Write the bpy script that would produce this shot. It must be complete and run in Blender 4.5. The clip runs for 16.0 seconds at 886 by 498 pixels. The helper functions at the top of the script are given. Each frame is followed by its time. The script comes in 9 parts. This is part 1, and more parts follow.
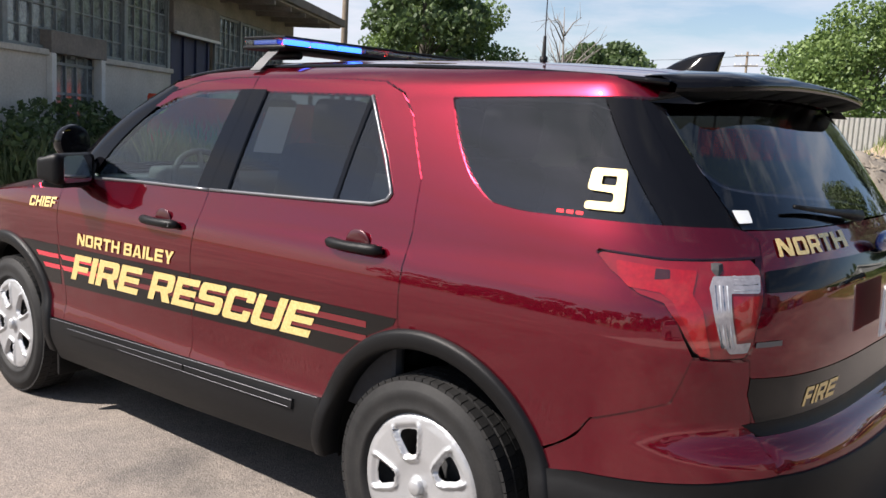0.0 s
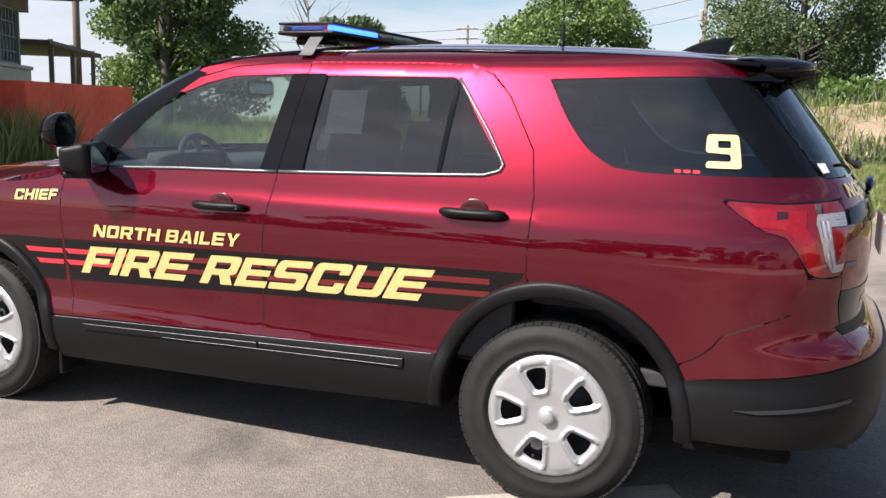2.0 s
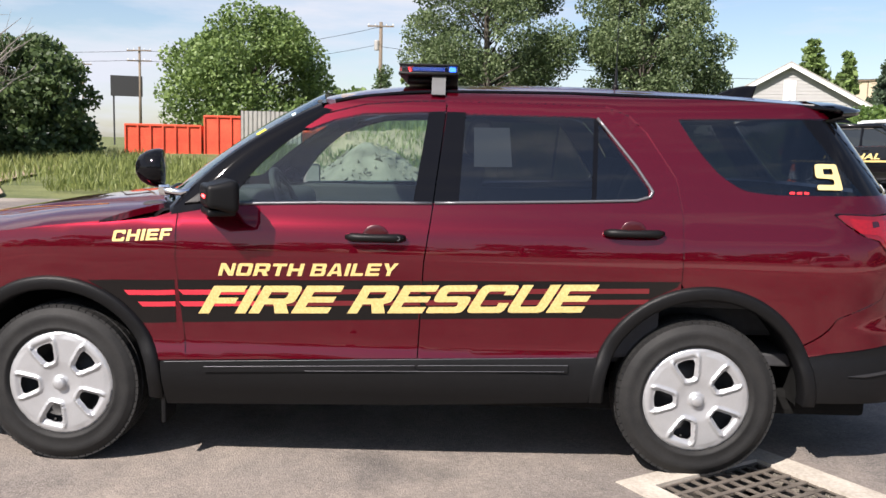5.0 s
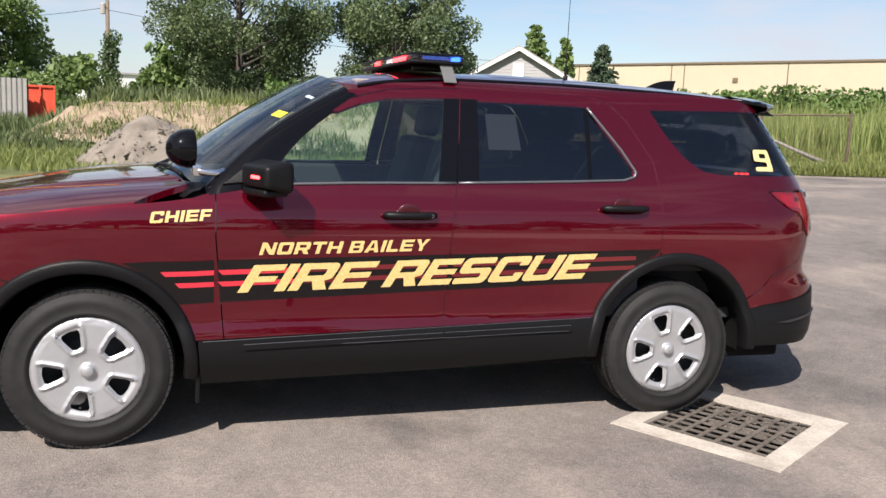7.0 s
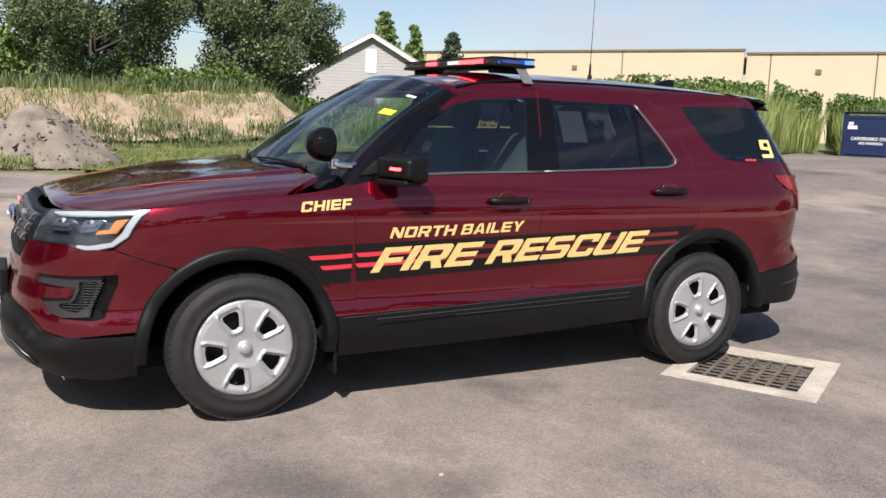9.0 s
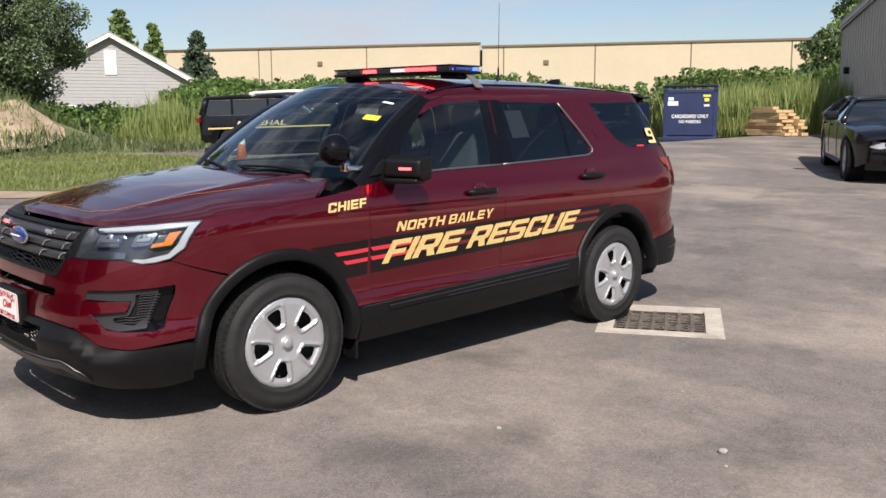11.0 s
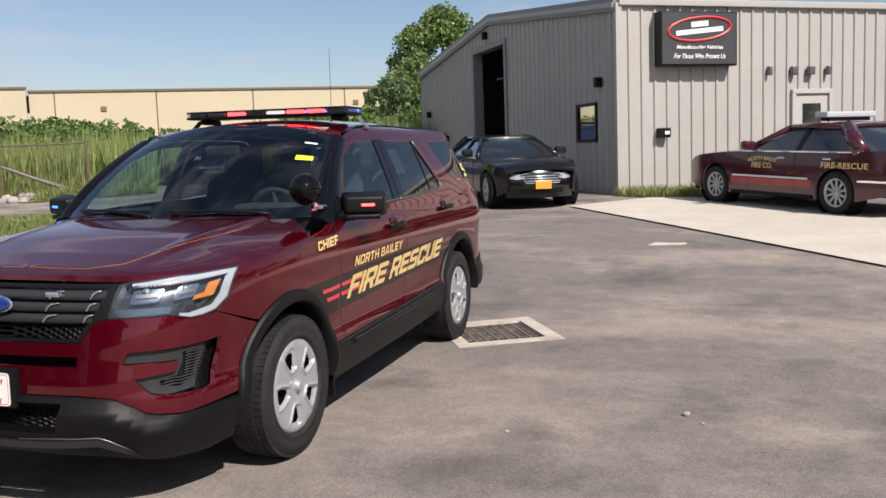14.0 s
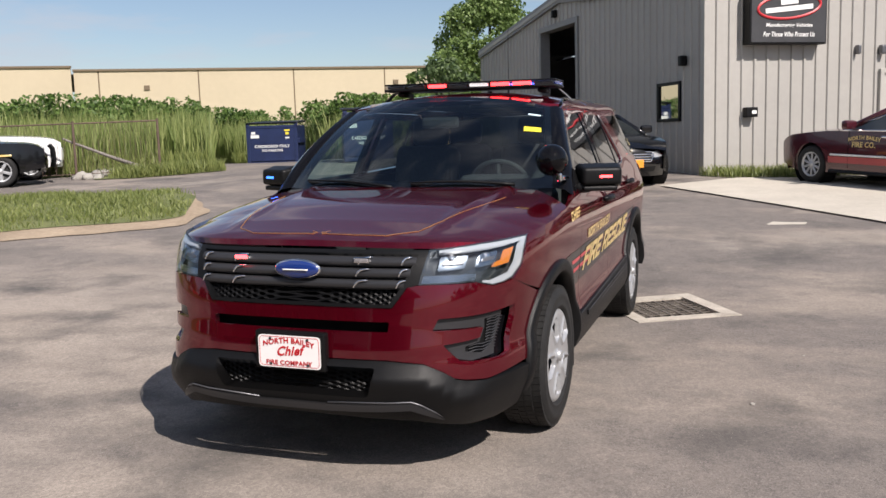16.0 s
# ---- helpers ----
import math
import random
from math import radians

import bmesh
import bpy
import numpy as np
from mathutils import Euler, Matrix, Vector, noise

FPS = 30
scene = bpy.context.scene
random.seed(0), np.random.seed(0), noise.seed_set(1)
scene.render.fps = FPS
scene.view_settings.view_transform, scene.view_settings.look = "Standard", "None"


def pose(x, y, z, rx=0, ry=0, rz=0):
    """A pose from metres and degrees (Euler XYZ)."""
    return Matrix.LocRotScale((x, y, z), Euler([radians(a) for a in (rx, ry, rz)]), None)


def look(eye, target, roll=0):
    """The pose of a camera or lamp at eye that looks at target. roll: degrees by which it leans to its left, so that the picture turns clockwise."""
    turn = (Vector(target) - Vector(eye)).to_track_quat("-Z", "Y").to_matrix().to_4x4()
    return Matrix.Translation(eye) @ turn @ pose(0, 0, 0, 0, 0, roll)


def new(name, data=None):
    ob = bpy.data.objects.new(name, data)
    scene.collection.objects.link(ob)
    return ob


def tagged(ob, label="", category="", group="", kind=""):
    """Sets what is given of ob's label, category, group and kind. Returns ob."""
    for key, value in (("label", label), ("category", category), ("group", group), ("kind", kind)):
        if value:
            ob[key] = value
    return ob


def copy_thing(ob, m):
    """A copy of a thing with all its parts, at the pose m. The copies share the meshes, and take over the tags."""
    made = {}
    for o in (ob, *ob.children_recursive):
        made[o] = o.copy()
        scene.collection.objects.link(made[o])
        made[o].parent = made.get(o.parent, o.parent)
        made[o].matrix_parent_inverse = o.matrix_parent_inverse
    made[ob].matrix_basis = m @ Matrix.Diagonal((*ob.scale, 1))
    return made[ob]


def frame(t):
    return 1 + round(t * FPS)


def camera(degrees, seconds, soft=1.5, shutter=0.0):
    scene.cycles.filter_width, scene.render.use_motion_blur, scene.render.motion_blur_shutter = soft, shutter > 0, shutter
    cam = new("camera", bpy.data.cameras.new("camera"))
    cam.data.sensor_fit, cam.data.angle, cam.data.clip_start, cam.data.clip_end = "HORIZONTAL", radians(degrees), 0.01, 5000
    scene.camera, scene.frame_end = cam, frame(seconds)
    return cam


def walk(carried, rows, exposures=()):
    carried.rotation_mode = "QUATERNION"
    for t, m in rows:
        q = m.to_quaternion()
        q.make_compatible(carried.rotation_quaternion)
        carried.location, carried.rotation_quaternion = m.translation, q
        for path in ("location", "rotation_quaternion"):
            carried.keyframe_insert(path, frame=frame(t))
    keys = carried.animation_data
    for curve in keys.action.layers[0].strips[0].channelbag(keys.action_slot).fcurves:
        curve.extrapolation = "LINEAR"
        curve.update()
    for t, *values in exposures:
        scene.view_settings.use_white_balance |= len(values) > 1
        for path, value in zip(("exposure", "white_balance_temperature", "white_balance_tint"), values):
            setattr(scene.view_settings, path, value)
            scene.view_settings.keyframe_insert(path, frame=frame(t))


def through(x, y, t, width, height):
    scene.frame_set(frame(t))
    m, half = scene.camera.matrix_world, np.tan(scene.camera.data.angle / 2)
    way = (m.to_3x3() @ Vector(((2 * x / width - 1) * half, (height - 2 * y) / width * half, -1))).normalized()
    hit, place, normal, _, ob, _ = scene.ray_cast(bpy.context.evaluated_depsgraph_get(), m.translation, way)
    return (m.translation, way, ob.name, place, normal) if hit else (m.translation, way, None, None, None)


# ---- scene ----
from mathutils.geometry import delaunay_2d_cdt

cam = camera(53.2, 16.0, soft=1.5)
# the lot falls towards the drain, so the parked vehicle leans a little to its left
LEAN = Matrix.Translation((0, 0.93, 0)) @ Matrix.Rotation(radians(-0.6), 4, "X") @ Matrix.Translation((0, -0.93, 0))
PATH = [
    (0, (-1.768, 3.013, 1.514), (-0.500, 1.491, 1.239), 3.19),
    (0.5, (-1.541, 3.331, 1.489), (-0.421, 1.697, 1.216), 3.09),
    (1, (-1.332, 3.611, 1.510), (-0.353, 1.890, 1.230), 1.48),
    (1.5, (-1.059, 3.782, 1.491), (-0.209, 1.996, 1.196), 1.26),
    (2, (-0.820, 4.043, 1.476), (-0.074, 2.213, 1.169), 1.61),
    (2.5, (-0.571, 4.228, 1.480), (0.070, 2.359, 1.166), 1.63),
    (3, (-0.254, 4.328, 1.480), (0.292, 2.426, 1.189), 1.81),
    (3.5, (0.070, 4.512, 1.469), (0.490, 2.573, 1.223), 1.76),
    (4, (0.386, 4.650, 1.463), (0.665, 2.683, 1.233), 1.30),
    (6.5, (2.181, 4.960, 1.484), (1.774, 3.019, 1.227), 2.38),
    (7, (2.492, 4.982, 1.475), (1.915, 3.086, 1.203), 2.35),
    (7.5, (2.829, 4.973, 1.482), (2.157, 3.110, 1.207), 2.23),
    (8, (3.188, 5.100, 1.478), (2.435, 3.270, 1.189), 2.49),
    (10.5, (5.024, 4.825, 1.487), (3.792, 3.274, 1.207), 0.19),
    (11, (5.348, 4.716, 1.496), (3.980, 3.286, 1.206), -0.26),
    (11.5, (5.602, 4.444, 1.498), (4.126, 3.123, 1.218), -0.49),
    (12, (5.935, 4.231, 1.474), (4.316, 3.085, 1.218), -0.61),
    (12.5, (6.204, 3.989, 1.488), (4.473, 3.018, 1.241), -1.43),
    (13, (6.427, 3.645, 1.502), (4.644, 2.768, 1.269), -1.59),
    (13.5, (6.646, 3.334, 1.493), (4.793, 2.614, 1.275), -1.37),
    (14, (6.807, 3.018, 1.490), (4.913, 2.410, 1.281), -2.02),
    (14.5, (6.901, 2.650, 1.497), (5.003, 2.048, 1.306), -1.89),
    (15, (7.074, 2.342, 1.491), (5.177, 1.740, 1.285), -1.86),
    (15.5, (7.152, 2.069, 1.482), (5.266, 1.449, 1.241), -2.09),
    (16, (7.194, 1.890, 1.473), (5.324, 1.225, 1.224), -1.73),
]
walk(cam, [(t, look(eye, target, roll)) for t, eye, target, roll in PATH], [(0, 0.92, 6500, 14), (4, 0.95, 6500, 15), (7.5, 0.72, 6500, 15), (10.5, 0.56, 6500, 15), (12.5, 0.43, 6500, 15), (16, 0.44, 6500, 15)])

# ---- light: a high summer sun from the front left of the parked fire vehicle, thin clouds ----
SUN = Vector((0.60, 0.80, 1.0)).normalized()
SUN_EL, SUN_AZ = math.asin(SUN.z), math.atan2(SUN.x, SUN.y)
world = bpy.data.worlds.new("sky")
scene.world = world
world.use_nodes = True
wn, wl = world.node_tree.nodes, world.node_tree.links
sky = wn.new("ShaderNodeTexSky")
sky.sky_type, sky.sun_disc, sky.sun_elevation, sky.sun_rotation = "NISHITA", False, SUN_EL, SUN_AZ
sky.air_density, sky.dust_density, sky.ozone_density = 1.0, 0.7, 1.6
tc, mp = wn.new("ShaderNodeTexCoord"), wn.new("ShaderNodeMapping")
mp.inputs["Scale"].default_value = (1.0, 1.0, 5.0)
cl, ramp = wn.new("ShaderNodeTexNoise"), wn.new("ShaderNodeValToRGB")
cl.inputs["Scale"].default_value, cl.inputs["Detail"].default_value, cl.inputs["Roughness"].default_value = 2.2, 8.0, 0.6
ramp.color_ramp.elements[0].position, ramp.color_ramp.elements[1].position = 0.46, 0.66
mixc = wn.new("ShaderNodeMix")
mixc.data_type = "RGBA"
mixc.inputs["B"].default_value = (5.6, 6.0, 6.6, 1)
wl.new(tc.outputs["Generated"], mp.inputs["Vector"])
wl.new(mp.outputs["Vector"], cl.inputs["Vector"])
side, cover = wn.new("ShaderNodeSeparateXYZ"), wn.new("ShaderNodeMath")
cover.operation = "MULTIPLY_ADD"
cover.inputs[1].default_value = 0.10          # cloud thickens towards +x
wl.new(tc.outputs["Generated"], side.inputs[0])
wl.new(side.outputs["X"], cover.inputs[0])
wl.new(cl.outputs["Fac"], cover.inputs[2])
wl.new(cover.outputs[0], ramp.inputs["Fac"])
wl.new(ramp.outputs["Color"], mixc.inputs["Factor"])
wl.new(sky.outputs["Color"], mixc.inputs["A"])
wl.new(mixc.outputs["Result"], wn["Background"].inputs["Color"])
wn["Background"].inputs["Strength"].default_value = 0.076
sun = new("sun", bpy.data.lights.new("sun", "SUN"))
sun.data.energy, sun.data.angle, sun.data.color = 4.9, radians(0.5), (1.0, 0.945, 0.86)
sun.matrix_world = look(SUN * 50, (0, 0, 0))


# ---- materials ----
def make(name, colour, rough=0.5, metal=0.0, coat=0.0, vary=0.0, scale=8.0, bump=0.0, bump_scale=60.0, emit=None, power=0.0, second=None, fine=None):
    """A surface: base colour, broken up by noise at two scales, and fine relief."""
    m = bpy.data.materials.new(name)
    m.use_nodes = True
    n, l = m.node_tree.nodes, m.node_tree.links
    b = n["Principled BSDF"]
    b.inputs["Base Color"].default_value = (*colour, 1)
    b.inputs["Roughness"].default_value, b.inputs["Metallic"].default_value, b.inputs["Coat Weight"].default_value = rough, metal, coat
    b.inputs["Coat Roughness"].default_value = 0.03
    co = n.new("ShaderNodeTexCoord")
    if vary:
        a, c = n.new("ShaderNodeTexNoise"), n.new("ShaderNodeTexNoise")
        a.inputs["Scale"].default_value, a.inputs["Detail"].default_value = scale, 5
        c.inputs["Scale"].default_value, c.inputs["Detail"].default_value = fine or scale * 9, 4
        mix, add = n.new("ShaderNodeMix"), n.new("ShaderNodeMath")
        mix.data_type, add.operation = "RGBA", "MULTIPLY_ADD"
        add.inputs[1].default_value = 0.6
        sc = n.new("ShaderNodeMath")
        sc.operation = "MULTIPLY"
        sc.inputs[1].default_value = 0.4
        l.new(co.outputs["Object"], a.inputs["Vector"])
        l.new(co.outputs["Object"], c.inputs["Vector"])
        l.new(c.outputs["Fac"], sc.inputs[0])
        l.new(a.outputs["Fac"], add.inputs[0])
        l.new(sc.outputs[0], add.inputs[2])
        rp = n.new("ShaderNodeMapRange")
        rp.inputs[1].default_value, rp.inputs[2].default_value = 0.32, 0.68
        l.new(add.outputs[0], rp.inputs[0])
        l.new(rp.outputs[0], mix.inputs["Factor"])
        lo = tuple(v * (1 - vary) for v in colour)
        hi = second or tuple(min(v * (1 + vary), 1) for v in colour)
        mix.inputs["A"].default_value, mix.inputs["B"].default_value = (*lo, 1), (*hi, 1)
        l.new(mix.outputs["Result"], b.inputs["Base Color"])
    if bump:
        t, bp = n.new("ShaderNodeTexNoise"), n.new("ShaderNodeBump")
        t.inputs["Scale"].default_value, t.inputs["Detail"].default_value = bump_scale, 4
        bp.inputs["Strength"].default_value, bp.inputs["Distance"].default_value = bump, 0.01
        l.new(co.outputs["Object"], t.inputs["Vector"])
        l.new(t.outputs["Fac"], bp.inputs["Height"])
        l.new(bp.outputs["Normal"], b.inputs["Normal"])
    if emit:
        b.inputs["Emission Color"].default_value, b.inputs["Emission Strength"].default_value = (*emit, 1), power
    return m


def plain(m, level):
    """Lowers the surface gloss of a dull material."""
    m.node_tree.nodes["Principled BSDF"].inputs["Specular IOR Level"].default_value = level
    return m


def glass(name, tint, gloss=1.0, rough=0.0):
    """A thin pane: light passes straight through, dimmed by the tint, and the surface mirrors by Fresnel."""
    m = bpy.data.materials.new(name)
    m.use_nodes = True
    n, l = m.node_tree.nodes, m.node_tree.links
    n.remove(n["Principled BSDF"])
    tr, gl, lw, mx = n.new("ShaderNodeBsdfTransparent"), n.new("ShaderNodeBsdfGlossy"), n.new("ShaderNodeLayerWeight"), n.new("ShaderNodeMixShader")
    tr.inputs["Color"].default_value = (*tint, 1)
    gl.inputs["Roughness"].default_value = rough
    gl.inputs["Color"].default_value = (gloss, gloss, gloss, 1)
    lw.inputs["Blend"].default_value = 0.5
    pw, ad = n.new("ShaderNodeMath"), n.new("ShaderNodeMath")
    pw.operation, ad.operation = "POWER", "MULTIPLY_ADD"
    pw.inputs[1].default_value, ad.inputs[1].default_value, ad.inputs[2].default_value = 5.0, 0.925, 0.075
    l.new(lw.outputs["Facing"], pw.inputs[0])
    l.new(pw.outputs[0], ad.inputs[0])
    l.new(ad.outputs[0], mx.inputs[0])
    l.new(tr.outputs[0], mx.inputs[1])
    l.new(gl.outputs[0], mx.inputs[2])
    l.new(mx.outputs[0], n["Material Output"].inputs["Surface"])
    return m


def paint_red():
    """Ruby metallic clear-coated paint: a deep base, fine flake and a hard clear coat."""
    m = make("ruby_paint", (0.2, 0.008, 0.022), 0.25, 0.74, 1.0)
    n, l = m.node_tree.nodes, m.node_tree.links
    b = n["Principled BSDF"]
    lw, mix = n.new("ShaderNodeTexNoise"), n.new("ShaderNodeMix")
    co = n.new("ShaderNodeTexCoord")
    lw.inputs["Scale"].default_value = 900
    mix.data_type = "RGBA"
    mix.inputs["A"].default_value, mix.inputs["B"].default_value = (0.098, 0.0010, 0.0085, 1), (0.180, 0.0035, 0.016, 1)
    l.new(co.outputs["Object"], lw.inputs["Vector"])
    l.new(lw.outputs["Fac"], mix.inputs["Factor"])
    l.new(mix.outputs["Result"], b.inputs["Base Color"])
    b.inputs["Specular Tint"].default_value = (0.62, 0.16, 0.17, 1)
    b.inputs["Coat IOR"].default_value, b.inputs["Coat Roughness"].default_value = 1.55, 0.008
    return m


RED = paint_red()
BLACK_GLOSS = plain(make("black_gloss_trim", (0.004, 0.004, 0.005), 0.04), 0.22)
PLASTIC = plain(make("black_textured_plastic", (0.005, 0.005, 0.0055), 0.45, 0, 0, 0.15, 30, 0.12, 700), 0.22)
RUBBER = plain(make("tyre_rubber", (0.018, 0.018, 0.0185), 0.65, 0, 0, 0.25, 14, 0.1, 300, second=(0.025, 0.0245, 0.024)), 0.22)
LINER = plain(make("wheel_well_liner", (0.006, 0.006, 0.006), 0.9, vary=0.4, scale=9), 0.2)
SILVER = make("silver_wheel_cover", (0.44, 0.445, 0.455), 0.42, 0.55, 0.2, 0.05, 20)
STEEL = make("dark_steel", (0.06, 0.06, 0.062), 0.55, 0.5, 0, 0.3, 20)
CHROME = make("chrome", (0.75, 0.75, 0.76), 0.08, 1.0)
SATIN = make("satin_dark_metal", (0.16, 0.16, 0.17), 0.38, 0.7)
SMOKE = make("smoked_satin_trim", (0.035, 0.035, 0.038), 0.34, 0.3)
PIN = make("thin_gold_paint", (0.42, 0.20, 0.06), 0.4, 0.2, 0.3)
GLASS_CLEAR = glass("clear_green_glass", (0.72, 0.88, 0.84))
GLASS_TINT = glass("privacy_glass", (0.15, 0.165, 0.175))
GLASS_SHIELD = glass("windscreen_glass", (0.60, 0.70, 0.68))
LENS = glass("clear_lens", (0.9, 0.92, 0.93))
LENS_RED = make("red_lamp_lens", (0.16, 0.002, 0.005), 0.12, 0, 1.0, 0.2, 40)
LENS_CLEAR = make("white_lamp_lens", (0.34, 0.32, 0.33), 0.15, 0.3, 1.0, 0.25, 60)
AMBER = make("amber_reflector", (0.65, 0.20, 0.03), 0.2, 0, 1.0)
GOLD = make("gold_reflective_lettering", (0.80, 0.55, 0.16), 0.35, 0.25, 0.3, 0.18, 120, second=(0.95, 0.74, 0.34))
CREAM = make("pale_gold_number", (0.68, 0.55, 0.24), 0.5, 0.1, 0.1, 0.08, 90)
BAND = plain(make("black_vinyl_band", (0.006, 0.005, 0.005), 0.14, 0, 0.1), 0.35)
STRIPE = make("red_reflective_stripe", (0.62, 0.03, 0.05), 0.3, 0, 0.5)
WHITE = make("white_plastic", (0.78, 0.78, 0.76), 0.45, vary=0.05)
CABIN = make("charcoal_cabin_trim", (0.035, 0.035, 0.038), 0.75, vary=0.2, scale=30)
CLOTH = make("dark_seat_cloth", (0.03, 0.03, 0.032), 0.9, vary=0.3, scale=60)


# ---- mesh helpers ----
def link(name, verts, faces, material, parent=None, smooth=True, normals=None, label=""):
    me = bpy.data.meshes.new(name)
    me.from_pydata([tuple(v) for v in verts], [], faces)
    me.materials.append(material)
    me.update()
    for p in me.polygons:
        p.use_smooth = smooth
    if normals:
        me.normals_split_custom_set_from_vertices([tuple(n) for n in normals])
    ob = new(name, me)
    ob.parent = parent
    if label:
        ob["label"] = label
    return ob


def part(name, bm, material, parent, label="", smooth=False):
    me = bpy.data.meshes.new(name)
    bmesh.ops.recalc_face_normals(bm, faces=bm.faces)
    bm.to_mesh(me)
    bm.free()
    for m in (material if isinstance(material, (list, tuple)) else (material,)):
        me.materials.append(m)
    for p in me.polygons:
        p.use_smooth = smooth
    ob = new(name, me)
    ob.parent = parent
    if label:
        ob["label"] = label
    return ob


def thing(name, m, label, category, group="", kind=""):
    ob = new(name)
    ob.matrix_basis = m
    ob.empty_display_size = 0.2
    return tagged(ob, label, category, group, kind)


def box(sx, sy, sz, at=(0, 0, 0), bevel=0.0, bm=None, turn=None, seg=2):
    """A box of that size centred at a point, its edges rounded."""
    b = bmesh.new()
    bmesh.ops.create_cube(b, size=1)
    bmesh.ops.scale(b, vec=(sx, sy, sz), verts=b.verts)
    if bevel:
        bmesh.ops.bevel(b, geom=b.edges[:], offset=bevel, segments=seg, affect="EDGES", profile=0.6)
    m = Matrix.Translation(at) @ (turn.to_4x4() if turn else Matrix())
    bmesh.ops.transform(b, matrix=m, verts=b.verts)
    return join(bm, b)


def join(bm, b):
    if bm is None:
        return b
    me = bpy.data.meshes.new("tmp")
    b.to_mesh(me)
    b.free()
    bm.from_mesh(me)
    bpy.data.meshes.remove(me)
    return bm


def tube(points, radius, sides=8, bm=None, caps=True, flat=1.0):
    """A round bar along points; radius a number or one for each point."""
    bm = bm or bmesh.new()
    pts = [Vector(p) for p in points]
    rs = radius if isinstance(radius, (list, tuple)) else [radius] * len(pts)
    rings, up = [], Vector((0, 0, 1))
    for i, p in enumerate(pts):
        d = (pts[min(i + 1, len(pts) - 1)] - pts[max(i - 1, 0)]).normalized()
        if abs(d.dot(up)) > 0.95:
            up = Vector((1, 0, 0)) if abs(d.x) < 0.9 else Vector((0, 1, 0))
        a = d.cross(up).normalized()
        b = a.cross(d)
        up = b
        rings.append([bm.verts.new(p + (a * math.cos(t) + b * math.sin(t) * flat) * rs[i]) for t in [2 * math.pi * k / sides for k in range(sides)]])
    for r, q in zip(rings, rings[1:]):
        for k in range(sides):
            bm.faces.new((r[k], r[(k + 1) % sides], q[(k + 1) % sides], q[k]))
    if caps:
        bm.faces.new(rings[0][::-1])
        bm.faces.new(rings[-1])
    return bm


def lathe(profile, steps=48, bm=None, closed=False):
    """Turns (radius, y) pairs round the y axis."""
    bm = bm or bmesh.new()
    rings = [[bm.verts.new((r * math.cos(a), y, r * math.sin(a))) for a in [2 * math.pi * k / steps for k in range(steps)]] for r, y in profile]
    pairs = list(zip(rings, rings[1:])) + ([(rings[-1], rings[0])] if closed else [])
    for r, q in pairs:
        for k in range(steps):
            bm.faces.new((r[k], r[(k + 1) % steps], q[(k + 1) % steps], q[k]))
    return bm


def rounded(points, radius=0.02, seg=4):
    """A closed outline with its corners rounded; a point may bring its own radius as a third number."""
    out, n = [], len(points)
    for i in range(n):
        p = Vector(points[i][:2])
        r = points[i][2] if len(points[i]) > 2 else radius
        a, b = Vector(points[i - 1][:2]) - p, Vector(points[(i + 1) % n][:2]) - p
        r = min(r, a.length * 0.45, b.length * 0.45)
        if r < 1e-4:
            out.append(tuple(p))
            continue
        s, e = p + a.normalized() * r, p + b.normalized() * r
        for k in range(seg + 1):
            t = k / seg
            out.append(tuple(s * (1 - t) ** 2 + p * 2 * t * (1 - t) + e * t * t))
    return out


def inside(px, py, poly):
    """Which of the points lie inside the outline."""
    c = np.zeros(px.shape, bool)
    n = len(poly)
    for i in range(n):
        (x0, y0), (x1, y1) = poly[i - 1], poly[i]
        if y0 == y1:
            continue
        hit = ((y0 > py) != (y1 > py)) & (px < (x1 - x0) * (py - y0) / (y1 - y0) + x0)
        c ^= hit
    return c


def fill(outline, holes=(), step=0.04):
    """Triangles over a flat outline with holes, with inner points on a grid."""
    verts, edges, loops = [], [], []
    for loop in (outline, *holes):
        pts = []
        for i, p in enumerate(loop):
            q = loop[(i + 1) % len(loop)]
            k = max(1, int(math.ceil(math.dist(p, q) / step)))
            pts += [(p[0] + (q[0] - p[0]) * j / k, p[1] + (q[1] - p[1]) * j / k) for j in range(k)]
        s = len(verts)
        verts += pts
        edges += [(s + j, s + (j + 1) % len(pts)) for j in range(len(pts))]
        loops.append(np.array(pts))
    xs, ys = np.array([p[0] for p in outline]), np.array([p[1] for p in outline])
    gx, gy = np.meshgrid(np.arange(xs.min() + step / 2, xs.max(), step), np.arange(ys.min() + step / 2, ys.max(), step))
    gx, gy = gx.ravel(), gy.ravel()
    ok = inside(gx, gy, outline)
    for h in holes:
        ok &= ~inside(gx, gy, h)
    edge = np.vstack(loops)
    gx, gy = gx[ok], gy[ok]
    if len(gx):
        far = np.array([((edge[:, 0] - a) ** 2 + (edge[:, 1] - b) ** 2).min() > (step * 0.5) ** 2 for a, b in zip(gx, gy)])
        verts += list(zip(gx[far], gy[far]))
    v, e, f, *_ = delaunay_2d_cdt([Vector(p) for p in verts], edges, [], 1, 1e-6)
    v = [tuple(p) for p in v]
    cx = np.array([sum(v[i][0] for i in t) / 3 for t in f])
    cy = np.array([sum(v[i][1] for i in t) / 3 for t in f])
    ok = inside(cx, cy, outline)
    for h in holes:
        ok &= ~inside(cx, cy, h)
    return v, [t for t, k in zip(f, ok) if k]


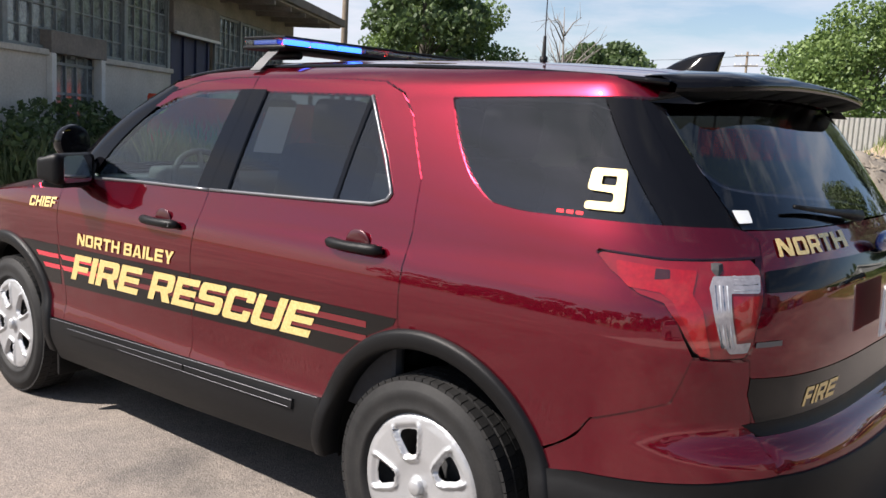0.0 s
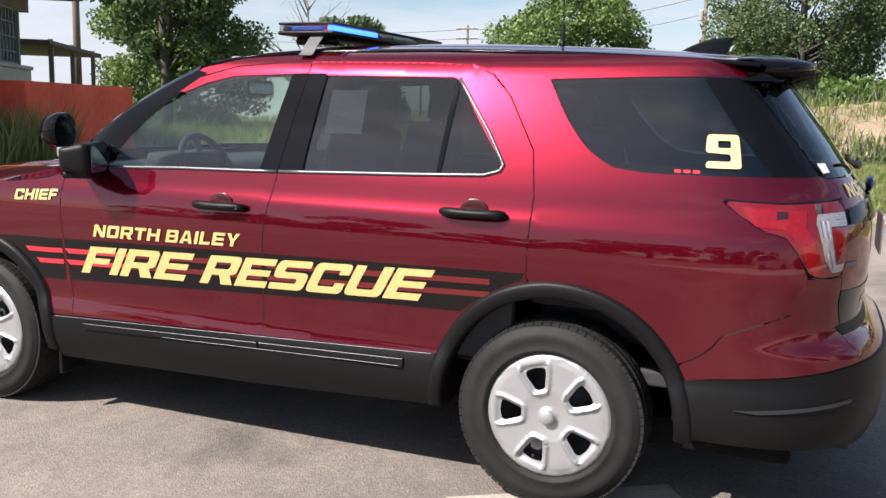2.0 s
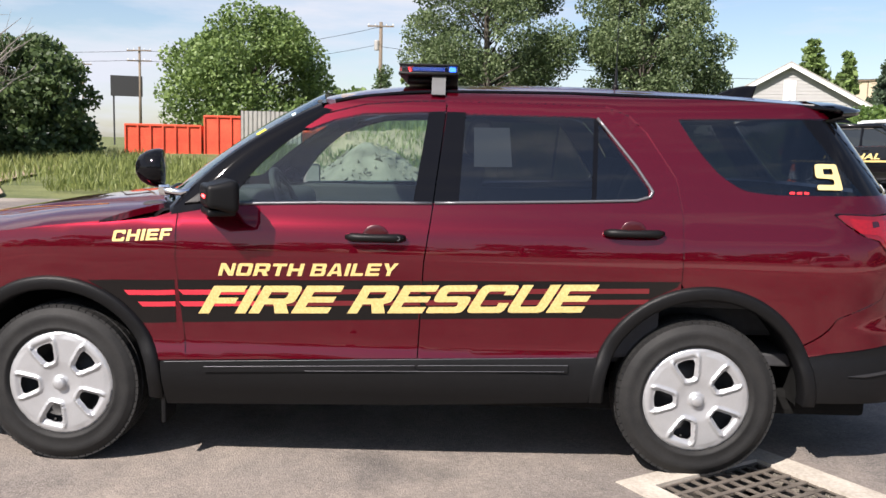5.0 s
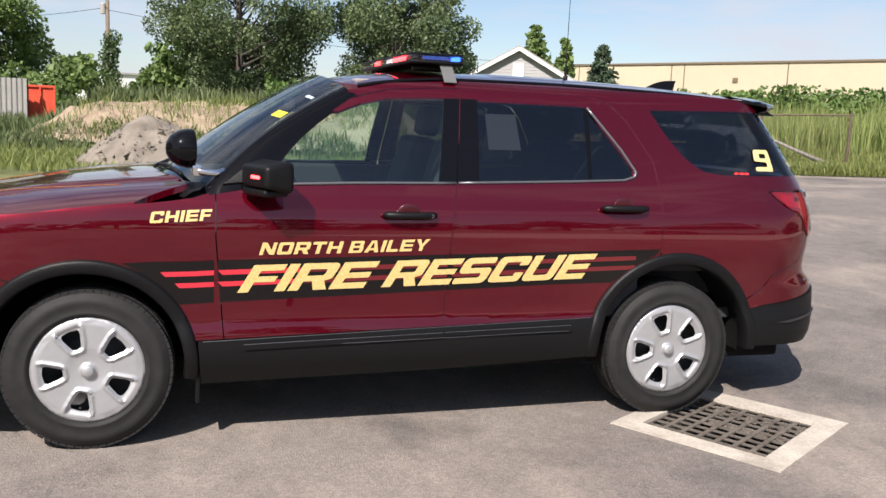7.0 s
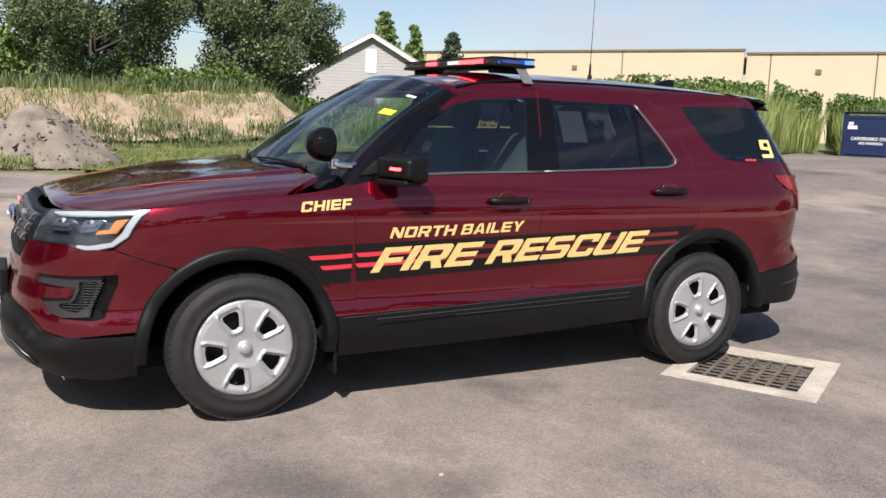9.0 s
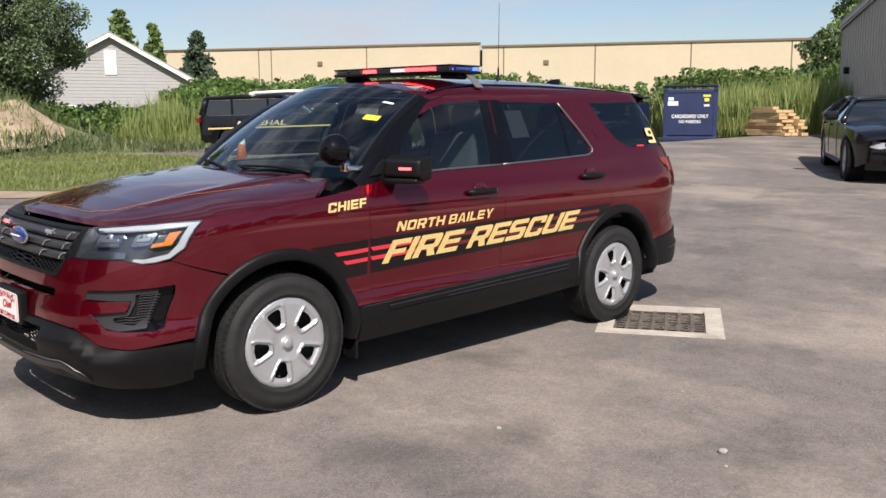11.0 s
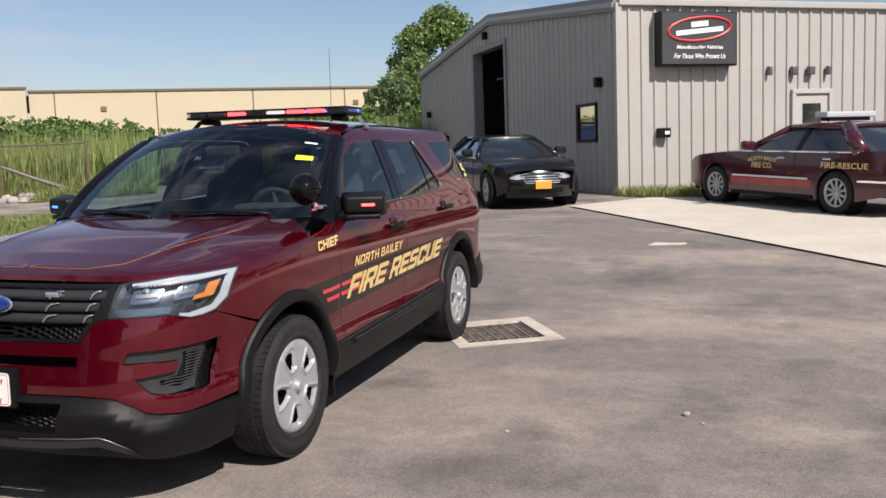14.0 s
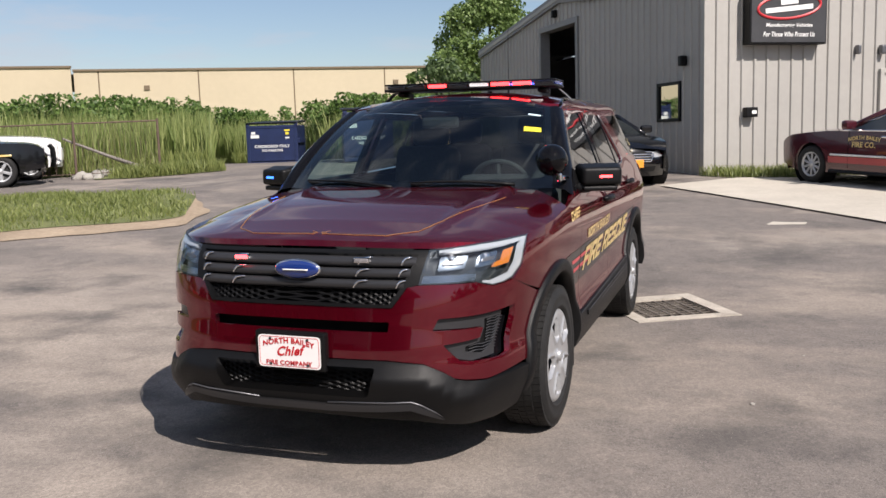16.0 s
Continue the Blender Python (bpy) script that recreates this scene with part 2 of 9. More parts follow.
def drape(name, outline, place, material, parent, holes=(), step=0.04, depth=0.012, lift=0.0, label="", flip=False):
    """A sheet cut to an outline and laid on the surface place(a, b), lifted along its normal, its rim turned inwards."""
    v, f = fill(outline, holes, step)
    h = 0.004
    pos, nor = [], []
    for a, b in v:
        p = place(a, b)
        n = (place(a + h, b) - place(a - h, b)).cross(place(a, b + h) - place(a, b - h))
        n = n.normalized() if n.length > 1e-12 else Vector((0, 0, 1))
        if flip:
            n = -n
        pos.append(p + n * lift)
        nor.append(n)
    a, b, c = f[0]
    faces = []
    for t in f:
        a, b, c = t
        faces.append((a, b, c) if (pos[b] - pos[a]).cross(pos[c] - pos[a]).dot(nor[a]) > 0 else (a, c, b))
    if depth:
        count = {}
        for t in faces:
            for i in range(3):
                count[(t[i], t[(i + 1) % 3])] = 1
        rim = [(a, b) for a, b in count if (b, a) not in count]
        low = {}
        for a, b in rim:
            for k in (a, b):
                if k not in low:
                    low[k] = len(pos)
                    pos.append(pos[k] - nor[k] * depth)
                    nor.append(nor[k])
            faces.append((b, a, low[a], low[b]))
    return link(name, pos, faces, material, parent, True, nor, label)


def hermite(xs, ys):
    """A smooth monotone curve through the points."""
    xs, ys = np.array(xs, float), np.array(ys, float)
    d = np.diff(ys) / np.diff(xs)
    m = np.zeros(len(xs))
    m[0], m[-1] = d[0], d[-1]
    for i in range(1, len(xs) - 1):
        m[i] = 0 if d[i - 1] * d[i] <= 0 else 2 * d[i - 1] * d[i] / (d[i - 1] + d[i])

    def f(x):
        x = min(max(x, xs[0]), xs[-1])
        i = min(int(np.searchsorted(xs, x, side="right")) - 1, len(xs) - 2)
        h = xs[i + 1] - xs[i]
        t = (x - xs[i]) / h
        return float((1 + 2 * t) * (1 - t) ** 2 * ys[i] + t * (1 - t) ** 2 * h * m[i] + t * t * (3 - 2 * t) * ys[i + 1] + t * t * (t - 1) * h * m[i + 1])
    return f


# half width by height; nose and tail by height
half_w = hermite((0.18, 0.30, 0.42, 0.50, 0.585, 0.70, 0.85, 0.97, 1.06, 1.13, 1.22, 1.40, 1.58, 1.66, 1.70, 1.75), (0.87, 0.93, 0.968, 0.964, 0.945, 0.951, 0.966, 0.972, 0.962, 0.935, 0.905, 0.835, 0.755, 0.715, 0.67, 0.50))
nose_x = hermite((0.18, 0.26, 0.36, 0.48, 0.60, 0.68, 0.78, 0.92, 1.00, 1.05, 1.12), (3.66, 3.78, 3.84, 3.86, 3.855, 3.84, 3.83, 3.79, 3.74, 3.66, 3.50))
tail_x = hermite((0.18, 0.30, 0.42, 0.58, 0.68, 0.73, 0.78, 0.95, 1.10, 1.20, 1.26, 1.45, 1.62, 1.70), (-1.04, -1.10, -1.15, -1.165, -1.145, -1.085, -1.06, -1.075, -1.07, -1.035, -0.995, -0.86, -0.73, -0.66))
XF, XR, NF, NR, UF, UR = 2.45, -0.35, 3.7, 3.4, 4.45, -1.75


def ease(t):
    t = min(max(t, 0.0), 1.0)
    return t * t * (3 - 2 * t)


def shell(u, z):
    """The body's outer surface, unrolled: u runs from the tail's middle (UR) along the side (u = x) to the nose's middle (UF)."""
    w = half_w(z)
    rise = 0.013 * ease((0.3 - u) / 0.8) * ease((z - 1.0) / 0.2) - 0.014 * ease((u - 3.0) / 0.6)
    u -= 0.05 * ease((-0.55 - u) / 0.45) * (1 - ease((-1.25 - u) / 0.4))
    if u > XF:
        a = min((u - XF) / (UF - XF), 1.0) * math.pi / 2
        return Vector((XF + (nose_x(z) - XF) * math.sin(a) ** (2 / NF) if a > 0 else XF, w * max(math.cos(a), 0) ** (2 / NF), z + rise))
    if u < XR:
        a = min((XR - u) / (XR - UR), 1.0) * math.pi / 2
        return Vector((XR + (tail_x(z) - XR) * math.sin(a) ** (2 / NR) if a > 0 else XR, w * max(math.cos(a), 0) ** (2 / NR), z + rise))
    return Vector((u, w, z + rise))

# ---- the fire vehicle: body surface ----
def ux(x, z):
    """The unrolled coordinate of a point of the flank at x."""
    if x > XF:
        return XF + math.asin(min(((x - XF) / (nose_x(z) - XF)) ** (NF / 2), 1)) / (math.pi / 2) * (UF - XF)
    if x < XR:
        return XR - math.asin(min(((XR - x) / (XR - tail_x(z))) ** (NR / 2), 1)) / (math.pi / 2) * (XR - UR)
    return x


def left(u, z):
    if u > UF:
        p = shell(2 * UF - u, z)
        return Vector((p.x, -p.y, p.z))
    if u < UR:
        p = shell(2 * UR - u, z)
        return Vector((p.x, -p.y, p.z))
    return shell(u, z)


def right(u, z):
    p = left(u, z)
    return Vector((p.x, -p.y, p.z))


def fl(points):
    """Flank points (x, z) unrolled."""
    return [(ux(p[0], p[1]), *p[1:]) for p in points]


def arc(cx, cz, r, a0, a1, n=20):
    return [(cx + r * math.cos(radians(a0 + (a1 - a0) * k / n)), cz + r * math.sin(radians(a0 + (a1 - a0) * k / n))) for k in range(n + 1)]


def mirrored(half):
    """An outline across the nose from its left half, given in order towards the middle line and back."""
    return half + [(2 * UF - p[0], *p[1:]) for p in reversed(half)]


def mirrored_tail(half):
    return half + [(2 * UR - p[0], *p[1:]) for p in reversed(half)]


suv = thing("fire_department_suv", LEAN, "dark red metallic fire chief SUV with gold lettering, on asphalt", "car")
AF, AR, RF, RR = (2.88, 0.37), (-0.02, 0.375), 0.485, 0.505
rail_z = hermite((-0.85, -0.6, -0.3, 0.0, 0.6, 1.2, 1.5, 1.82), (1.635, 1.67, 1.69, 1.705, 1.718, 1.712, 1.685, 1.625))
GAP = 0.003


def both(name, outline, material, parent, holes=(), **kw):
    """The same panel on the left and the right flank."""
    return [drape(name, outline, f, material, parent, holes, flip=fp, **kw) for f, fp in ((left, True), (right, False))]


def flank_panels():
    d = dict(depth=0.03, step=0.04)
    arc_f = arc(*AF, RF - 0.01, 54, 166)
    # front wing
    both("fender", fl([(2.328, 1.155), (2.328, 0.95), (2.29, 0.49)] + [(p[0], p[1]) for p in reversed(arc_f)]) + [(3.192, 0.850), (3.108, 0.902), (3.068, 1.030), *fl([(2.95, 1.062), (2.62, 1.098), (2.42, 1.125)])], RED, suv, **d)
    # doors below the window line
    both("front_door", fl([(2.322, 1.168), (2.322, 0.95), (2.284, 0.49), (1.256, 0.522), (1.236, 0.95), (1.200, 1.212), (1.7, 1.203), (2.06, 1.190)]), RED, suv, **d)
    arc_r = arc(*AR, RR - 0.01, 20, 76)
    win = rounded([(1.094, 1.222), (1.066, 1.612), (0.475, 1.610, 0.03), (0.235, 1.285, 0.05), (0.262, 1.250, 0.03), (0.5, 1.242)], 0.012)
    both("rear_door", fl([(1.194, 1.212), (1.230, 0.95), (1.250, 0.522), (0.46, 0.546)] + arc_r + [(0.102, 0.89), (0.098, 1.175), (0.125, 1.34), (0.250, 1.541), (0.33, 1.617), (0.432, 1.654), (0.62, 1.661), (1.144, 1.663), (1.149, 1.62)]), RED, suv, holes=[win], **d)
    # black pillar cover and the front door's slim upper frame
    both("front_door_frame", rounded([(1.152, 1.663), (1.300, 1.659), (1.52, 1.640), (1.72, 1.588), (1.84, 1.530), (1.76, 1.530), (1.650, 1.574), (1.525, 1.603), (1.154, 1.619)], 0.004), RED, suv, **d)
    both("pillar_cover", [(1.154, 1.616), (1.229, 1.615), (1.286, 1.218), (1.201, 1.2145)], BLACK_GLOSS, suv, depth=0.02, step=0.05)
    both("pillar_cover", [(1.148, 1.616), (1.195, 1.2145), (1.085, 1.2165), (1.062, 1.616)], BLACK_GLOSS, suv, depth=0.02, step=0.05, lift=0.003)
    # quarter panel above the bumper, with the cargo window's opening
    cargo = rounded([(-0.985, 1.274, 0.0), (-0.30, 1.270, 0.06), (-0.172, 1.289, 0.03), (-0.074, 1.352, 0.05), (0.024, 1.470, 0.06), (0.103, 1.606, 0.012), (-0.765, 1.612, 0.0)], 0.02)
    arc_q = arc(*AR, RR - 0.01, 78, 150)
    top = [(-0.62, 1.660), (-0.3, 1.682), (0.0, 1.697), (0.6, 1.710), (1.15, 1.704), (1.5, 1.678), (1.70, 1.636), (1.74, 1.590), (1.52, 1.646), (1.30, 1.665), (1.15, 1.669), (0.62, 1.667), (0.426, 1.660), (0.322, 1.622), (0.244, 1.544), (0.119, 1.342), (0.092, 1.176), (0.096, 0.89)]
    both("quarter_panel", [(-0.80, 1.640), *top, *fl(arc_q), (ux(-0.60, 0.75), 0.75), (-0.765, 0.835), (-0.820, 0.960), (-0.757, 1.044), (-0.702, 1.092), (-0.613, 1.108), (-0.513, 1.156), (-0.472, 1.188), (-0.482, 1.198), (-0.70, 1.192), (-1.03, 1.205), (-1.083, 1.207), (-1.098, 1.243), (-1.044, 1.267), *cargo], RED, suv, **d)
    both("rear_bumper_side", [(ux(-0.605, 0.745), 0.745), *fl(arc(*AR, RR - 0.01, 151, 157, 3)), (-0.45, 0.588), (-0.95, 0.645), (-1.1, 0.652), (-1.1, 0.74), (-1.094, 0.780), (-1.042, 0.950), (-0.822, 0.953), (-0.77, 0.83)], RED, suv, **d)
    # side glass
    g = dict(depth=0.006, step=0.06, lift=-0.006)
    both("front_door_window", rounded([(2.075, 1.197), (1.284, 1.219), (1.231, 1.613), (1.525, 1.599), (1.650, 1.570), (1.745, 1.530), (1.93, 1.425), (2.03, 1.32)], 0.012), GLASS_CLEAR, suv, label="clear greenish door window", **g)
    both("rear_door_window", [(1.088, 1.224), (1.062, 1.608), (0.480, 1.606), (0.498, 1.244)], GLASS_TINT, suv, label="dark privacy glass", **g)
    both("rear_quarter_window", rounded([(0.476, 1.246), (0.458, 1.592, 0.02), (0.240, 1.29, 0.05), (0.268, 1.252, 0.03)], 0.01), GLASS_TINT, suv, label="dark privacy glass", **g)
    both("window_divider", [(0.497, 1.243), (0.479, 1.608), (0.459, 1.603), (0.477, 1.243)], BLACK_GLOSS, suv, depth=0.01, step=0.05, lift=-0.001)
    both("cargo_window", rounded([(-0.703, 1.274, 0.0), (-0.30, 1.273, 0.06), (-0.172, 1.291, 0.03), (-0.076, 1.354, 0.05), (0.021, 1.470, 0.06), (0.098, 1.603, 0.012), (-0.449, 1.608, 0.0)], 0.02), GLASS_TINT, suv, label="dark privacy glass", **g)
    both("rear_pillar_cover", [(-0.709, 1.274), (-0.904, 1.276), (-0.662, 1.606), (-0.455, 1.608)], BLACK_GLOSS, suv, depth=0.015, step=0.05, lift=-0.005, label="gloss black rear pillar cover")
    both("rear_pillar_cover", [(-0.909, 1.276), (-1.044, 1.273), (-1.011, 1.304), (-0.926, 1.413), (-0.769, 1.609), (-0.667, 1.607)], BLACK_GLOSS, suv, depth=0.015, step=0.05, lift=-0.009)
    # belt mouldings
    for s in (1, -1):
        for pts in ([(2.06, 1.190), (1.7, 1.203), (1.202, 1.212)], [(1.192, 1.213), (0.6, 1.232), (0.30, 1.244), (0.240, 1.262), (0.228, 1.285), (0.30, 1.395), (0.465, 1.604)]):
            path = []
            for a, b in zip(pts, pts[1:]):
                path += [(a[0] + (b[0] - a[0]) * k / 6, a[1] + (b[1] - a[1]) * k / 6) for k in range(6)]
            path.append(pts[-1])
            part("window_moulding", tube([Vector((p[0], s * (half_w(p[1]) + 0.002), p[1])) for p in path], 0.0075, 6), SATIN, suv, "satin window moulding", True)
    # rocker cladding
    both("rocker_cladding", fl([(2.40, 0.480), (1.3, 0.517), (0.455, 0.545), (0.487, 0.345), (1.3, 0.305), (2.385, 0.280)]), PLASTIC, suv, depth=0.05, step=0.05, lift=0.012)
    both("rocker_rib", fl([(2.20, 0.466), (1.262, 0.495), (1.262, 0.470), (2.20, 0.440)]), PLASTIC, suv, depth=0.02, step=0.06, lift=0.022)
    both("rocker_rib", fl([(1.248, 0.496), (0.585, 0.514), (0.585, 0.478), (1.248, 0.478)]), PLASTIC, suv, depth=0.02, step=0.06, lift=0.022)
    # bright tubes stand in for highlights along the cladding and rib edges
    for s, f in ((1, left), (-1, right)):
        for pts, rad, o in (([(2.38, 0.4815), (1.3, 0.5185), (0.47, 0.5465)], 0.0022, 0.013), ([(2.20, 0.466), (1.262, 0.495)], 0.0022, 0.023), ([(1.248, 0.496), (0.585, 0.514)], 0.0022, 0.023), ([(1.75, 0.458), (0.60, 0.486)], 0.0018, 0.023)):
            path = []
            for a, b in zip(pts, pts[1:]):
                path += [(a[0] + (b[0] - a[0]) * k / 8, a[1] + (b[1] - a[1]) * k / 8) for k in range(9)]
            part("rocker_edge_highlight", tube([Vector((x, s * (half_w(z) + o), z)) for x, z in path], rad * 0.6, 4), SATIN, suv, "thin tube drawn as an edge highlight")
    # wheel-arch lips
    for (cx, cz), r, a0, a1 in ((AF, RF, -8, 188), (AR, RR, -4, 183)):
        prof = [(r + 0.002, -0.004), (r - 0.004, 0.014), (r - 0.014, 0.020), (r - 0.052, 0.024), (r - 0.062, 0.016), (r - 0.064, -0.06)]
        for f, sg in ((left, 1), (right, -1)):
            n, vs, fs = 48, [], []
            for k in range(n + 1):
                a = radians(a0 + (a1 - a0) * k / n)
                for rr, o in prof:
                    x, z = cx + rr * math.cos(a), max(cz + rr * math.sin(a), 0.19)
                    p = f(ux(x, z), z)
                    q = shell(ux(x, z) + 0.01, z) - shell(ux(x, z) - 0.01, z)
                    nn = Vector((-q.y, q.x, 0)).normalized()
                    vs.append(p + Vector((nn.x, nn.y * sg, 0)) * o)
            m = len(prof)
            for k in range(n):
                for j in range(m - 1):
                    q = (k * m + j, k * m + j + 1, (k + 1) * m + j + 1, (k + 1) * m + j)
                    fs.append(q if sg > 0 else q[::-1])
            link("wheel_arch_trim", vs, fs, PLASTIC, suv)


def nose():
    d = dict(depth=0.03, step=0.04, flip=True)
    fog = rounded([(3.880, 0.674), (3.840, 0.726), (3.276, 0.729), (3.146, 0.734), (3.142, 0.685), (3.208, 0.535), (3.280, 0.523), (3.514, 0.531), (3.670, 0.543), (3.790, 0.614), (3.485, 0.628), (3.461, 0.669)], 0.010)
    fog_r = [(2 * UF - a, b) for a, b in fog]
    slot = rounded([(4.155, 0.716), (4.160, 0.672), (2 * UF - 4.160, 0.672), (2 * UF - 4.155, 0.716)], 0.01)
    edge = fl(arc(*AF, RF - 0.01, 52, 12, 10))
    half = [(4.068, 0.860), (4.000, 0.869), (3.56, 0.868), (3.495, 0.856), (3.40, 0.841), (3.30, 0.842), (3.195, 0.846)] + edge + [(3.45, 0.446), (3.631, 0.458), (3.729, 0.470), (3.80, 0.498), (3.94, 0.540), (4.168, 0.556)]
    top = [(4.143, 0.774)]
    out = list(reversed(half)) + top
    outline = out + [(2 * UF - p[0], p[1]) for p in reversed(out)]
    drape("front_bumper_cover", outline, left, RED, suv, holes=[fog, fog_r, slot], **d)
    # black lower bumper
    grille = rounded([(4.212, 0.522), (4.255, 0.405), (2 * UF - 4.255, 0.405), (2 * UF - 4.212, 0.522)], 0.02)
    low = [(4.168, 0.551), (3.94, 0.535), (3.80, 0.494), (3.729, 0.465), (3.631, 0.453), (3.45, 0.440)] + fl(arc(*AF, RF - 0.01, 9, -14, 6)) + [(3.30, 0.235), (3.64, 0.255), (4.0, 0.300), (UF, 0.315)]
    ridge = lambda u: float(np.interp(UF - abs(u - UF), (3.2, 3.631, 3.729, 3.80, 3.94, 4.168), (0.440, 0.453, 0.465, 0.494, 0.535, 0.551)))

    def lower_face(u, z):
        """The lower bumper: a shoulder slopes out from under the painted cover, over an upright face."""
        k = ease((UF - abs(u - UF) - 3.25) / 0.35)
        drop = max(ridge(u) - z, 0)
        return left(u, z) + (Vector((1, 0, 0)) if k > 0 else Vector()) * k * (0.045 * min(drop / 0.065, 1) - 0.012 * ease((drop - 0.065) / 0.1))
    drape("front_bumper_lower", low + [(2 * UF - p[0], p[1]) for p in reversed(low[:-1])], lower_face, PLASTIC, suv, holes=[grille], depth=0.05, step=0.03, lift=0.012, flip=True)
    drape("skid_accent", rounded([(3.779, 0.303), (3.881, 0.347), (4.01, 0.386), (4.40, 0.369), (2 * UF - 4.40, 0.369), (2 * UF - 4.01, 0.386), (2 * UF - 3.881, 0.347), (2 * UF - 3.779, 0.303), (2 * UF - 3.90, 0.330), (2 * UF - 4.02, 0.356), (2 * UF - 4.40, 0.340), (4.40, 0.340), (4.02, 0.356), (3.90, 0.330)], 0.005), lower_face, SMOKE, suv, depth=0.02, step=0.03, lift=0.024, flip=True)
    # satin tube draws the highlight caught by the skid's upper edge
    for f in (left, right):
        part("skid_edge_highlight", tube([f(u, z) + Vector((0.052 if u > 3.85 else 0.046, 0, 0)) for u, z in ((3.781, 0.305), (3.83, 0.327), (3.881, 0.348), (3.94, 0.370), (4.01, 0.387), (4.15, 0.382), (4.40, 0.371))], 0.004, 5), SATIN, suv, "thin tube drawn as an edge highlight", True)
    # backings
    drape("grille_backing", mirrored([(3.20, 0.42), (3.20, 0.74), (3.80, 0.76), (3.84, 1.01)]), left, LINER, suv, depth=0.0, step=0.08, lift=-0.075, flip=True)
    # honeycomb of the lower grille
    for z0, z1, u0, u1, sz in ((0.408, 0.520, 4.235, 2 * UF - 4.235, 0.026), (0.790, 0.846, 4.135, 2 * UF - 4.135, 0.026)):
        bm = bmesh.new()
        row, z = 0, z0
        while z < z1:
            u = u0 + (sz * 0.9 if row % 2 else 0)
            while u < u1:
                ring = [left(u + 0.8 * sz * math.cos(radians(60 * k)), z + 0.42 * sz * math.sin(radians(60 * k))) for k in range(7)]
                for a, b in zip(ring, ring[1:]):
                    tube([a + Vector((-0.02, 0, 0)), b + Vector((-0.02, 0, 0))], 0.0035, 4, bm, False)
                u += 1.8 * sz
            z += sz * 0.42
            row += 1
        part("grille_mesh", bm, PLASTIC, suv, "black honeycomb mesh")
    # main grille: a frame, three broad bars with bright fins
    ring_o = mirrored([(4.145, 0.776), (4.070, 0.862), (4.004, 0.872), (3.972, 1.008)])
    ring_i = mirrored([(4.162, 0.790), (4.098, 0.868), (4.028, 0.994)])
    drape("grille_frame", ring_o, left, PLASTIC, suv, holes=[ring_i], depth=0.06, step=0.05, lift=0.004, flip=True)
    for z, h, u0 in ((0.965, 0.020, 4.030), (0.918, 0.020, 4.055), (0.872, 0.020, 4.085)):
        n, vs, fs = 40, [], []
        prof = [(-0.018, h), (0.006, h * 0.8), (0.010, 0.0), (0.0, -h), (-0.03, -h)]
        for k in range(n + 1):
            u = u0 + (2 * UF - 2 * u0) * k / n
            for o, dz in prof:
                p = left(u, z + dz)
                vs.append(p + Vector((o, 0, 0)))
        for k in range(n):
            for j in range(len(prof) - 1):
                fs.append((k * 5 + j, k * 5 + j + 1, k * 5 + j + 6, k * 5 + j + 5))
        link("grille_bar", vs, fs, SMOKE, suv, label="dark smoked grille bar")
        for du in (-0.36, -0.15, 0.15, 0.36):
            u = UF + du * (1 - 0.35 * (0.965 - z))
            p = [left(u + du2, z + dz) + Vector((0.016, 0, 0)) for du2, dz in ((0.022, -0.012), (0.016, 0.004), (0.006, 0.014), (-0.012, 0.018), (-0.032, 0.020))]
            part("grille_fin", tube(p, [0.004, 0.0055, 0.006, 0.005, 0.002], 6), CHROME, suv, "bright curved grille fin", True)
    # lamps in the grille
    for u, on in ((4.31, 0), (2 * UF - 4.31, 1)):
        p = left(u, 0.972)
        b = part("grille_lamp", box(0.02, 0.075, 0.024, p + Vector((0.016, 0, 0)), 0.006), CHROME, suv, "small chrome warning lamp")
        part("lamp_lens", box(0.012, 0.062, 0.015, p + Vector((0.026, 0, 0)), 0.004), LAMP_RED if on else LENS_CLEAR, b)
    # oval emblem, kept plain
    bm = bmesh.new()
    bmesh.ops.create_uvsphere(bm, u_segments=32, v_segments=12, radius=1)
    bmesh.ops.transform(bm, matrix=Matrix.Translation((3.822, 0.008, 0.918)) @ Matrix.Diagonal((0.018, 0.114, 0.045, 1)), verts=bm.verts)
    em = part("emblem", bm, CHROME, suv, "oval blue emblem with bright rim", True)
    bm = bmesh.new()
    bmesh.ops.create_uvsphere(bm, u_segments=32, v_segments=12, radius=1)
    bmesh.ops.transform(bm, matrix=Matrix.Translation((3.828, 0.008, 0.918)) @ Matrix.Diagonal((0.0165, 0.106, 0.039, 1)), verts=bm.verts)
    part("emblem_face", bm, BLUE, em, "blue enamel face", True)
    part("emblem_mark", tube([(3.8450, -0.052 + 0.12 * k / 12, 0.918) for k in range(13)], 0.006, 6, flat=0.5), WHITE, em, "plain bright mark", True)
    # headlamps
    lamp = [(3.078, 1.030), (3.30, 1.033), (3.568, 1.032), (3.967, 1.012), (4.000, 0.873), (3.56, 0.872), (3.495, 0.860), (3.40, 0.845), (3.30, 0.846), (3.20, 0.858), (3.116, 0.904)]
    for f, fp in ((left, True), (right, False)):
        k = dict(flip=fp)
        base = drape("headlamp", lamp, f, LAMP_DARK, suv, depth=0.02, step=0.05, lift=-0.055, label="clear headlamp with a white light bar and amber marker", **k)
        drape("lamp_housing_rim", lamp, f, LAMP_DARK, base, holes=[[(a + (3.5 - a) * 0.03, b + (0.935 - b) * 0.05) for a, b in lamp]], depth=0.05, step=0.04, lift=-0.004, **k)
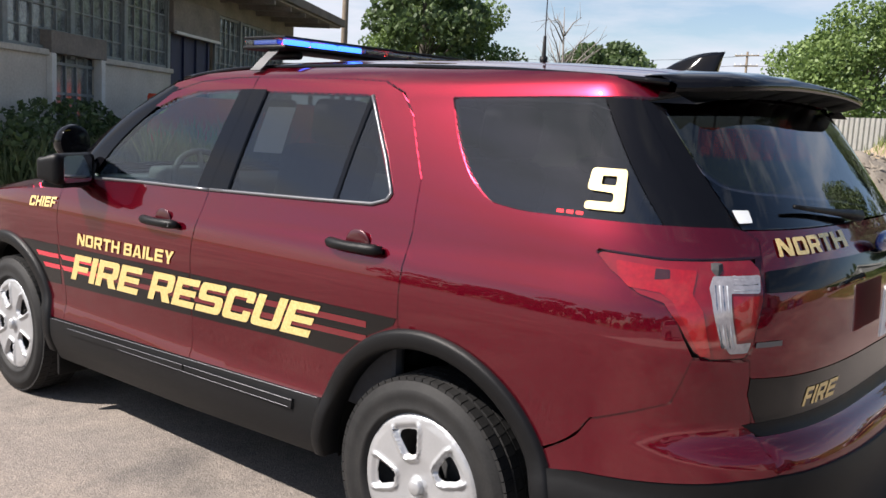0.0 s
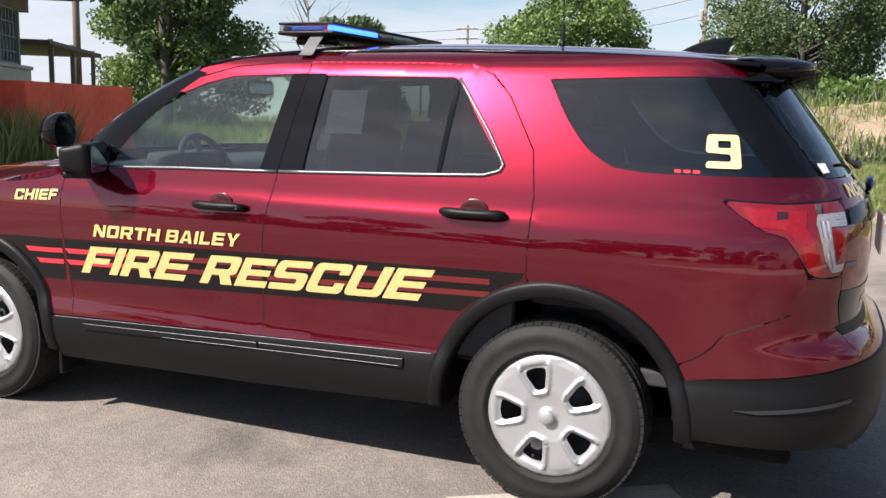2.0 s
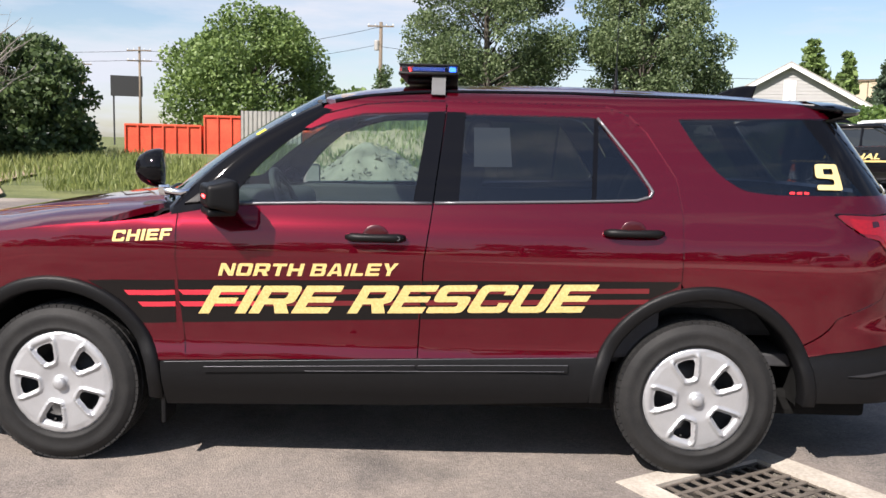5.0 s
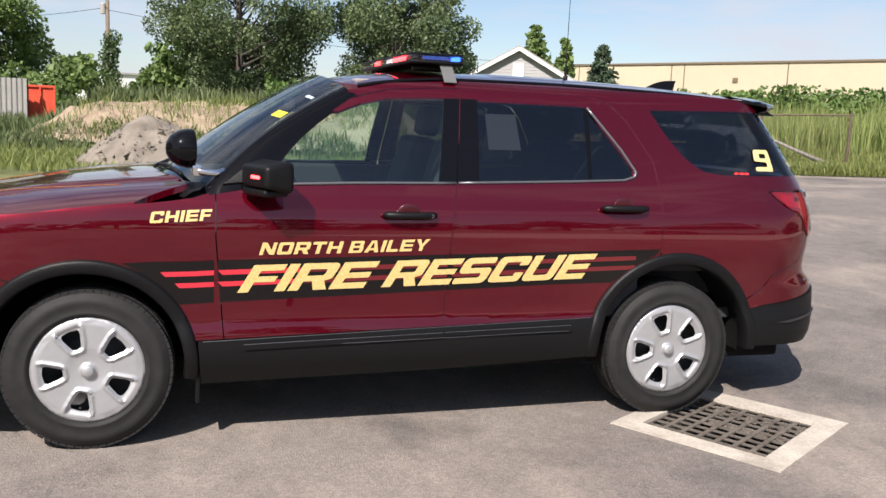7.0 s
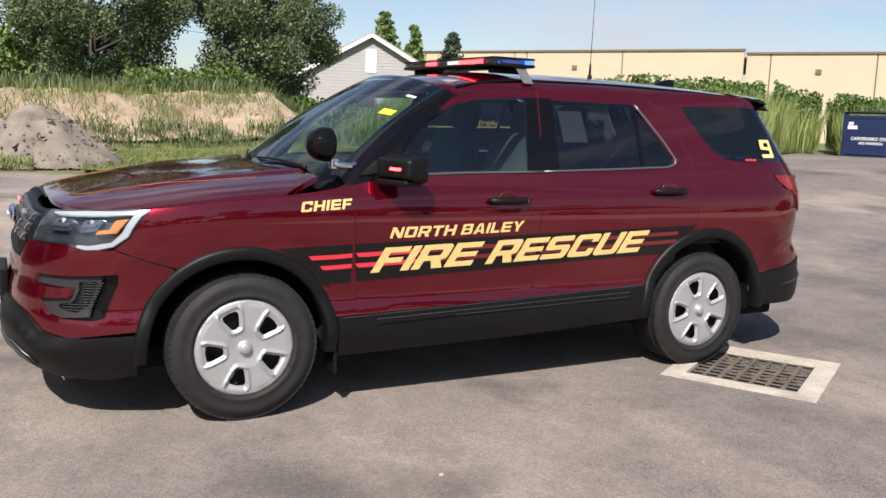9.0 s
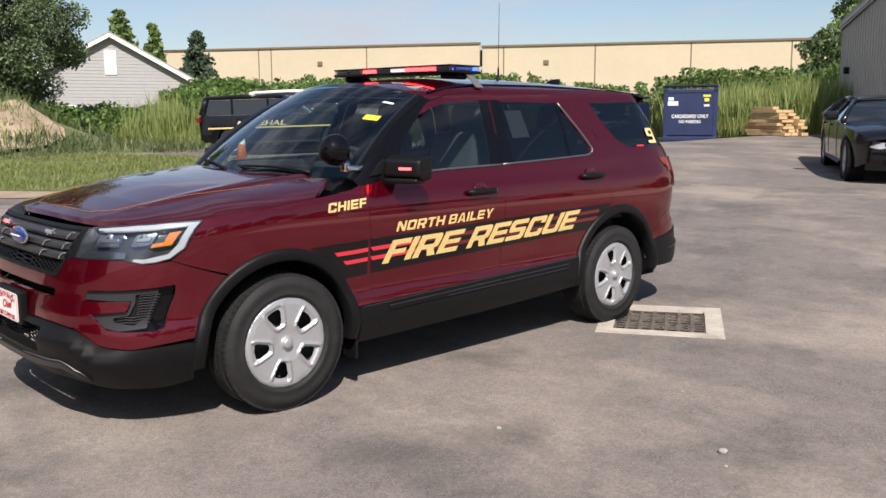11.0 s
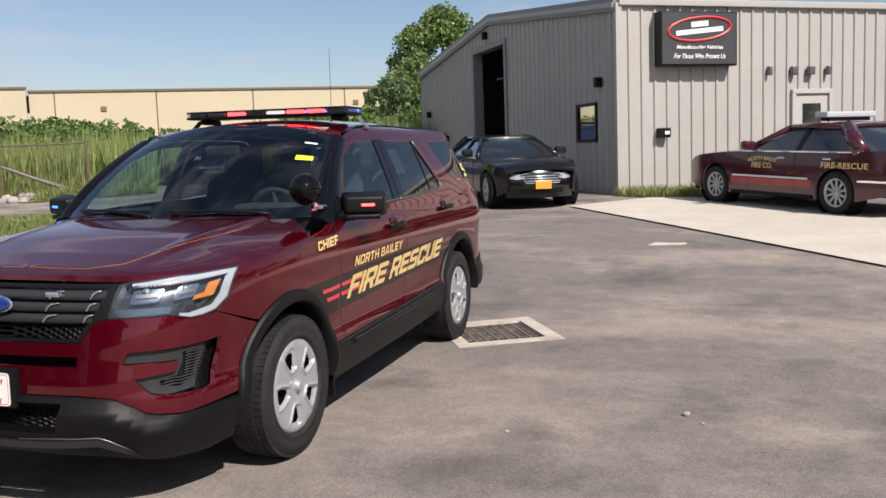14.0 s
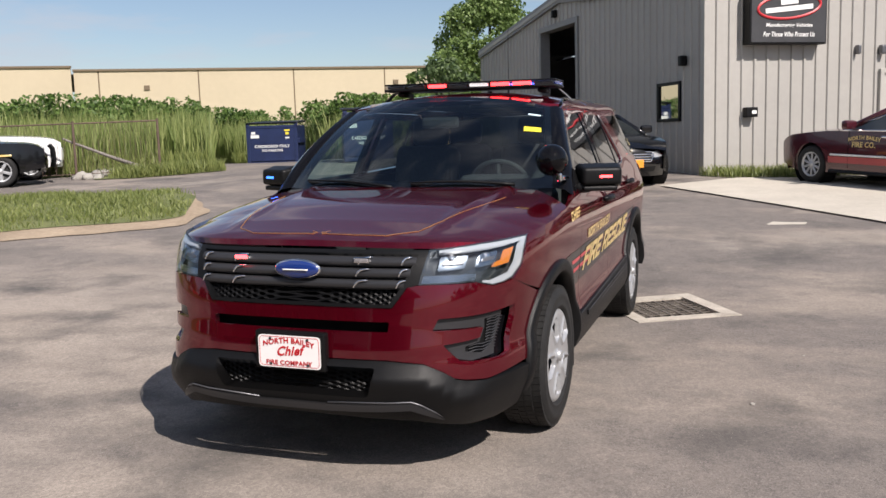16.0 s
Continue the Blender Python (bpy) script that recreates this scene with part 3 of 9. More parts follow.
        drape("light_bar", rounded([(3.088, 1.026), (3.568, 1.028), (3.90, 1.013), (3.89, 1.001), (3.532, 1.009), (3.148, 1.010), (3.172, 0.923), (3.225, 0.880), (3.405, 0.866), (3.48, 0.872), (3.485, 0.860), (3.40, 0.849), (3.30, 0.850), (3.205, 0.862), (3.124, 0.906)], 0.006), f, LAMP_WHITE, base, depth=0.02, step=0.03, lift=-0.006, label="white light bar", **k)
        drape("amber_marker", [(3.268, 0.988), (3.180, 0.992), (3.215, 0.922), (3.375, 0.919), (3.365, 0.937), (3.280, 0.942)], f, AMBER, base, depth=0.02, step=0.03, lift=-0.03, **k)
        for u, w in ((3.77, 0.05), (3.45, 0.05)):
            p, q = f(u, 0.960), f(u + 0.03, 0.960)
            nn = (q - p).cross(Vector((0, 0, 1))).normalized() * (-1 if fp else 1)
            if nn.x < 0:
                nn = -nn
            b = bmesh.new()
            bmesh.ops.create_uvsphere(b, u_segments=20, v_segments=12, radius=0.027)
            bmesh.ops.translate(b, vec=p - nn * 0.055, verts=b.verts)
            part("projector", b, CHROME, base, "bright projector bowl", True)
        for a, b in ((3.650, 3.880), (3.365, 3.540)):
            drape("reflector", rounded([(a, 0.994), (b, 0.994), (b, 0.932), (a + 0.01, 0.935)], 0.012), f, BOWL, base, depth=0.025, step=0.03, lift=-0.030, label="bright reflector bowl", **k)
            drape("reflector_fin", rounded([(a + 0.03, 0.972), (b - 0.03, 0.970), (b - 0.03, 0.955), (a + 0.03, 0.955)], 0.004), f, SATIN, base, depth=0.01, step=0.03, lift=-0.022, **k)
        drape("lower_strip", [(3.56, 0.905), (3.985, 0.910), (3.990, 0.879), (3.56, 0.878)], f, BOWL, base, depth=0.01, step=0.04, lift=-0.02, **k)
        drape("lens", lamp, f, LENS, base, depth=0.0, step=0.06, lift=0.001, label="clear lens", **k)
        # side vent recess
        rec = drape("bumper_vent", [(a + (a - 3.5) * 0.02, b) for a, b in fog], f, BLACK_GLOSS, suv, depth=0.0, step=0.05, lift=-0.050, label="black bumper recess", **k)
        patch = rounded([(3.430, 0.700), (3.272, 0.699), (3.326, 0.589), (3.429, 0.558), (3.595, 0.575), (3.592, 0.594), (3.461, 0.605), (3.425, 0.663)], 0.008)
        drape("vent_bezel", rounded([(3.872, 0.680), (3.838, 0.720), (3.255, 0.715), (3.334, 0.543), (3.555, 0.536), (3.669, 0.550), (3.779, 0.610), (3.60, 0.616), (3.478, 0.624), (3.453, 0.672)], 0.008), f, SMOKE, rec, holes=[patch], depth=0.03, step=0.04, lift=-0.020, label="satin black vent surround", **k)
        drape("vent_patch", patch, f, PLASTIC, rec, depth=0.0, step=0.05, lift=-0.034, **k)
        for i in range(11):
            z = 0.566 + i * 0.0125
            a0, a1 = (3.335 - (z - 0.566) * 0.48, 3.575 if z < 0.60 else 3.425)
            part("vent_rib", tube([f(a0 + (a1 - a0) * t / 4, z + 0.004 * (t % 2)) + Vector((-0.026, -0.012 if fp else 0.012, 0)) for t in range(5)], 0.0032, 4), SMOKE, rec)
    # front plate
    pl = drape("front_plate", rounded([(-0.150, -0.071), (0.150, -0.071), (0.150, 0.071), (-0.150, 0.071)], 0.018), lambda u, z: Vector((3.903, u - 0.005, 0.568 + z)), WHITE_PLATE, suv, depth=0.004, step=0.1, label="white plate with red lettering")
    rim = rounded([(-0.143, -0.064), (0.143, -0.064), (0.143, 0.064), (-0.143, 0.064)], 0.016)
    part("plate_border", tube([(3.9032, a - 0.005, 0.568 + b) for a, b in rim + rim[:1]], 0.0012, 4), PLATE_RED, pl)
    for y in (-0.095, 0.085):
        for z in (0.513, 0.624):
            part("plate_bolt", box(0.008, 0.012, 0.012, (3.904, y, z), 0.004), STEEL, pl)
    part("plate_bracket", box(0.04, 0.34, 0.17, (3.876, -0.005, 0.570), 0.01), PLASTIC, suv)
    return pl


def hood_z(x, y):
    ze = float(np.interp(x, (2.40, 2.62, 2.95, 3.21, 3.45, 3.72), (1.130, 1.104, 1.066, 1.030, 1.022, 1.018)))
    zc = float(np.interp(x, (2.40, 2.70, 3.10, 3.40, 3.58, 3.67, 3.72), (1.200, 1.175, 1.135, 1.098, 1.066, 1.040, 1.018)))
    t = min(max((x - XF) / (nose_x(1.02) - XF), 0), 1) ** NF
    ye = max(half_w(1.04) * (1 - t) ** (1 / NF), 0.06) if x > XF else half_w(1.06)
    q = min(abs(y) / ye, 1.0)
    dip = 0.014 * ease((x - 2.9) / 0.5)
    d = abs(y) - 0.50 - (3.7 - x) * 0.08
    crease = (0.006 * math.exp(-(d / 0.035) ** 2) + 0.012 * (1 - ease((d + 0.01) / 0.07))) * ease((3.62 - x) / 0.5)
    return zc + (ze - zc) * (0.35 * q ** 2 + 0.65 * q ** 6) + crease - dip


def hood():
    pts = []
    for k in range(25):
        a = k / 24
        u = 2.50 + (UF - 2.50) * a
        z = 1.03
        p = shell(u, z)
        pts.append((p.x - 0.03 * a, p.y - 0.012 * (1 - a)))
    cowl = [(2.60 - 0.20 * (abs(y) / 0.80) ** 2.2, y) for y in (0.02, 0.2, 0.4, 0.6, 0.74)]
    half = list(reversed(cowl[1:])) and cowl
    outline = pts + [(x, -y) for x, y in reversed(pts[:-1])] + [(x, -y) for x, y in reversed(cowl)] + cowl
    drape("hood", outline, lambda x, y: Vector((x, y, hood_z(x, y))), RED, suv, depth=0.03, step=0.032)
    # gold pin lines on the hood
    for s in (1, -1):
        line = [(3.60, 0.02), (3.605, 0.18), (3.60, 0.34), (3.52, 0.46), (3.35, 0.52), (3.0, 0.60), (2.70, 0.66)]
        path = []
        for a, b in zip(line, line[1:]):
            path += [Vector((a[0] + (b[0] - a[0]) * t / 8, s * (a[1] + (b[1] - a[1]) * t / 8), 0)) for t in range(8)]
        part("hood_pin_line", tube([Vector((p.x, p.y, hood_z(p.x, p.y) + 0.0015)) for p in path], 0.0014, 4), PIN, suv, "thin gold pin line")
        for i in range(3):
            path = [Vector((3.585 + (0.024 - 0.022 * i) * t, s * (0.01 + (0.016 + 0.010 * i) * t), 0)) for t in [k / 10 for k in range(11)]]
            part("hood_pin_line", tube([Vector((p.x, p.y, hood_z(p.x, p.y) + 0.0015)) for p in path], 0.0007, 4), PIN, suv, "thin gold pin line")


def roof_z(x, y):
    r = rail_z(x)
    ye = half_w(r)
    c = float(np.interp(x, (-0.8, -0.4, 0.3, 1.2, 1.8), (0.045, 0.05, 0.052, 0.055, 0.060)))
    return r + c * (1 - min(abs(y) / ye, 1.15) ** 2.4) + 0.004 * math.cos(y * 2 * math.pi / 0.22) * (1 if abs(y) < 0.5 and x < 0.9 else 0)


SH_B = lambda w: Vector((2.60 - 0.24 * abs(w) ** 2.2, 0.815 * w, 1.165 + 0.015 * abs(w) ** 2))
SH_T = lambda w: Vector((1.78 - 0.07 * w * w, 0.655 * w, 1.722 - 0.075 * abs(w) ** 2.2))


def shield(w, t):
    p = SH_B(w).lerp(SH_T(w), t)
    n = Vector((0.55, 0.25 * w, 0.8)).normalized()
    return p + n * 0.035 * 4 * t * (1 - t)


def top_of_body():
    rear = [(-0.66 - 0.05 * (1 - (y / 0.7) ** 2), y) for y in (0.66, 0.4, 0.15, -0.15, -0.4, -0.66)]
    edge = [(x, half_w(rail_z(x)) - 0.012) for x in (1.66, 1.5, 1.2, 0.9, 0.6, 0.3, 0.0, -0.3, -0.5, -0.64)]
    front = [(1.775 - 0.07 * (y / 0.655) ** 2, y) for y in (-0.60, -0.4, -0.2, 0, 0.2, 0.4, 0.60)]
    outline = front + edge + rear[1:-1] + [(x, -y) for x, y in reversed(edge)]
    drape("roof", outline, lambda x, y: Vector((x, y, roof_z(x, y))), RED, suv, depth=0.03, step=0.05)
    for s in (1, -1):
        path = [Vector((x, s * (half_w(rail_z(x)) - 0.004), rail_z(x) - 0.002)) for x in [1.66 - 2.30 * k / 30 for k in range(31)]]
        part("roof_ditch_strip", tube(path, 0.010, 6), BLACK_GLOSS, suv, "black roof ditch strip", True)
        # windscreen pillar
        vs, fs = [], []
        n = 14
        for k in range(n + 1):
            t = k / n
            a = shield(s * 1.0, t)
            z = 1.135 + (1.625 - 1.135) * t
            x = 2.36 + (1.715 - 2.36) * t + 0.06 * math.sin(math.pi * t)
            b = Vector((x, s * half_w(z), z + 0.02 * math.sin(math.pi * t)))
            x2 = 2.10 + (1.655 - 2.10) * t + 0.06 * math.sin(math.pi * t)
            z2 = 1.188 + (1.612 - 1.188) * t
            c = Vector((x2, s * (half_w(z2) - 0.002), z2))
            vs += [a + Vector((-0.02, -0.05 * s, -0.01)), a, (a + b) / 2 + Vector((0.012, 0.012 * s, 0.012)), b, (b + c) / 2 + Vector((0, 0.004 * s, 0)), c]
        for k in range(n):
            for j in range(5):
                q = (k * 6 + j, k * 6 + j + 1, k * 6 + j + 7, k * 6 + j + 6)
                fs.append(q if s < 0 else q[::-1])
        link("windscreen_pillar", vs, fs, BLACK_GLOSS, suv, label="gloss black pillar")
    # windscreen with its dark border
    drape("windscreen", [(-1, 0), (1, 0), (1, 1), (-1, 1)], shield, GLASS_SHIELD, suv, depth=0.0, step=0.1, label="tinted windscreen")
    hole = rounded([(-0.955, 0.10), (0.955, 0.10), (0.955, 0.955), (-0.955, 0.955)], 0.05)
    drape("windscreen_border", [(-1, 0), (1, 0), (1, 1), (-1, 1)], shield, BLACK_GLOSS, suv, holes=[hole], depth=0.0, step=0.06, lift=-0.004)
    # cowl
    vs, fs = [], []
    for k in range(21):
        w = -1 + k / 10
        a, b = SH_B(w), Vector((2.62 - 0.20 * abs(w) ** 2.2, 0.82 * w, 0))
        b.z = hood_z(b.x, b.y) - 0.02
        vs += [a + Vector((0.0, 0, 0.0)), (a + b) / 2 + Vector((0, 0, -0.012)), b, b + Vector((0.04, 0, -0.03))]
    for k in range(20):
        for j in range(3):
            fs.append((k * 4 + j, k * 4 + j + 1, k * 4 + j + 5, k * 4 + j + 4))
    link("cowl_panel", vs, fs, PLASTIC, suv)
    for y0, y1, x0 in ((0.62, 0.05, 2.53), (-0.05, -0.66, 2.56)):
        a, b = shield(y0 / 0.8, 0.02), shield(y1 / 0.8, 0.055)
        w = part("wiper", tube([a + (b - a) * t / 8 + Vector((0.02, 0, 0.018 + 0.012 * math.sin(t / 8 * math.pi))) for t in range(9)], [0.010, 0.010, 0.009, 0.008, 0.008, 0.007, 0.007, 0.006, 0.005], 6), PLASTIC, suv, "black wiper arm", True)
        part("blade", tube([a + (b - a) * (0.05 + 0.95 * t / 8) + Vector((0.004, 0, 0.008)) for t in range(9)], 0.006, 5), RUBBER, w)


def tail_end():
    d = dict(flip=True)
    # tailgate
    half = [(-1.104, 0.772), (-1.049, 0.955), (-1.055, 0.99), (-1.078, 1.10), (-1.090, 1.202), (-1.107, 1.243), (-1.055, 1.268)]
    drape("tailgate", mirrored_tail(half), left, RED, suv, depth=0.03, step=0.045, label="tailgate with gold lettering", **d)
    drape("rear_window", mirrored_tail([(-1.052, 1.275), (-1.017, 1.304), (-0.932, 1.413), (-0.777, 1.608), (-0.86, 1.625)]), left, GLASS_TINT, suv, depth=0.006, step=0.06, lift=-0.004, label="dark privacy glass", **d)
    drape("tailgate_applique", mirrored_tail([(-1.085, 1.120), (-1.092, 1.168), (-1.40, 1.185)]), left, BLACK_GLOSS, suv, depth=0.02, step=0.05, lift=0.012, **d)
    drape("tailgate_panel", mirrored_tail([(-1.12, 0.775), (-1.06, 0.86), (-1.06, 0.905), (-1.30, 0.90)]), left, BAND, suv, depth=0.0, step=0.05, lift=0.002, label="black reflective panel", **d)
    # rear bumper
    drape("rear_bumper", mirrored_tail([(-1.106, 0.655), (-1.106, 0.742), (-1.20, 0.752)]), left, RED, suv, depth=0.03, step=0.045, **d)
    low = fl(list(reversed(arc(*AR, RR - 0.01, 157, 176, 6)))) + [(-0.45, 0.585), (-0.95, 0.641), (-1.106, 0.651), (-1.4, 0.66)]
    drape("rear_bumper_lower", mirrored_tail([(-1.5, 0.33), (-1.0, 0.36), (ux(-0.52, 0.36), 0.37)] + low), left, PLASTIC, suv, depth=0.05, step=0.05, lift=0.010, **d)
    both("bumper_crease", [(-0.52, 0.492), (-0.60, 0.500), (-1.00, 0.535), (-1.00, 0.525), (-0.60, 0.488)], SMOKE, suv, depth=0.02, step=0.05, lift=0.018)
    drape("bumper_step", mirrored_tail([(-1.12, 0.742), (-1.05, 0.775), (-1.2, 0.780)]), left, PLASTIC, suv, depth=0.03, step=0.05, lift=0.004, **d)
    # tail lamps
    lamp = rounded([(-0.478, 1.186), (-0.490, 1.193), (-0.700, 1.187), (-1.026, 1.199), (-1.058, 1.178), (-1.072, 1.101), (-1.048, 0.990), (-1.016, 0.960), (-0.880, 0.955), (-0.825, 0.971), (-0.761, 1.041), (-0.704, 1.088), (-0.615, 1.104), (-0.518, 1.152)], 0.006)
    for f, fp in ((left, True), (right, False)):
        t = drape("tail_lamp", [(-0.80 + (a + 0.80) * 0.982, 1.085 + (b - 1.085) * 0.965) for a, b in lamp], f, LENS_RED, suv, depth=0.03, step=0.03, lift=0.007, flip=fp, label="red tail lamp with a clear inner strip")
        # black border under the lens paints the dark gap round the lamp
        drape("lamp_gap_shade", lamp, f, BLACK_GLOSS, t, depth=0.02, step=0.03, lift=0.002, flip=fp)
        drape("lamp_panel", rounded([(-0.541, 1.174), (-0.691, 1.166), (-0.805, 1.165), (-0.790, 1.113), (-0.839, 1.073), (-0.881, 0.966), (-0.841, 0.966), (-0.791, 1.035), (-0.735, 1.090), (-0.690, 1.108), (-0.587, 1.114), (-0.549, 1.139)], 0.008), f, LAMP_RED2, t, depth=0.004, step=0.03, lift=0.0095, flip=fp, label="bright red reflector panel")
        drape("lamp_shade", rounded([(-0.669, 1.163), (-0.715, 1.163), (-0.715, 1.142), (-0.665, 1.137)], 0.004), f, SATIN_RED, t, depth=0.0, step=0.03, lift=0.0102, flip=fp)
        strip = drape("clear_strip", rounded([(-0.859, 1.155), (-1.052, 1.160), (-1.048, 1.119), (-0.926, 1.118), (-0.930, 1.103), (-0.973, 1.000), (-1.036, 1.004), (-1.022, 0.978), (-0.950, 0.975), (-0.905, 1.015), (-0.846, 1.128)], 0.006), f, LENS_CLEAR, t, depth=0.004, step=0.02, lift=0.0095, flip=fp, label="clear lens over ribbed reflector")
        for k in range(4):
            part("reflector_rib", tube([f(-0.868 - 0.014 * k, 1.135), f(-0.882 - 0.014 * k, 1.09), f(-0.905 - 0.014 * k, 1.03), f(-0.924 - 0.014 * k, 0.99)], 0.0108, 5), LAMP_WHITE if k % 2 else BOWL, strip, smooth=True)
        for k in range(3):
            part("reflector_rib", tube([f(-0.935, 1.128 + 0.012 * k), f(-0.98, 1.128 + 0.012 * k), f(-1.040, 1.130 + 0.012 * k)], 0.0105, 5), BOWL if k % 2 else LAMP_WHITE, strip, smooth=True)
        drape("lamp_panel", rounded([(-0.935, 1.112), (-1.050, 1.113), (-1.045, 1.014), (-0.979, 1.007)], 0.005), f, LAMP_RED2, t, depth=0.003, step=0.03, lift=0.0085, flip=fp)
    # spoiler over the rear window
    vs, fs = [], []
    n = 24
    for k in range(n + 1):
        y = -0.70 + 1.40 * k / n
        q = (abs(y) / 0.70)
        xf = -0.555 - 0.03 * (1 - q * q)
        xb = -0.79 - 0.035 * (1 - q ** 4) + 0.13 * (max(q - 0.72, 0) / 0.28) ** 2
        zf = roof_z(-0.56, y * 0.97) + 0.006
        zb = 1.660 + 0.035 * (1 - q ** 2.2)
        vs += [Vector((xf, y, zf)), Vector(((xf + xb) / 2, y, (zf + zb) / 2 + 0.012)), Vector((xb, y, zb)), Vector((xb + 0.006, y, zb - 0.022)), Vector((xb + 0.10, y, zb - 0.050)), Vector((xf - 0.16, y * 0.985, zf - 0.075))]
    for k in range(n):
        for j in range(5):
            fs.append((k * 6 + j, (k + 1) * 6 + j, (k + 1) * 6 + j + 1, k * 6 + j + 1))
    fs += [tuple(range(5, -1, -1)), tuple(n * 6 + j for j in range(6))]
    sp = link("roof_spoiler", vs, fs, BLACK_GLOSS, suv, label="gloss black roof spoiler")
    sp.data.materials.append(LINER)
    for p in sp.data.polygons:
        if len(p.vertices) == 4 and min(v % 6 for v in p.vertices) >= 3:
            p.material_index = 1
    # rear wiper
    p, q = left(UR + 0.02, 1.29), left(UR + 0.42, 1.33)
    part("rear_wiper", tube([p + (q - p) * t / 6 + Vector((-0.03, 0, 0)) for t in range(7)], [0.02, 0.016, 0.012, 0.010, 0.009, 0.008, 0.006], 6), PLASTIC, suv, "black rear wiper", True)
    pl = part("rear_plate", box(0.006, 0.305, 0.155, (-1.115, 0.0, 1.03), 0.0), WHITE_PLATE, suv, "white plate with red lettering")
    em = bmesh.new()
    bmesh.ops.create_uvsphere(em, u_segments=24, v_segments=10, radius=1)
    bmesh.ops.transform(em, matrix=Matrix.Translation((-1.062, 0, 1.225)) @ Matrix.Diagonal((0.018, 0.085, 0.034, 1)), verts=em.verts)
    part("rear_emblem", em, BLUE, suv, "oval blue emblem", True)
    drape("interceptor_badge", [(-1.065, 0.988), (-1.19, 0.990), (-1.19, 1.004), (-1.065, 1.002)], left, SATIN, suv, depth=0.0, step=0.05, lift=0.003, label="small bright badge", **d)


PLATE_RED = make("red_ink", (0.50, 0.012, 0.02), 0.5)
BLUE = make("blue_enamel", (0.01, 0.03, 0.16), 0.2, 0, 0.8)
LAMP_RED = make("lit_red_lamp", (0.5, 0.01, 0.01), 0.3, emit=(1.0, 0.03, 0.03), power=11.0)
SATIN_RED = make("dark_red_lamp_shade", (0.03, 0.002, 0.003), 0.2, 0, 1.0)
LAMP_RED2 = make("red_lamp_panel", (0.24, 0.002, 0.004), 0.12, 0, 1.0, 0.25, 90)
LAMP_WHITE = make("white_light_bar", (0.44, 0.46, 0.49), 0.2, 0, 0.6)
BOWL = make("bright_reflector", (0.22, 0.26, 0.31), 0.22, 0.9, 0, 0.2, 40)
LAMP_DARK = make("dark_lamp_housing", (0.045, 0.052, 0.06), 0.3, 0.4, vary=0.3, scale=30)
WHITE_PLATE = make("white_plate", (0.82, 0.80, 0.79), 0.35, vary=0.04, scale=20)
flank_panels()
front_plate = nose()
hood()
top_of_body()
tail_end()


# ---- wheels ----
def wheel_cover_place(x, y):
    """Five broad flat spokes; round each opening a raised lip that falls away into it."""
    r = math.hypot(x, y)
    d = float(np.interp(r, (0, 0.030, 0.036, 0.060, 0.10, 0.205, 0.230, 0.240), (0.112, 0.112, 0.104, 0.106, 0.112, 0.112, 0.106, 0.094)))
    a = ((math.degrees(math.atan2(x, y)) + 360) % 72 - 36) * math.pi / 180
    u, s = r * math.cos(a), abs(r * math.sin(a))     # along and across the opening's middle line
    w = float(np.interp(u, (0.090, 0.104, 0.178), (0.0, 0.020, 0.043)))
    side = (s - w) * 0.94 if u > 0.104 else math.hypot(max(s - 0.017, 0), 0.104 - u)
    out = u - 0.187
    lip = float(np.interp(side, (-0.004, 0.004, 0.010, 0.015, 0.021, 0.026), (-0.012, -0.007, 0.006, 0.008, 0.0, -0.003))) * (1 - ease((u - 0.186) / 0.026))
    if out > -0.006 and s < w + 0.006:
        lip = min(lip, -0.012 * (1 - ease(out / 0.022)))
    return Vector((x, d + lip, y))


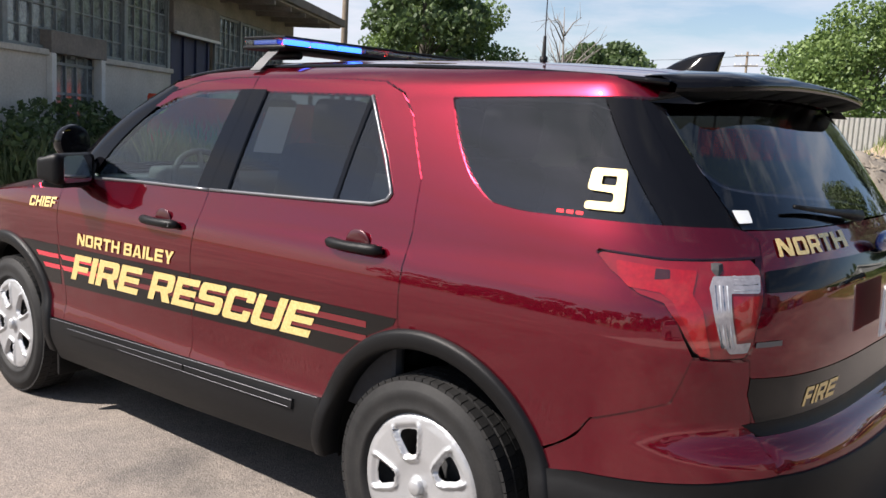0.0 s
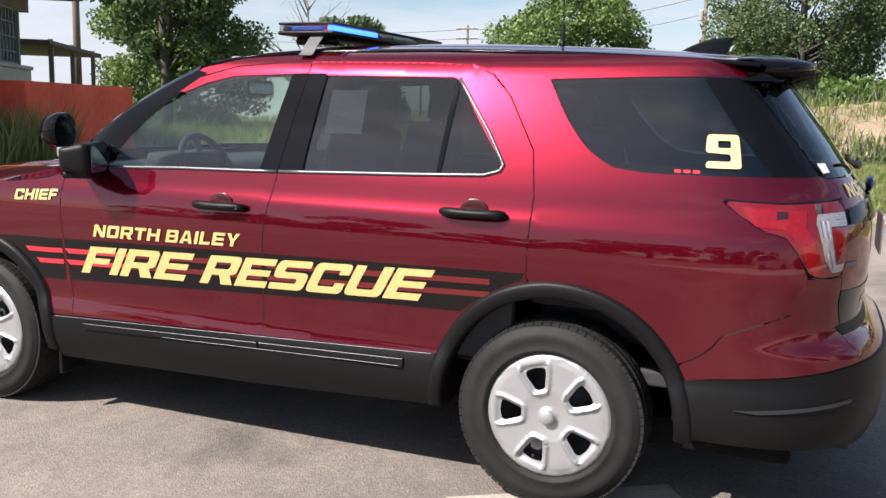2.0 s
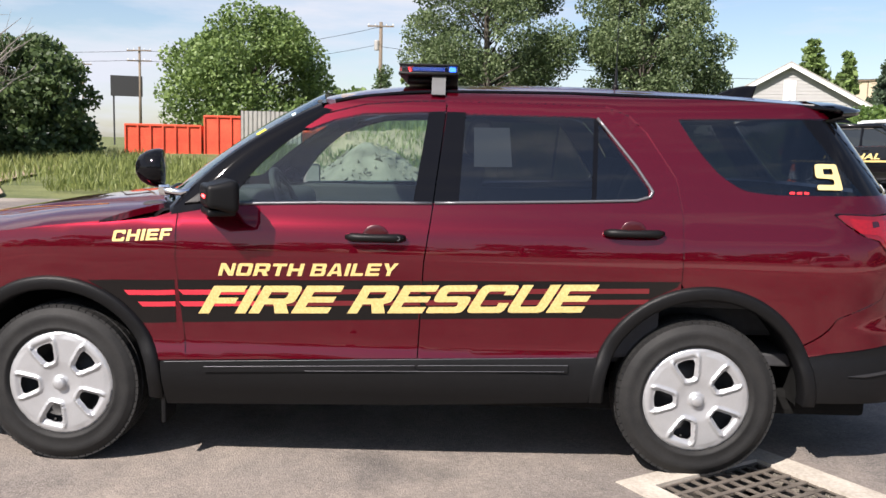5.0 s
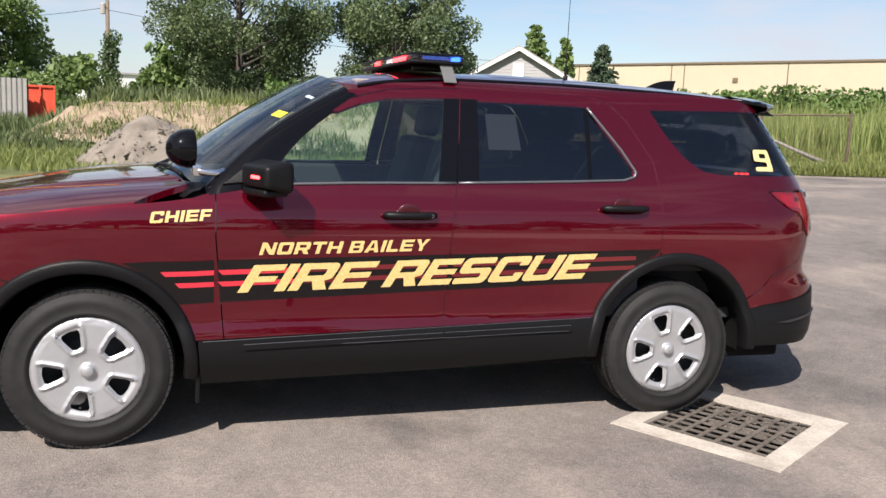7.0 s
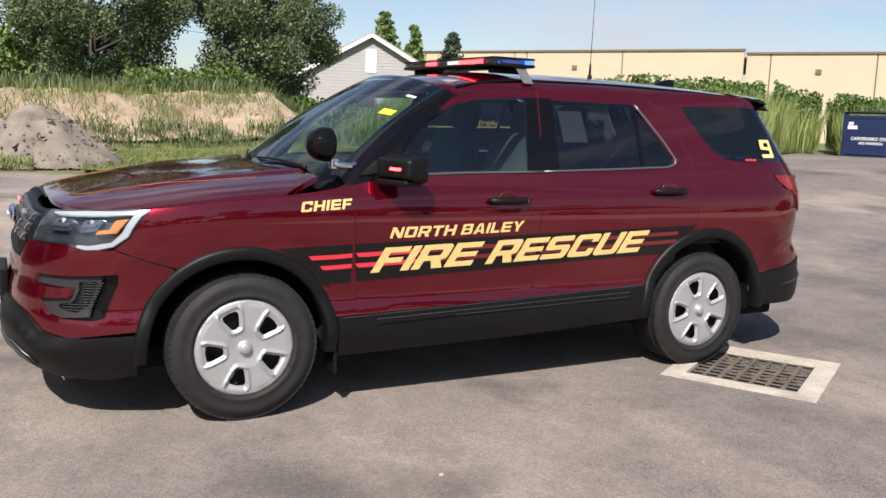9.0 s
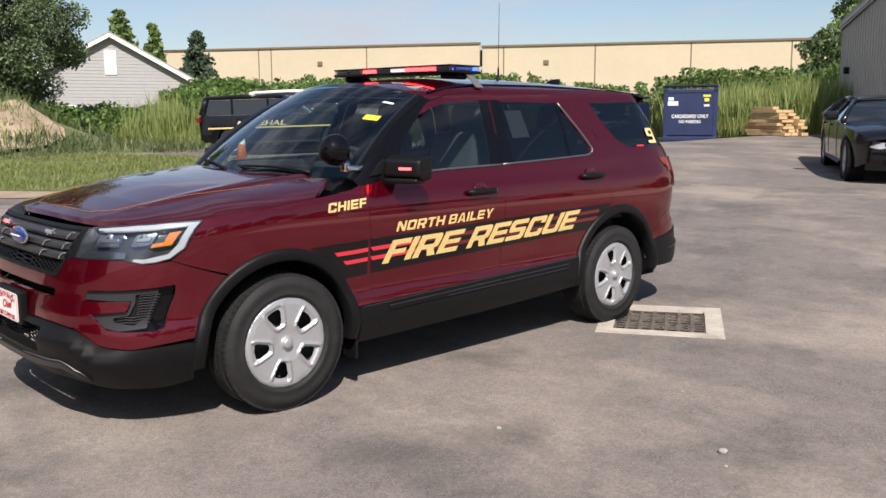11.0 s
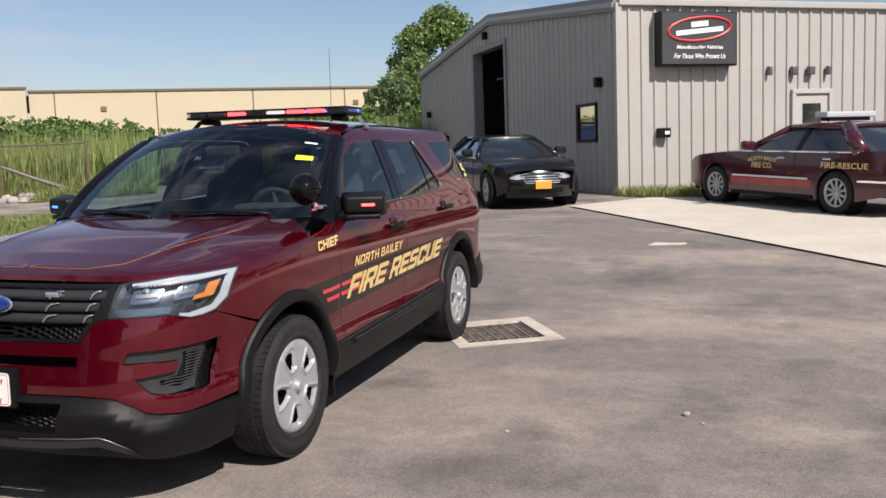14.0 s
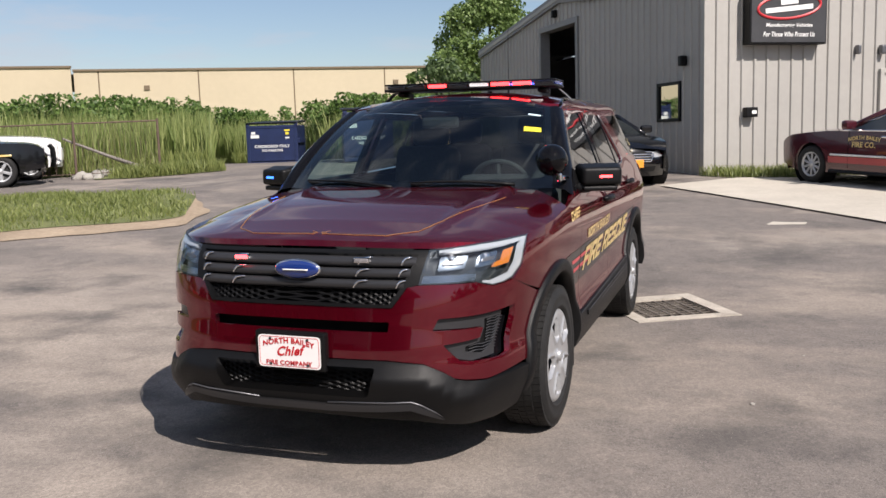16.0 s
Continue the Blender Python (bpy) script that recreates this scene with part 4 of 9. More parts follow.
def wheel(m):
    w = new("wheel")
    w.parent = suv
    w.matrix_basis = m
    w["label"] = "silver five-spoke wheel cover on a black tyre"
    R, W2 = 0.360, 0.118
    prof = [(0.232, -W2 + 0.03), (0.25, -W2 + 0.012), (0.29, -W2), (0.335, -W2 + 0.006), (0.352, -W2 + 0.024), (0.358, -0.04), (0.360, 0.0), (0.358, 0.04), (0.352, W2 - 0.024), (0.340, W2 - 0.008), (0.320, W2 - 0.001), (0.318, W2 + 0.001), (0.30, W2 + 0.001), (0.29, W2), (0.262, W2 - 0.004), (0.258, W2 - 0.001), (0.25, W2 - 0.004), (0.240, W2 - 0.016), (0.232, W2 - 0.03)]
    part("tyre", lathe(prof, 72), RUBBER, w, "black road tyre", True)
    # tread blocks
    bm = bmesh.new()
    for j, (y0, y1) in enumerate(((-0.098, -0.066), (-0.058, -0.022), (-0.015, 0.015), (0.022, 0.058), (0.066, 0.104))):
        for k in range(66):
            a0, a1 = 2 * math.pi * (k + 0.04 + 0.25 * (j % 2)) / 66, 2 * math.pi * (k + 0.92 + 0.25 * (j % 2)) / 66
            r0 = 0.352
            sk = 0.012
            v = [bm.verts.new((r * math.cos(a + (sk if y == y1 else 0)), y, r * math.sin(a + (sk if y == y1 else 0)))) for r in (r0 - 0.008, 0.3620 - (0.005 if j in (0, 4) else 0)) for a, y in ((a0, y0), (a1, y0), (a1, y1), (a0, y1))]
            bm.faces.new(v[4:])
            for i in range(4):
                bm.faces.new((v[i], v[(i + 1) % 4], v[(i + 1) % 4 + 4], v[i + 4]))
    tagged(part("tread", bm, RUBBER, w), kind="stuff")
    part("rim", lathe([(0.0, 0.02), (0.10, 0.02), (0.14, -0.01), (0.20, -0.02), (0.222, 0.05), (0.232, W2 - 0.03)], 40), STEEL, w, "dark steel rim", True)
    holes = []
    for k in range(5):
        c = radians(72 * k + 36)
        ring = [(u * math.sin(c) + t * math.cos(c), u * math.cos(c) - t * math.sin(c)) for u, t in ((0.103, -0.017), (0.166, -0.040), (0.183, -0.037), (0.189, 0.0), (0.183, 0.037), (0.166, 0.040), (0.103, 0.017))]
        holes.append(rounded(ring, 0.012, 3))
    disc = [(0.238 * math.cos(2 * math.pi * k / 60), 0.238 * math.sin(2 * math.pi * k / 60)) for k in range(60)]
    cov = drape("wheel_cover", disc, wheel_cover_place, SILVER, w, holes=holes, depth=0.007, step=0.0085, lift=0.0, label="silver five-spoke wheel cover", flip=True)
    part("hub_cap", lathe([(0.0, W2 + 0.010), (0.020, W2 + 0.009), (0.027, W2 + 0.004), (0.028, W2 - 0.012)], 24), SILVER, cov, smooth=True)
    for k in range(5):
        a = radians(72 * k + 10)
        part("wheel_nut", tube([(0.057 * math.cos(a), 0.015, 0.057 * math.sin(a)), (0.057 * math.cos(a), 0.05, 0.057 * math.sin(a))], 0.011, 6), STEEL, w)
    part("valve", tube([(0.0, 0.06, -0.19), (0.0, W2 - 0.03, -0.178)], 0.006, 6), RUBBER, w)
    return w


wf = wheel(pose(2.86, 0.842, 0.361, 0, -12, -1.5))
for x, y, r, rz in ((0.0, 0.842, -18, 0), (2.86, -0.842, 0, 178.5), (0.0, -0.842, 40, 180)):
    copy_thing(wf, pose(x, y, 0.361, 0, r, rz))


# ---- wheel wells, floor pan and cabin ----
def wells():
    for x, z, sg in ((2.87, 0.37, 1), (-0.02, 0.375, 1), (2.87, 0.37, -1), (-0.02, 0.375, -1)):
        vs, fs, n = [], [], 24
        for k in range(n + 1):
            a = radians(-6 + 192 * k / n)
            for r, y in ((0.440, 0.905), (0.455, 0.86), (0.455, 0.50), (0.02, 0.50)):
                vs.append((x + r * math.cos(a), sg * y, max(z + r * math.sin(a), 0.32)))
        for k in range(n):
            for j in range(3):
                fs.append((k * 4 + j, k * 4 + j + 1, k * 4 + j + 5, k * 4 + j + 4))
        link("wheel_well", vs, fs, LINER, suv)
    part("floor_pan", box(4.3, 1.5, 0.12, (1.30, 0, 0.30), 0.03), LINER, suv)
    part("exhaust", tube([(0.7, 0.35, 0.22), (-0.4, 0.4, 0.24), (-1.05, 0.45, 0.27)], 0.035, 8), STEEL, suv, "exhaust pipe", True)
    part("rear_axle_beam", tube([(0, -0.75, 0.34), (0, 0.75, 0.34)], 0.045, 8), STEEL, suv)
    for sg in (1, -1):
        part("mud_guard", box(0.02, 0.16, 0.17, (2.40, sg * 0.86, 0.27), 0.006), PLASTIC, suv)
        part("spring_strut", tube([(0.06, sg * 0.62, 0.3), (0.02, sg * 0.6, 0.75)], 0.05, 10), STEEL, suv, smooth=True)
        part("brake_disc", lathe([(0.05, 0), (0.155, 0.002), (0.155, 0.022), (0.05, 0.024)], 24), STEEL, suv).matrix_basis = pose(2.86, sg * 0.80 - 0.01, 0.361)


def seat(x, y, w=0.50):
    s = new("seat")
    s.parent = suv
    s.matrix_basis = pose(x, y, 0.0)
    part("seat_cushion", box(0.52, w, 0.18, (0.02, 0, 0.72), 0.06, seg=3), CLOTH, s, smooth=True)
    part("seat_back", box(0.17, w * 0.94, 0.66, (-0.30, 0, 1.08), 0.07, turn=Euler((0, radians(-16), 0)).to_matrix(), seg=3), CLOTH, s, smooth=True)
    part("headrest", box(0.11, 0.27, 0.19, (-0.43, 0, 1.50), 0.05, turn=Euler((0, radians(-10), 0)).to_matrix(), seg=3), CLOTH, s, smooth=True)
    part("headrest_posts", tube([(-0.40, -0.06, 1.36), (-0.42, -0.06, 1.46)], 0.008, 6), STEEL, s)
    return s


def cabin():
    part("cabin_floor", box(3.2, 1.62, 0.06, (0.75, 0, 0.52), 0.01), CABIN, suv)
    part("cargo_floor", box(1.1, 1.35, 0.40, (-0.42, 0, 0.80), 0.03), CABIN, suv)
    for sg in (1, -1):
        part("door_lining", box(2.1, 0.05, 0.66, (1.22, sg * 0.865, 0.86), 0.02), CABIN, suv)
        part("cargo_lining", box(1.0, 0.05, 0.45, (-0.38, sg * 0.80, 0.98), 0.02), CABIN, suv)
    s = seat(1.42, 0.40)
    for x, y in ((1.42, -0.40), (0.52, 0.42), (0.52, -0.42)):
        copy_thing(s, pose(x, y, 0))
    part("rear_seat_middle", box(0.15, 0.34, 0.62, (0.22, 0, 1.06), 0.05, turn=Euler((0, radians(-16), 0)).to_matrix()), CLOTH, suv, smooth=True)
    part("dashboard", box(0.50, 1.56, 0.30, (2.22, 0, 1.03), 0.09, seg=4), CABIN, suv, "charcoal dashboard", True)
    part("dashboard_top", box(0.34, 1.50, 0.06, (2.38, 0, 1.145), 0.025, seg=3), CABIN, suv, smooth=True)
    part("instrument_hood", box(0.20, 0.40, 0.10, (2.06, 0.40, 1.19), 0.04, seg=3), CABIN, suv, smooth=True)
    part("console", box(0.9, 0.26, 0.40, (1.65, 0, 0.74), 0.05), CABIN, suv)
    bm = bmesh.new()
    tube([(0.185 * math.cos(a), 0.185 * math.sin(a), 0) for a in [2 * math.pi * k / 32 for k in range(33)]], 0.016, 8, bm, False)
    for a in (0, 180, 270):
        tube([(0.18 * math.cos(radians(a)), 0.18 * math.sin(radians(a)), 0), (0, 0, -0.03)], 0.016, 6, bm)
    w = part("steering_wheel", bm, CABIN, suv, "black steering wheel", True)
    w.matrix_basis = Matrix.Translation((1.93, 0.40, 1.15)) @ Euler((0, radians(-65), 0)).to_matrix().to_4x4() @ pose(0, 0, 0, 0, 0, 90)
    part("steering_hub", box(0.06, 0.16, 0.13, (1.955, 0.40, 1.145), 0.025, turn=Euler((0, radians(25), 0)).to_matrix()), CABIN, suv, smooth=True)
    m = part("cabin_mirror", box(0.03, 0.24, 0.07, (1.90, 0, 1.56), 0.02), CABIN, suv, "rear-view mirror")
    part("mirror_glass", box(0.004, 0.22, 0.055, (1.883, 0, 1.56), 0.001), CHROME, m)
    part("headliner", box(2.3, 1.18, 0.02, (0.5, 0, 1.685), 0.008), make("grey_headliner", (0.30, 0.29, 0.28), 0.95, vary=0.1), suv)
    for sg in (1, -1):
        part("sun_visor", box(0.17, 0.42, 0.02, (1.68, sg * 0.36, 1.655), 0.008), CABIN, suv)


wells()
cabin()


# ---- fittings on the body ----
def fittings():
    # door handles over dark discs that paint the shade of round recesses
    for sg in (1, -1):
        for x, z in ((1.445, 1.062), (0.318, 1.106)):
            y = half_w(z)
            b = bmesh.new()
            bmesh.ops.create_uvsphere(b, u_segments=20, v_segments=10, radius=1)
            bmesh.ops.transform(b, matrix=Matrix.Translation((x + 0.0, sg * (y - 0.002), z + 0.004)) @ Matrix.Diagonal((0.058, 0.006, 0.050, 1)), verts=b.verts)
            part("handle_recess_shade", b, HANDLE_CUP, suv, "dark red disc painting the handle recess shade", True)
            pts = [Vector((x - 0.128 + 0.256 * t / 10, sg * (y + 0.012 + 0.026 * math.sin(math.pi * min(max((t - 0.6) / 8.8, 0), 1)) ** 0.4), z)) for t in range(11)]
            h = part("door_handle", tube(pts, [0.014, 0.021, 0.021, 0.020, 0.019, 0.019, 0.019, 0.020, 0.021, 0.021, 0.013], 10, flat=0.9), PLASTIC, suv, "black door handle", True)
            if x > 1 and sg > 0:
                part("key_cylinder", tube([(x - 0.100, y + 0.03, z), (x - 0.100, y + 0.044, z)], 0.010, 12), SATIN, h, "key cylinder")
    # door mirrors
    for sg in (1, -1):
        link("mirror_sail", [(2.30, sg * 0.918, 1.175), (2.09, sg * 0.912, 1.195), (2.09, sg * 0.896, 1.25), (2.16, sg * 0.880, 1.29), (2.29, sg * 0.930, 1.19), (2.10, sg * 0.925, 1.21), (2.10, sg * 0.908, 1.25), (2.155, sg * 0.892, 1.275)], [(4, 5, 6, 7), (0, 1, 5, 4), (1, 2, 6, 5), (2, 3, 7, 6), (3, 0, 4, 7)], PLASTIC, suv, False)
        m = new("door_mirror")
        m.parent = suv
        m.matrix_basis = pose(2.115, sg * 1.035, 1.222, 0, 0, sg * 24)
        m["label"] = "black door mirror with a red warning lamp"
        b = box(0.135, 0.265, 0.140, (-0.002, 0, 0.012), 0.034, seg=4)
        for v in b.verts:
            if v.co.x > 0.0:
                v.co.z = 0.012 + (v.co.z - 0.012) * 0.74
                v.co.y *= 0.88
        part("mirror_shell", b, PLASTIC, m, smooth=True)
        part("mirror_skirt", box(0.12, 0.20, 0.030, (0.0, -0.01 * sg, -0.058), 0.013, seg=3), PLASTIC, m, smooth=True)
        part("mirror_arm", tube([(0.01, -sg * 0.06, -0.052), (0.0, -sg * 0.16, -0.050)], [0.030, 0.040], 10), PLASTIC, m, smooth=True)
        drape("mirror_glass", rounded([(-0.092, -0.048), (0.092, -0.048), (0.092, 0.072), (-0.092, 0.072)], 0.024), lambda u, z: Vector((-0.072, -u, z)), CHROME, m, depth=0.004, step=0.1, label="mirror glass")
        part("warning_lamp", box(0.012, 0.075, 0.015, (0.063, sg * 0.02, 0.010), 0.005), LAMP_RED if sg > 0 else LAMP_BLUE, m, "lit warning lamp")
    # spot lamp on the driver's pillar
    sp = new("spot_lamp")
    sp.parent = suv
    sp.matrix_basis = pose(2.455, 0.83, 1.335, 0, 0, 10)
    sp["label"] = "black pillar spot lamp on a chrome bracket"
    prof = [(0.0, -0.085), (0.03, -0.080), (0.058, -0.062), (0.078, -0.030), (0.086, 0.0), (0.088, 0.020), (0.084, 0.036)]
    bm = lathe(prof, 32)
    bmesh.ops.rotate(bm, matrix=Euler((0, 0, radians(90))).to_matrix(), verts=bm.verts)
    part("lamp_shell", bm, BLACK_GLOSS, sp, smooth=True)
    bm = lathe([(0.084, 0.036), (0.06, 0.042), (0.0, 0.044)], 32)
    bmesh.ops.rotate(bm, matrix=Euler((0, 0, radians(90))).to_matrix(), verts=bm.verts)
    part("lamp_face", bm, BLACK_GLOSS, sp, smooth=True)
    part("bracket", tube([(-0.03, 0.03, -0.075), (-0.06, 0.05, -0.10), (-0.12, 0.075, -0.105), (-0.19, 0.06, -0.085)], [0.016, 0.018, 0.016, 0.012], 8), CHROME, sp, "chrome bracket", True)
    part("knuckle", box(0.05, 0.035, 0.05, (-0.045, 0.04, -0.095), 0.012), CHROME, sp)
    part("stem", tube([(-0.14, 0.075, -0.10), (-0.20, 0.05, -0.13), (-0.22, 0.02, -0.15)], 0.010, 8), CHROME, sp)
    # light bar
    lb = new("light_bar")
    lb.parent = suv
    lb.matrix_basis = pose(1.24, 0.012, 1.812)
    lb["label"] = "low roof light bar with red, white and blue lamps"
    part("light_bar_base", box(0.28, 1.22, 0.018, (0, 0, -0.018), 0.008), PLASTIC, lb, smooth=True)
    part("light_bar_top", box(0.275, 1.215, 0.010, (0, 0, 0.022), 0.004), PLASTIC, lb)
    part("light_bar_dome", box(0.27, 1.21, 0.032, (0, 0, 0.004), 0.008), LENS_SMOKE, lb, "smoked clear dome", True)
    lit = {("f", 1): LAMP_RED, ("f", 2): LAMP_RED, ("f", 5): LAMP_RED, ("f", 3): LAMP_SOFT, ("b", 2): LAMP_BLUE, ("b", 1): LAMP_BLUE, ("b", 0): LAMP_BLUE}
    for face, x in (("f", 0.112), ("b", -0.112)):
        for i in range(8):
            y = 0.525 - i * 0.15
            part("lamp_module", box(0.03, 0.128, 0.022, (x, y, 0.003), 0.006), lit.get((face, i), LAMP_OFF), lb, "lamp module")
    for sg in (1, -1):
        part("end_lamp", box(0.15, 0.03, 0.022, (0, sg * 0.585, 0.003), 0.006), LAMP_OFF if sg < 0 else LAMP_BLUE_DIM, lb)
        b = tube([(-0.10, sg * 0.50, -0.045), (0.10, sg * 0.50, -0.045)], 0.022, 8, flat=0.8)
        part("light_bar_foot", b, PLASTIC, lb, smooth=True)
        path = [Vector((1.19, sg * y, z)) for y, z in ((0.50, 1.785), (0.60, 1.775), (0.655, 1.728), (0.682, 1.700), (0.700, 1.686))]
        vs, fs = [], []
        for p in path:
            vs += [p + Vector((-0.032, 0, 0.006)), p + Vector((0.032, 0, 0.006))]
        for k in range(len(path) - 1):
            fs.append((2 * k, 2 * k + 1, 2 * k + 3, 2 * k + 2))
        st = link("light_bar_strap", vs, fs, STRAP, suv, False, label="grey steel mounting strap")
        so = st.modifiers.new("t", "SOLIDIFY")
        so.thickness, so.offset = 0.004, 1
    # roof aerials
    b = bmesh.new()
    vs = []
    n = 12
    for k in range(n + 1):
        t = k / n
        x = -0.26 - 0.20 * t
        h = 0.075 * (1 - (1 - t) ** 2.2) if t < 0.98 else 0.078
        w = 0.030 * (0.35 + 0.65 * math.sin(math.pi * min(t * 0.8 + 0.12, 1)))
        z = roof_z(x, 0)
        vs.append([b.verts.new((x, -w, z - 0.006)), b.verts.new((x - 0.02 * t, -w * 0.35, z + h * 0.75)), b.verts.new((x - 0.03 * t, 0, z + h)), b.verts.new((x - 0.02 * t, w * 0.35, z + h * 0.75)), b.verts.new((x, w, z - 0.006))])
    for p, q in zip(vs, vs[1:]):
        for j in range(4):
            b.faces.new((p[j], p[j + 1], q[j + 1], q[j]))
    b.faces.new(vs[-1])
    b.faces.new(vs[0][::-1])
    part("shark_fin_aerial", b, BLACK_GLOSS, suv, "black shark-fin aerial", True)
    a = part("whip_aerial", tube([(0.26, 0, 1.765), (0.26, 0, 1.80), (0.26, 0, 1.801), (0.26, 0, 1.88), (0.26, 0, 1.881), (0.258, 0, 2.36)], [0.016, 0.016, 0.009, 0.006, 0.0025, 0.0015], 8), PLASTIC, suv, "thin whip aerial on a black base", True)
    # stickers on the windscreen, notice sheet in the rear window
    for w, t, sw, sh, mt, lb2 in ((0.865, 0.80, 0.075, 0.022, PALE, "pale blue inspection sticker"), (0.855, 0.585, 0.095, 0.055, YELLOW, "yellow inspection sticker")):
        drape("windscreen_sticker", [(w - sw / 1.4, t), (w + sw / 1.4, t), (w + sw / 1.4, t + sh), (w - sw / 1.4, t + sh)], shield, mt, suv, depth=0, step=0.1, lift=0.001, label=lb2)
    drape("window_notice", [(1.020, 1.378), (1.024, 1.553), (0.862, 1.555), (0.850, 1.380)], left, PAPER, suv, depth=0, step=0.1, lift=-0.009, flip=True, label="white notice sheet in the rear door window")
    drape("rear_window_sticker", rounded([(-1.025, 1.285), (-1.10, 1.287), (-1.10, 1.318), (-1.01, 1.318)], 0.004), left, PAPER, suv, depth=0, step=0.1, lift=0.002, flip=True, label="small white sticker")
    for i in range(3):
        part("side_warning_lamp", box(0.022, 0.006, 0.010, (-0.40 - 0.032 * i, 0.842, 1.292), 0.002), LAMP_RED, suv, "small lit red lamp in the cargo window")


# darkened body red: the handle cups' shade is in the colour
HANDLE_CUP = make("shaded_recess_red", (0.05, 0.003, 0.006), 0.3, 0.2, 0.6)
LAMP_BLUE = make("lit_blue_lamp", (0.02, 0.06, 0.5), 0.3, emit=(0.03, 0.15, 1.0), power=3.5)
LAMP_BLUE_DIM = make("blue_lamp", (0.04, 0.10, 0.5), 0.25, 0, 0.6)
LAMP_SOFT = make("white_warning_lamp", (0.8, 0.8, 0.8), 0.3, emit=(1, 0.95, 0.9), power=0.8)
LAMP_OFF = make("unlit_lamp_module", (0.10, 0.10, 0.105), 0.3, 0.4, vary=0.3, scale=60)
LENS_SMOKE = glass("smoked_dome", (0.75, 0.75, 0.76))
STRAP = make("grey_strap", (0.13, 0.13, 0.13), 0.55, 0.2)
PALE = make("pale_sticker", (0.55, 0.70, 0.76), 0.5)
YELLOW = make("yellow_sticker", (0.75, 0.66, 0.04), 0.5, vary=0.1, scale=60)
PAPER = make("white_paper", (0.72, 0.74, 0.74), 0.7, vary=0.06, scale=25)
fittings()


# ---- lettering ----
def text_bmesh(text, weight=0.0, spacing=1.0, slice_step=0.0):
    """The built-in font as a flat mesh, scaled to a unit box."""
    cu = bpy.data.curves.new("text", "FONT")
    cu.body, cu.size, cu.offset, cu.space_character, cu.resolution_u = text, 1.0, weight, spacing, 3
    ob = new("text", cu)
    bpy.context.view_layer.update()
    me = bpy.data.meshes.new_from_object(ob.evaluated_get(bpy.context.evaluated_depsgraph_get()))
    bpy.data.objects.remove(ob)
    bm = bmesh.new()
    bm.from_mesh(me)
    bpy.data.meshes.remove(me)
    xs, ys = [v.co.x for v in bm.verts], [v.co.y for v in bm.verts]
    x0, x1, y0, y1 = min(xs), max(xs), min(ys), max(ys)
    for v in bm.verts:
        v.co = ((v.co.x - x0) / (x1 - x0), (v.co.y - y0) / (y1 - y0), 0)
    for k in range(1, int(1 / slice_step) if slice_step else 0):
        bmesh.ops.bisect_plane(bm, geom=bm.verts[:] + bm.edges[:] + bm.faces[:], plane_co=(0, k * slice_step, 0), plane_no=(0, 1, 0))
    return bm


def lettering(name, text, place, start, end, height, material, parent, slant=0.0, lift=0.004, label="", weight=0.02, spacing=1.05, slices=0.2, arch=0.0):
    """Words laid on a surface from the start to the end of their base line."""
    bm = text_bmesh(text, weight, spacing, slices)
    pos = {}
    for v in bm.verts:
        a, b = v.co.x, v.co.y
        u = start[0] + (end[0] - start[0]) * a + slant * b
        z = start[1] + (end[1] - start[1]) * a + height * b + arch * (1 - (2 * a - 1) ** 2)
        p = place(u, z)
        n = (place(u + 0.004, z) - place(u - 0.004, z)).cross(place(u, z + 0.004) - place(u, z - 0.004)).normalized()
        pos[v] = (p, n)
    sg = 1
    for v, (p, n) in pos.items():
        v.co = p + n * lift
    return part(name, bm, material, parent, label)


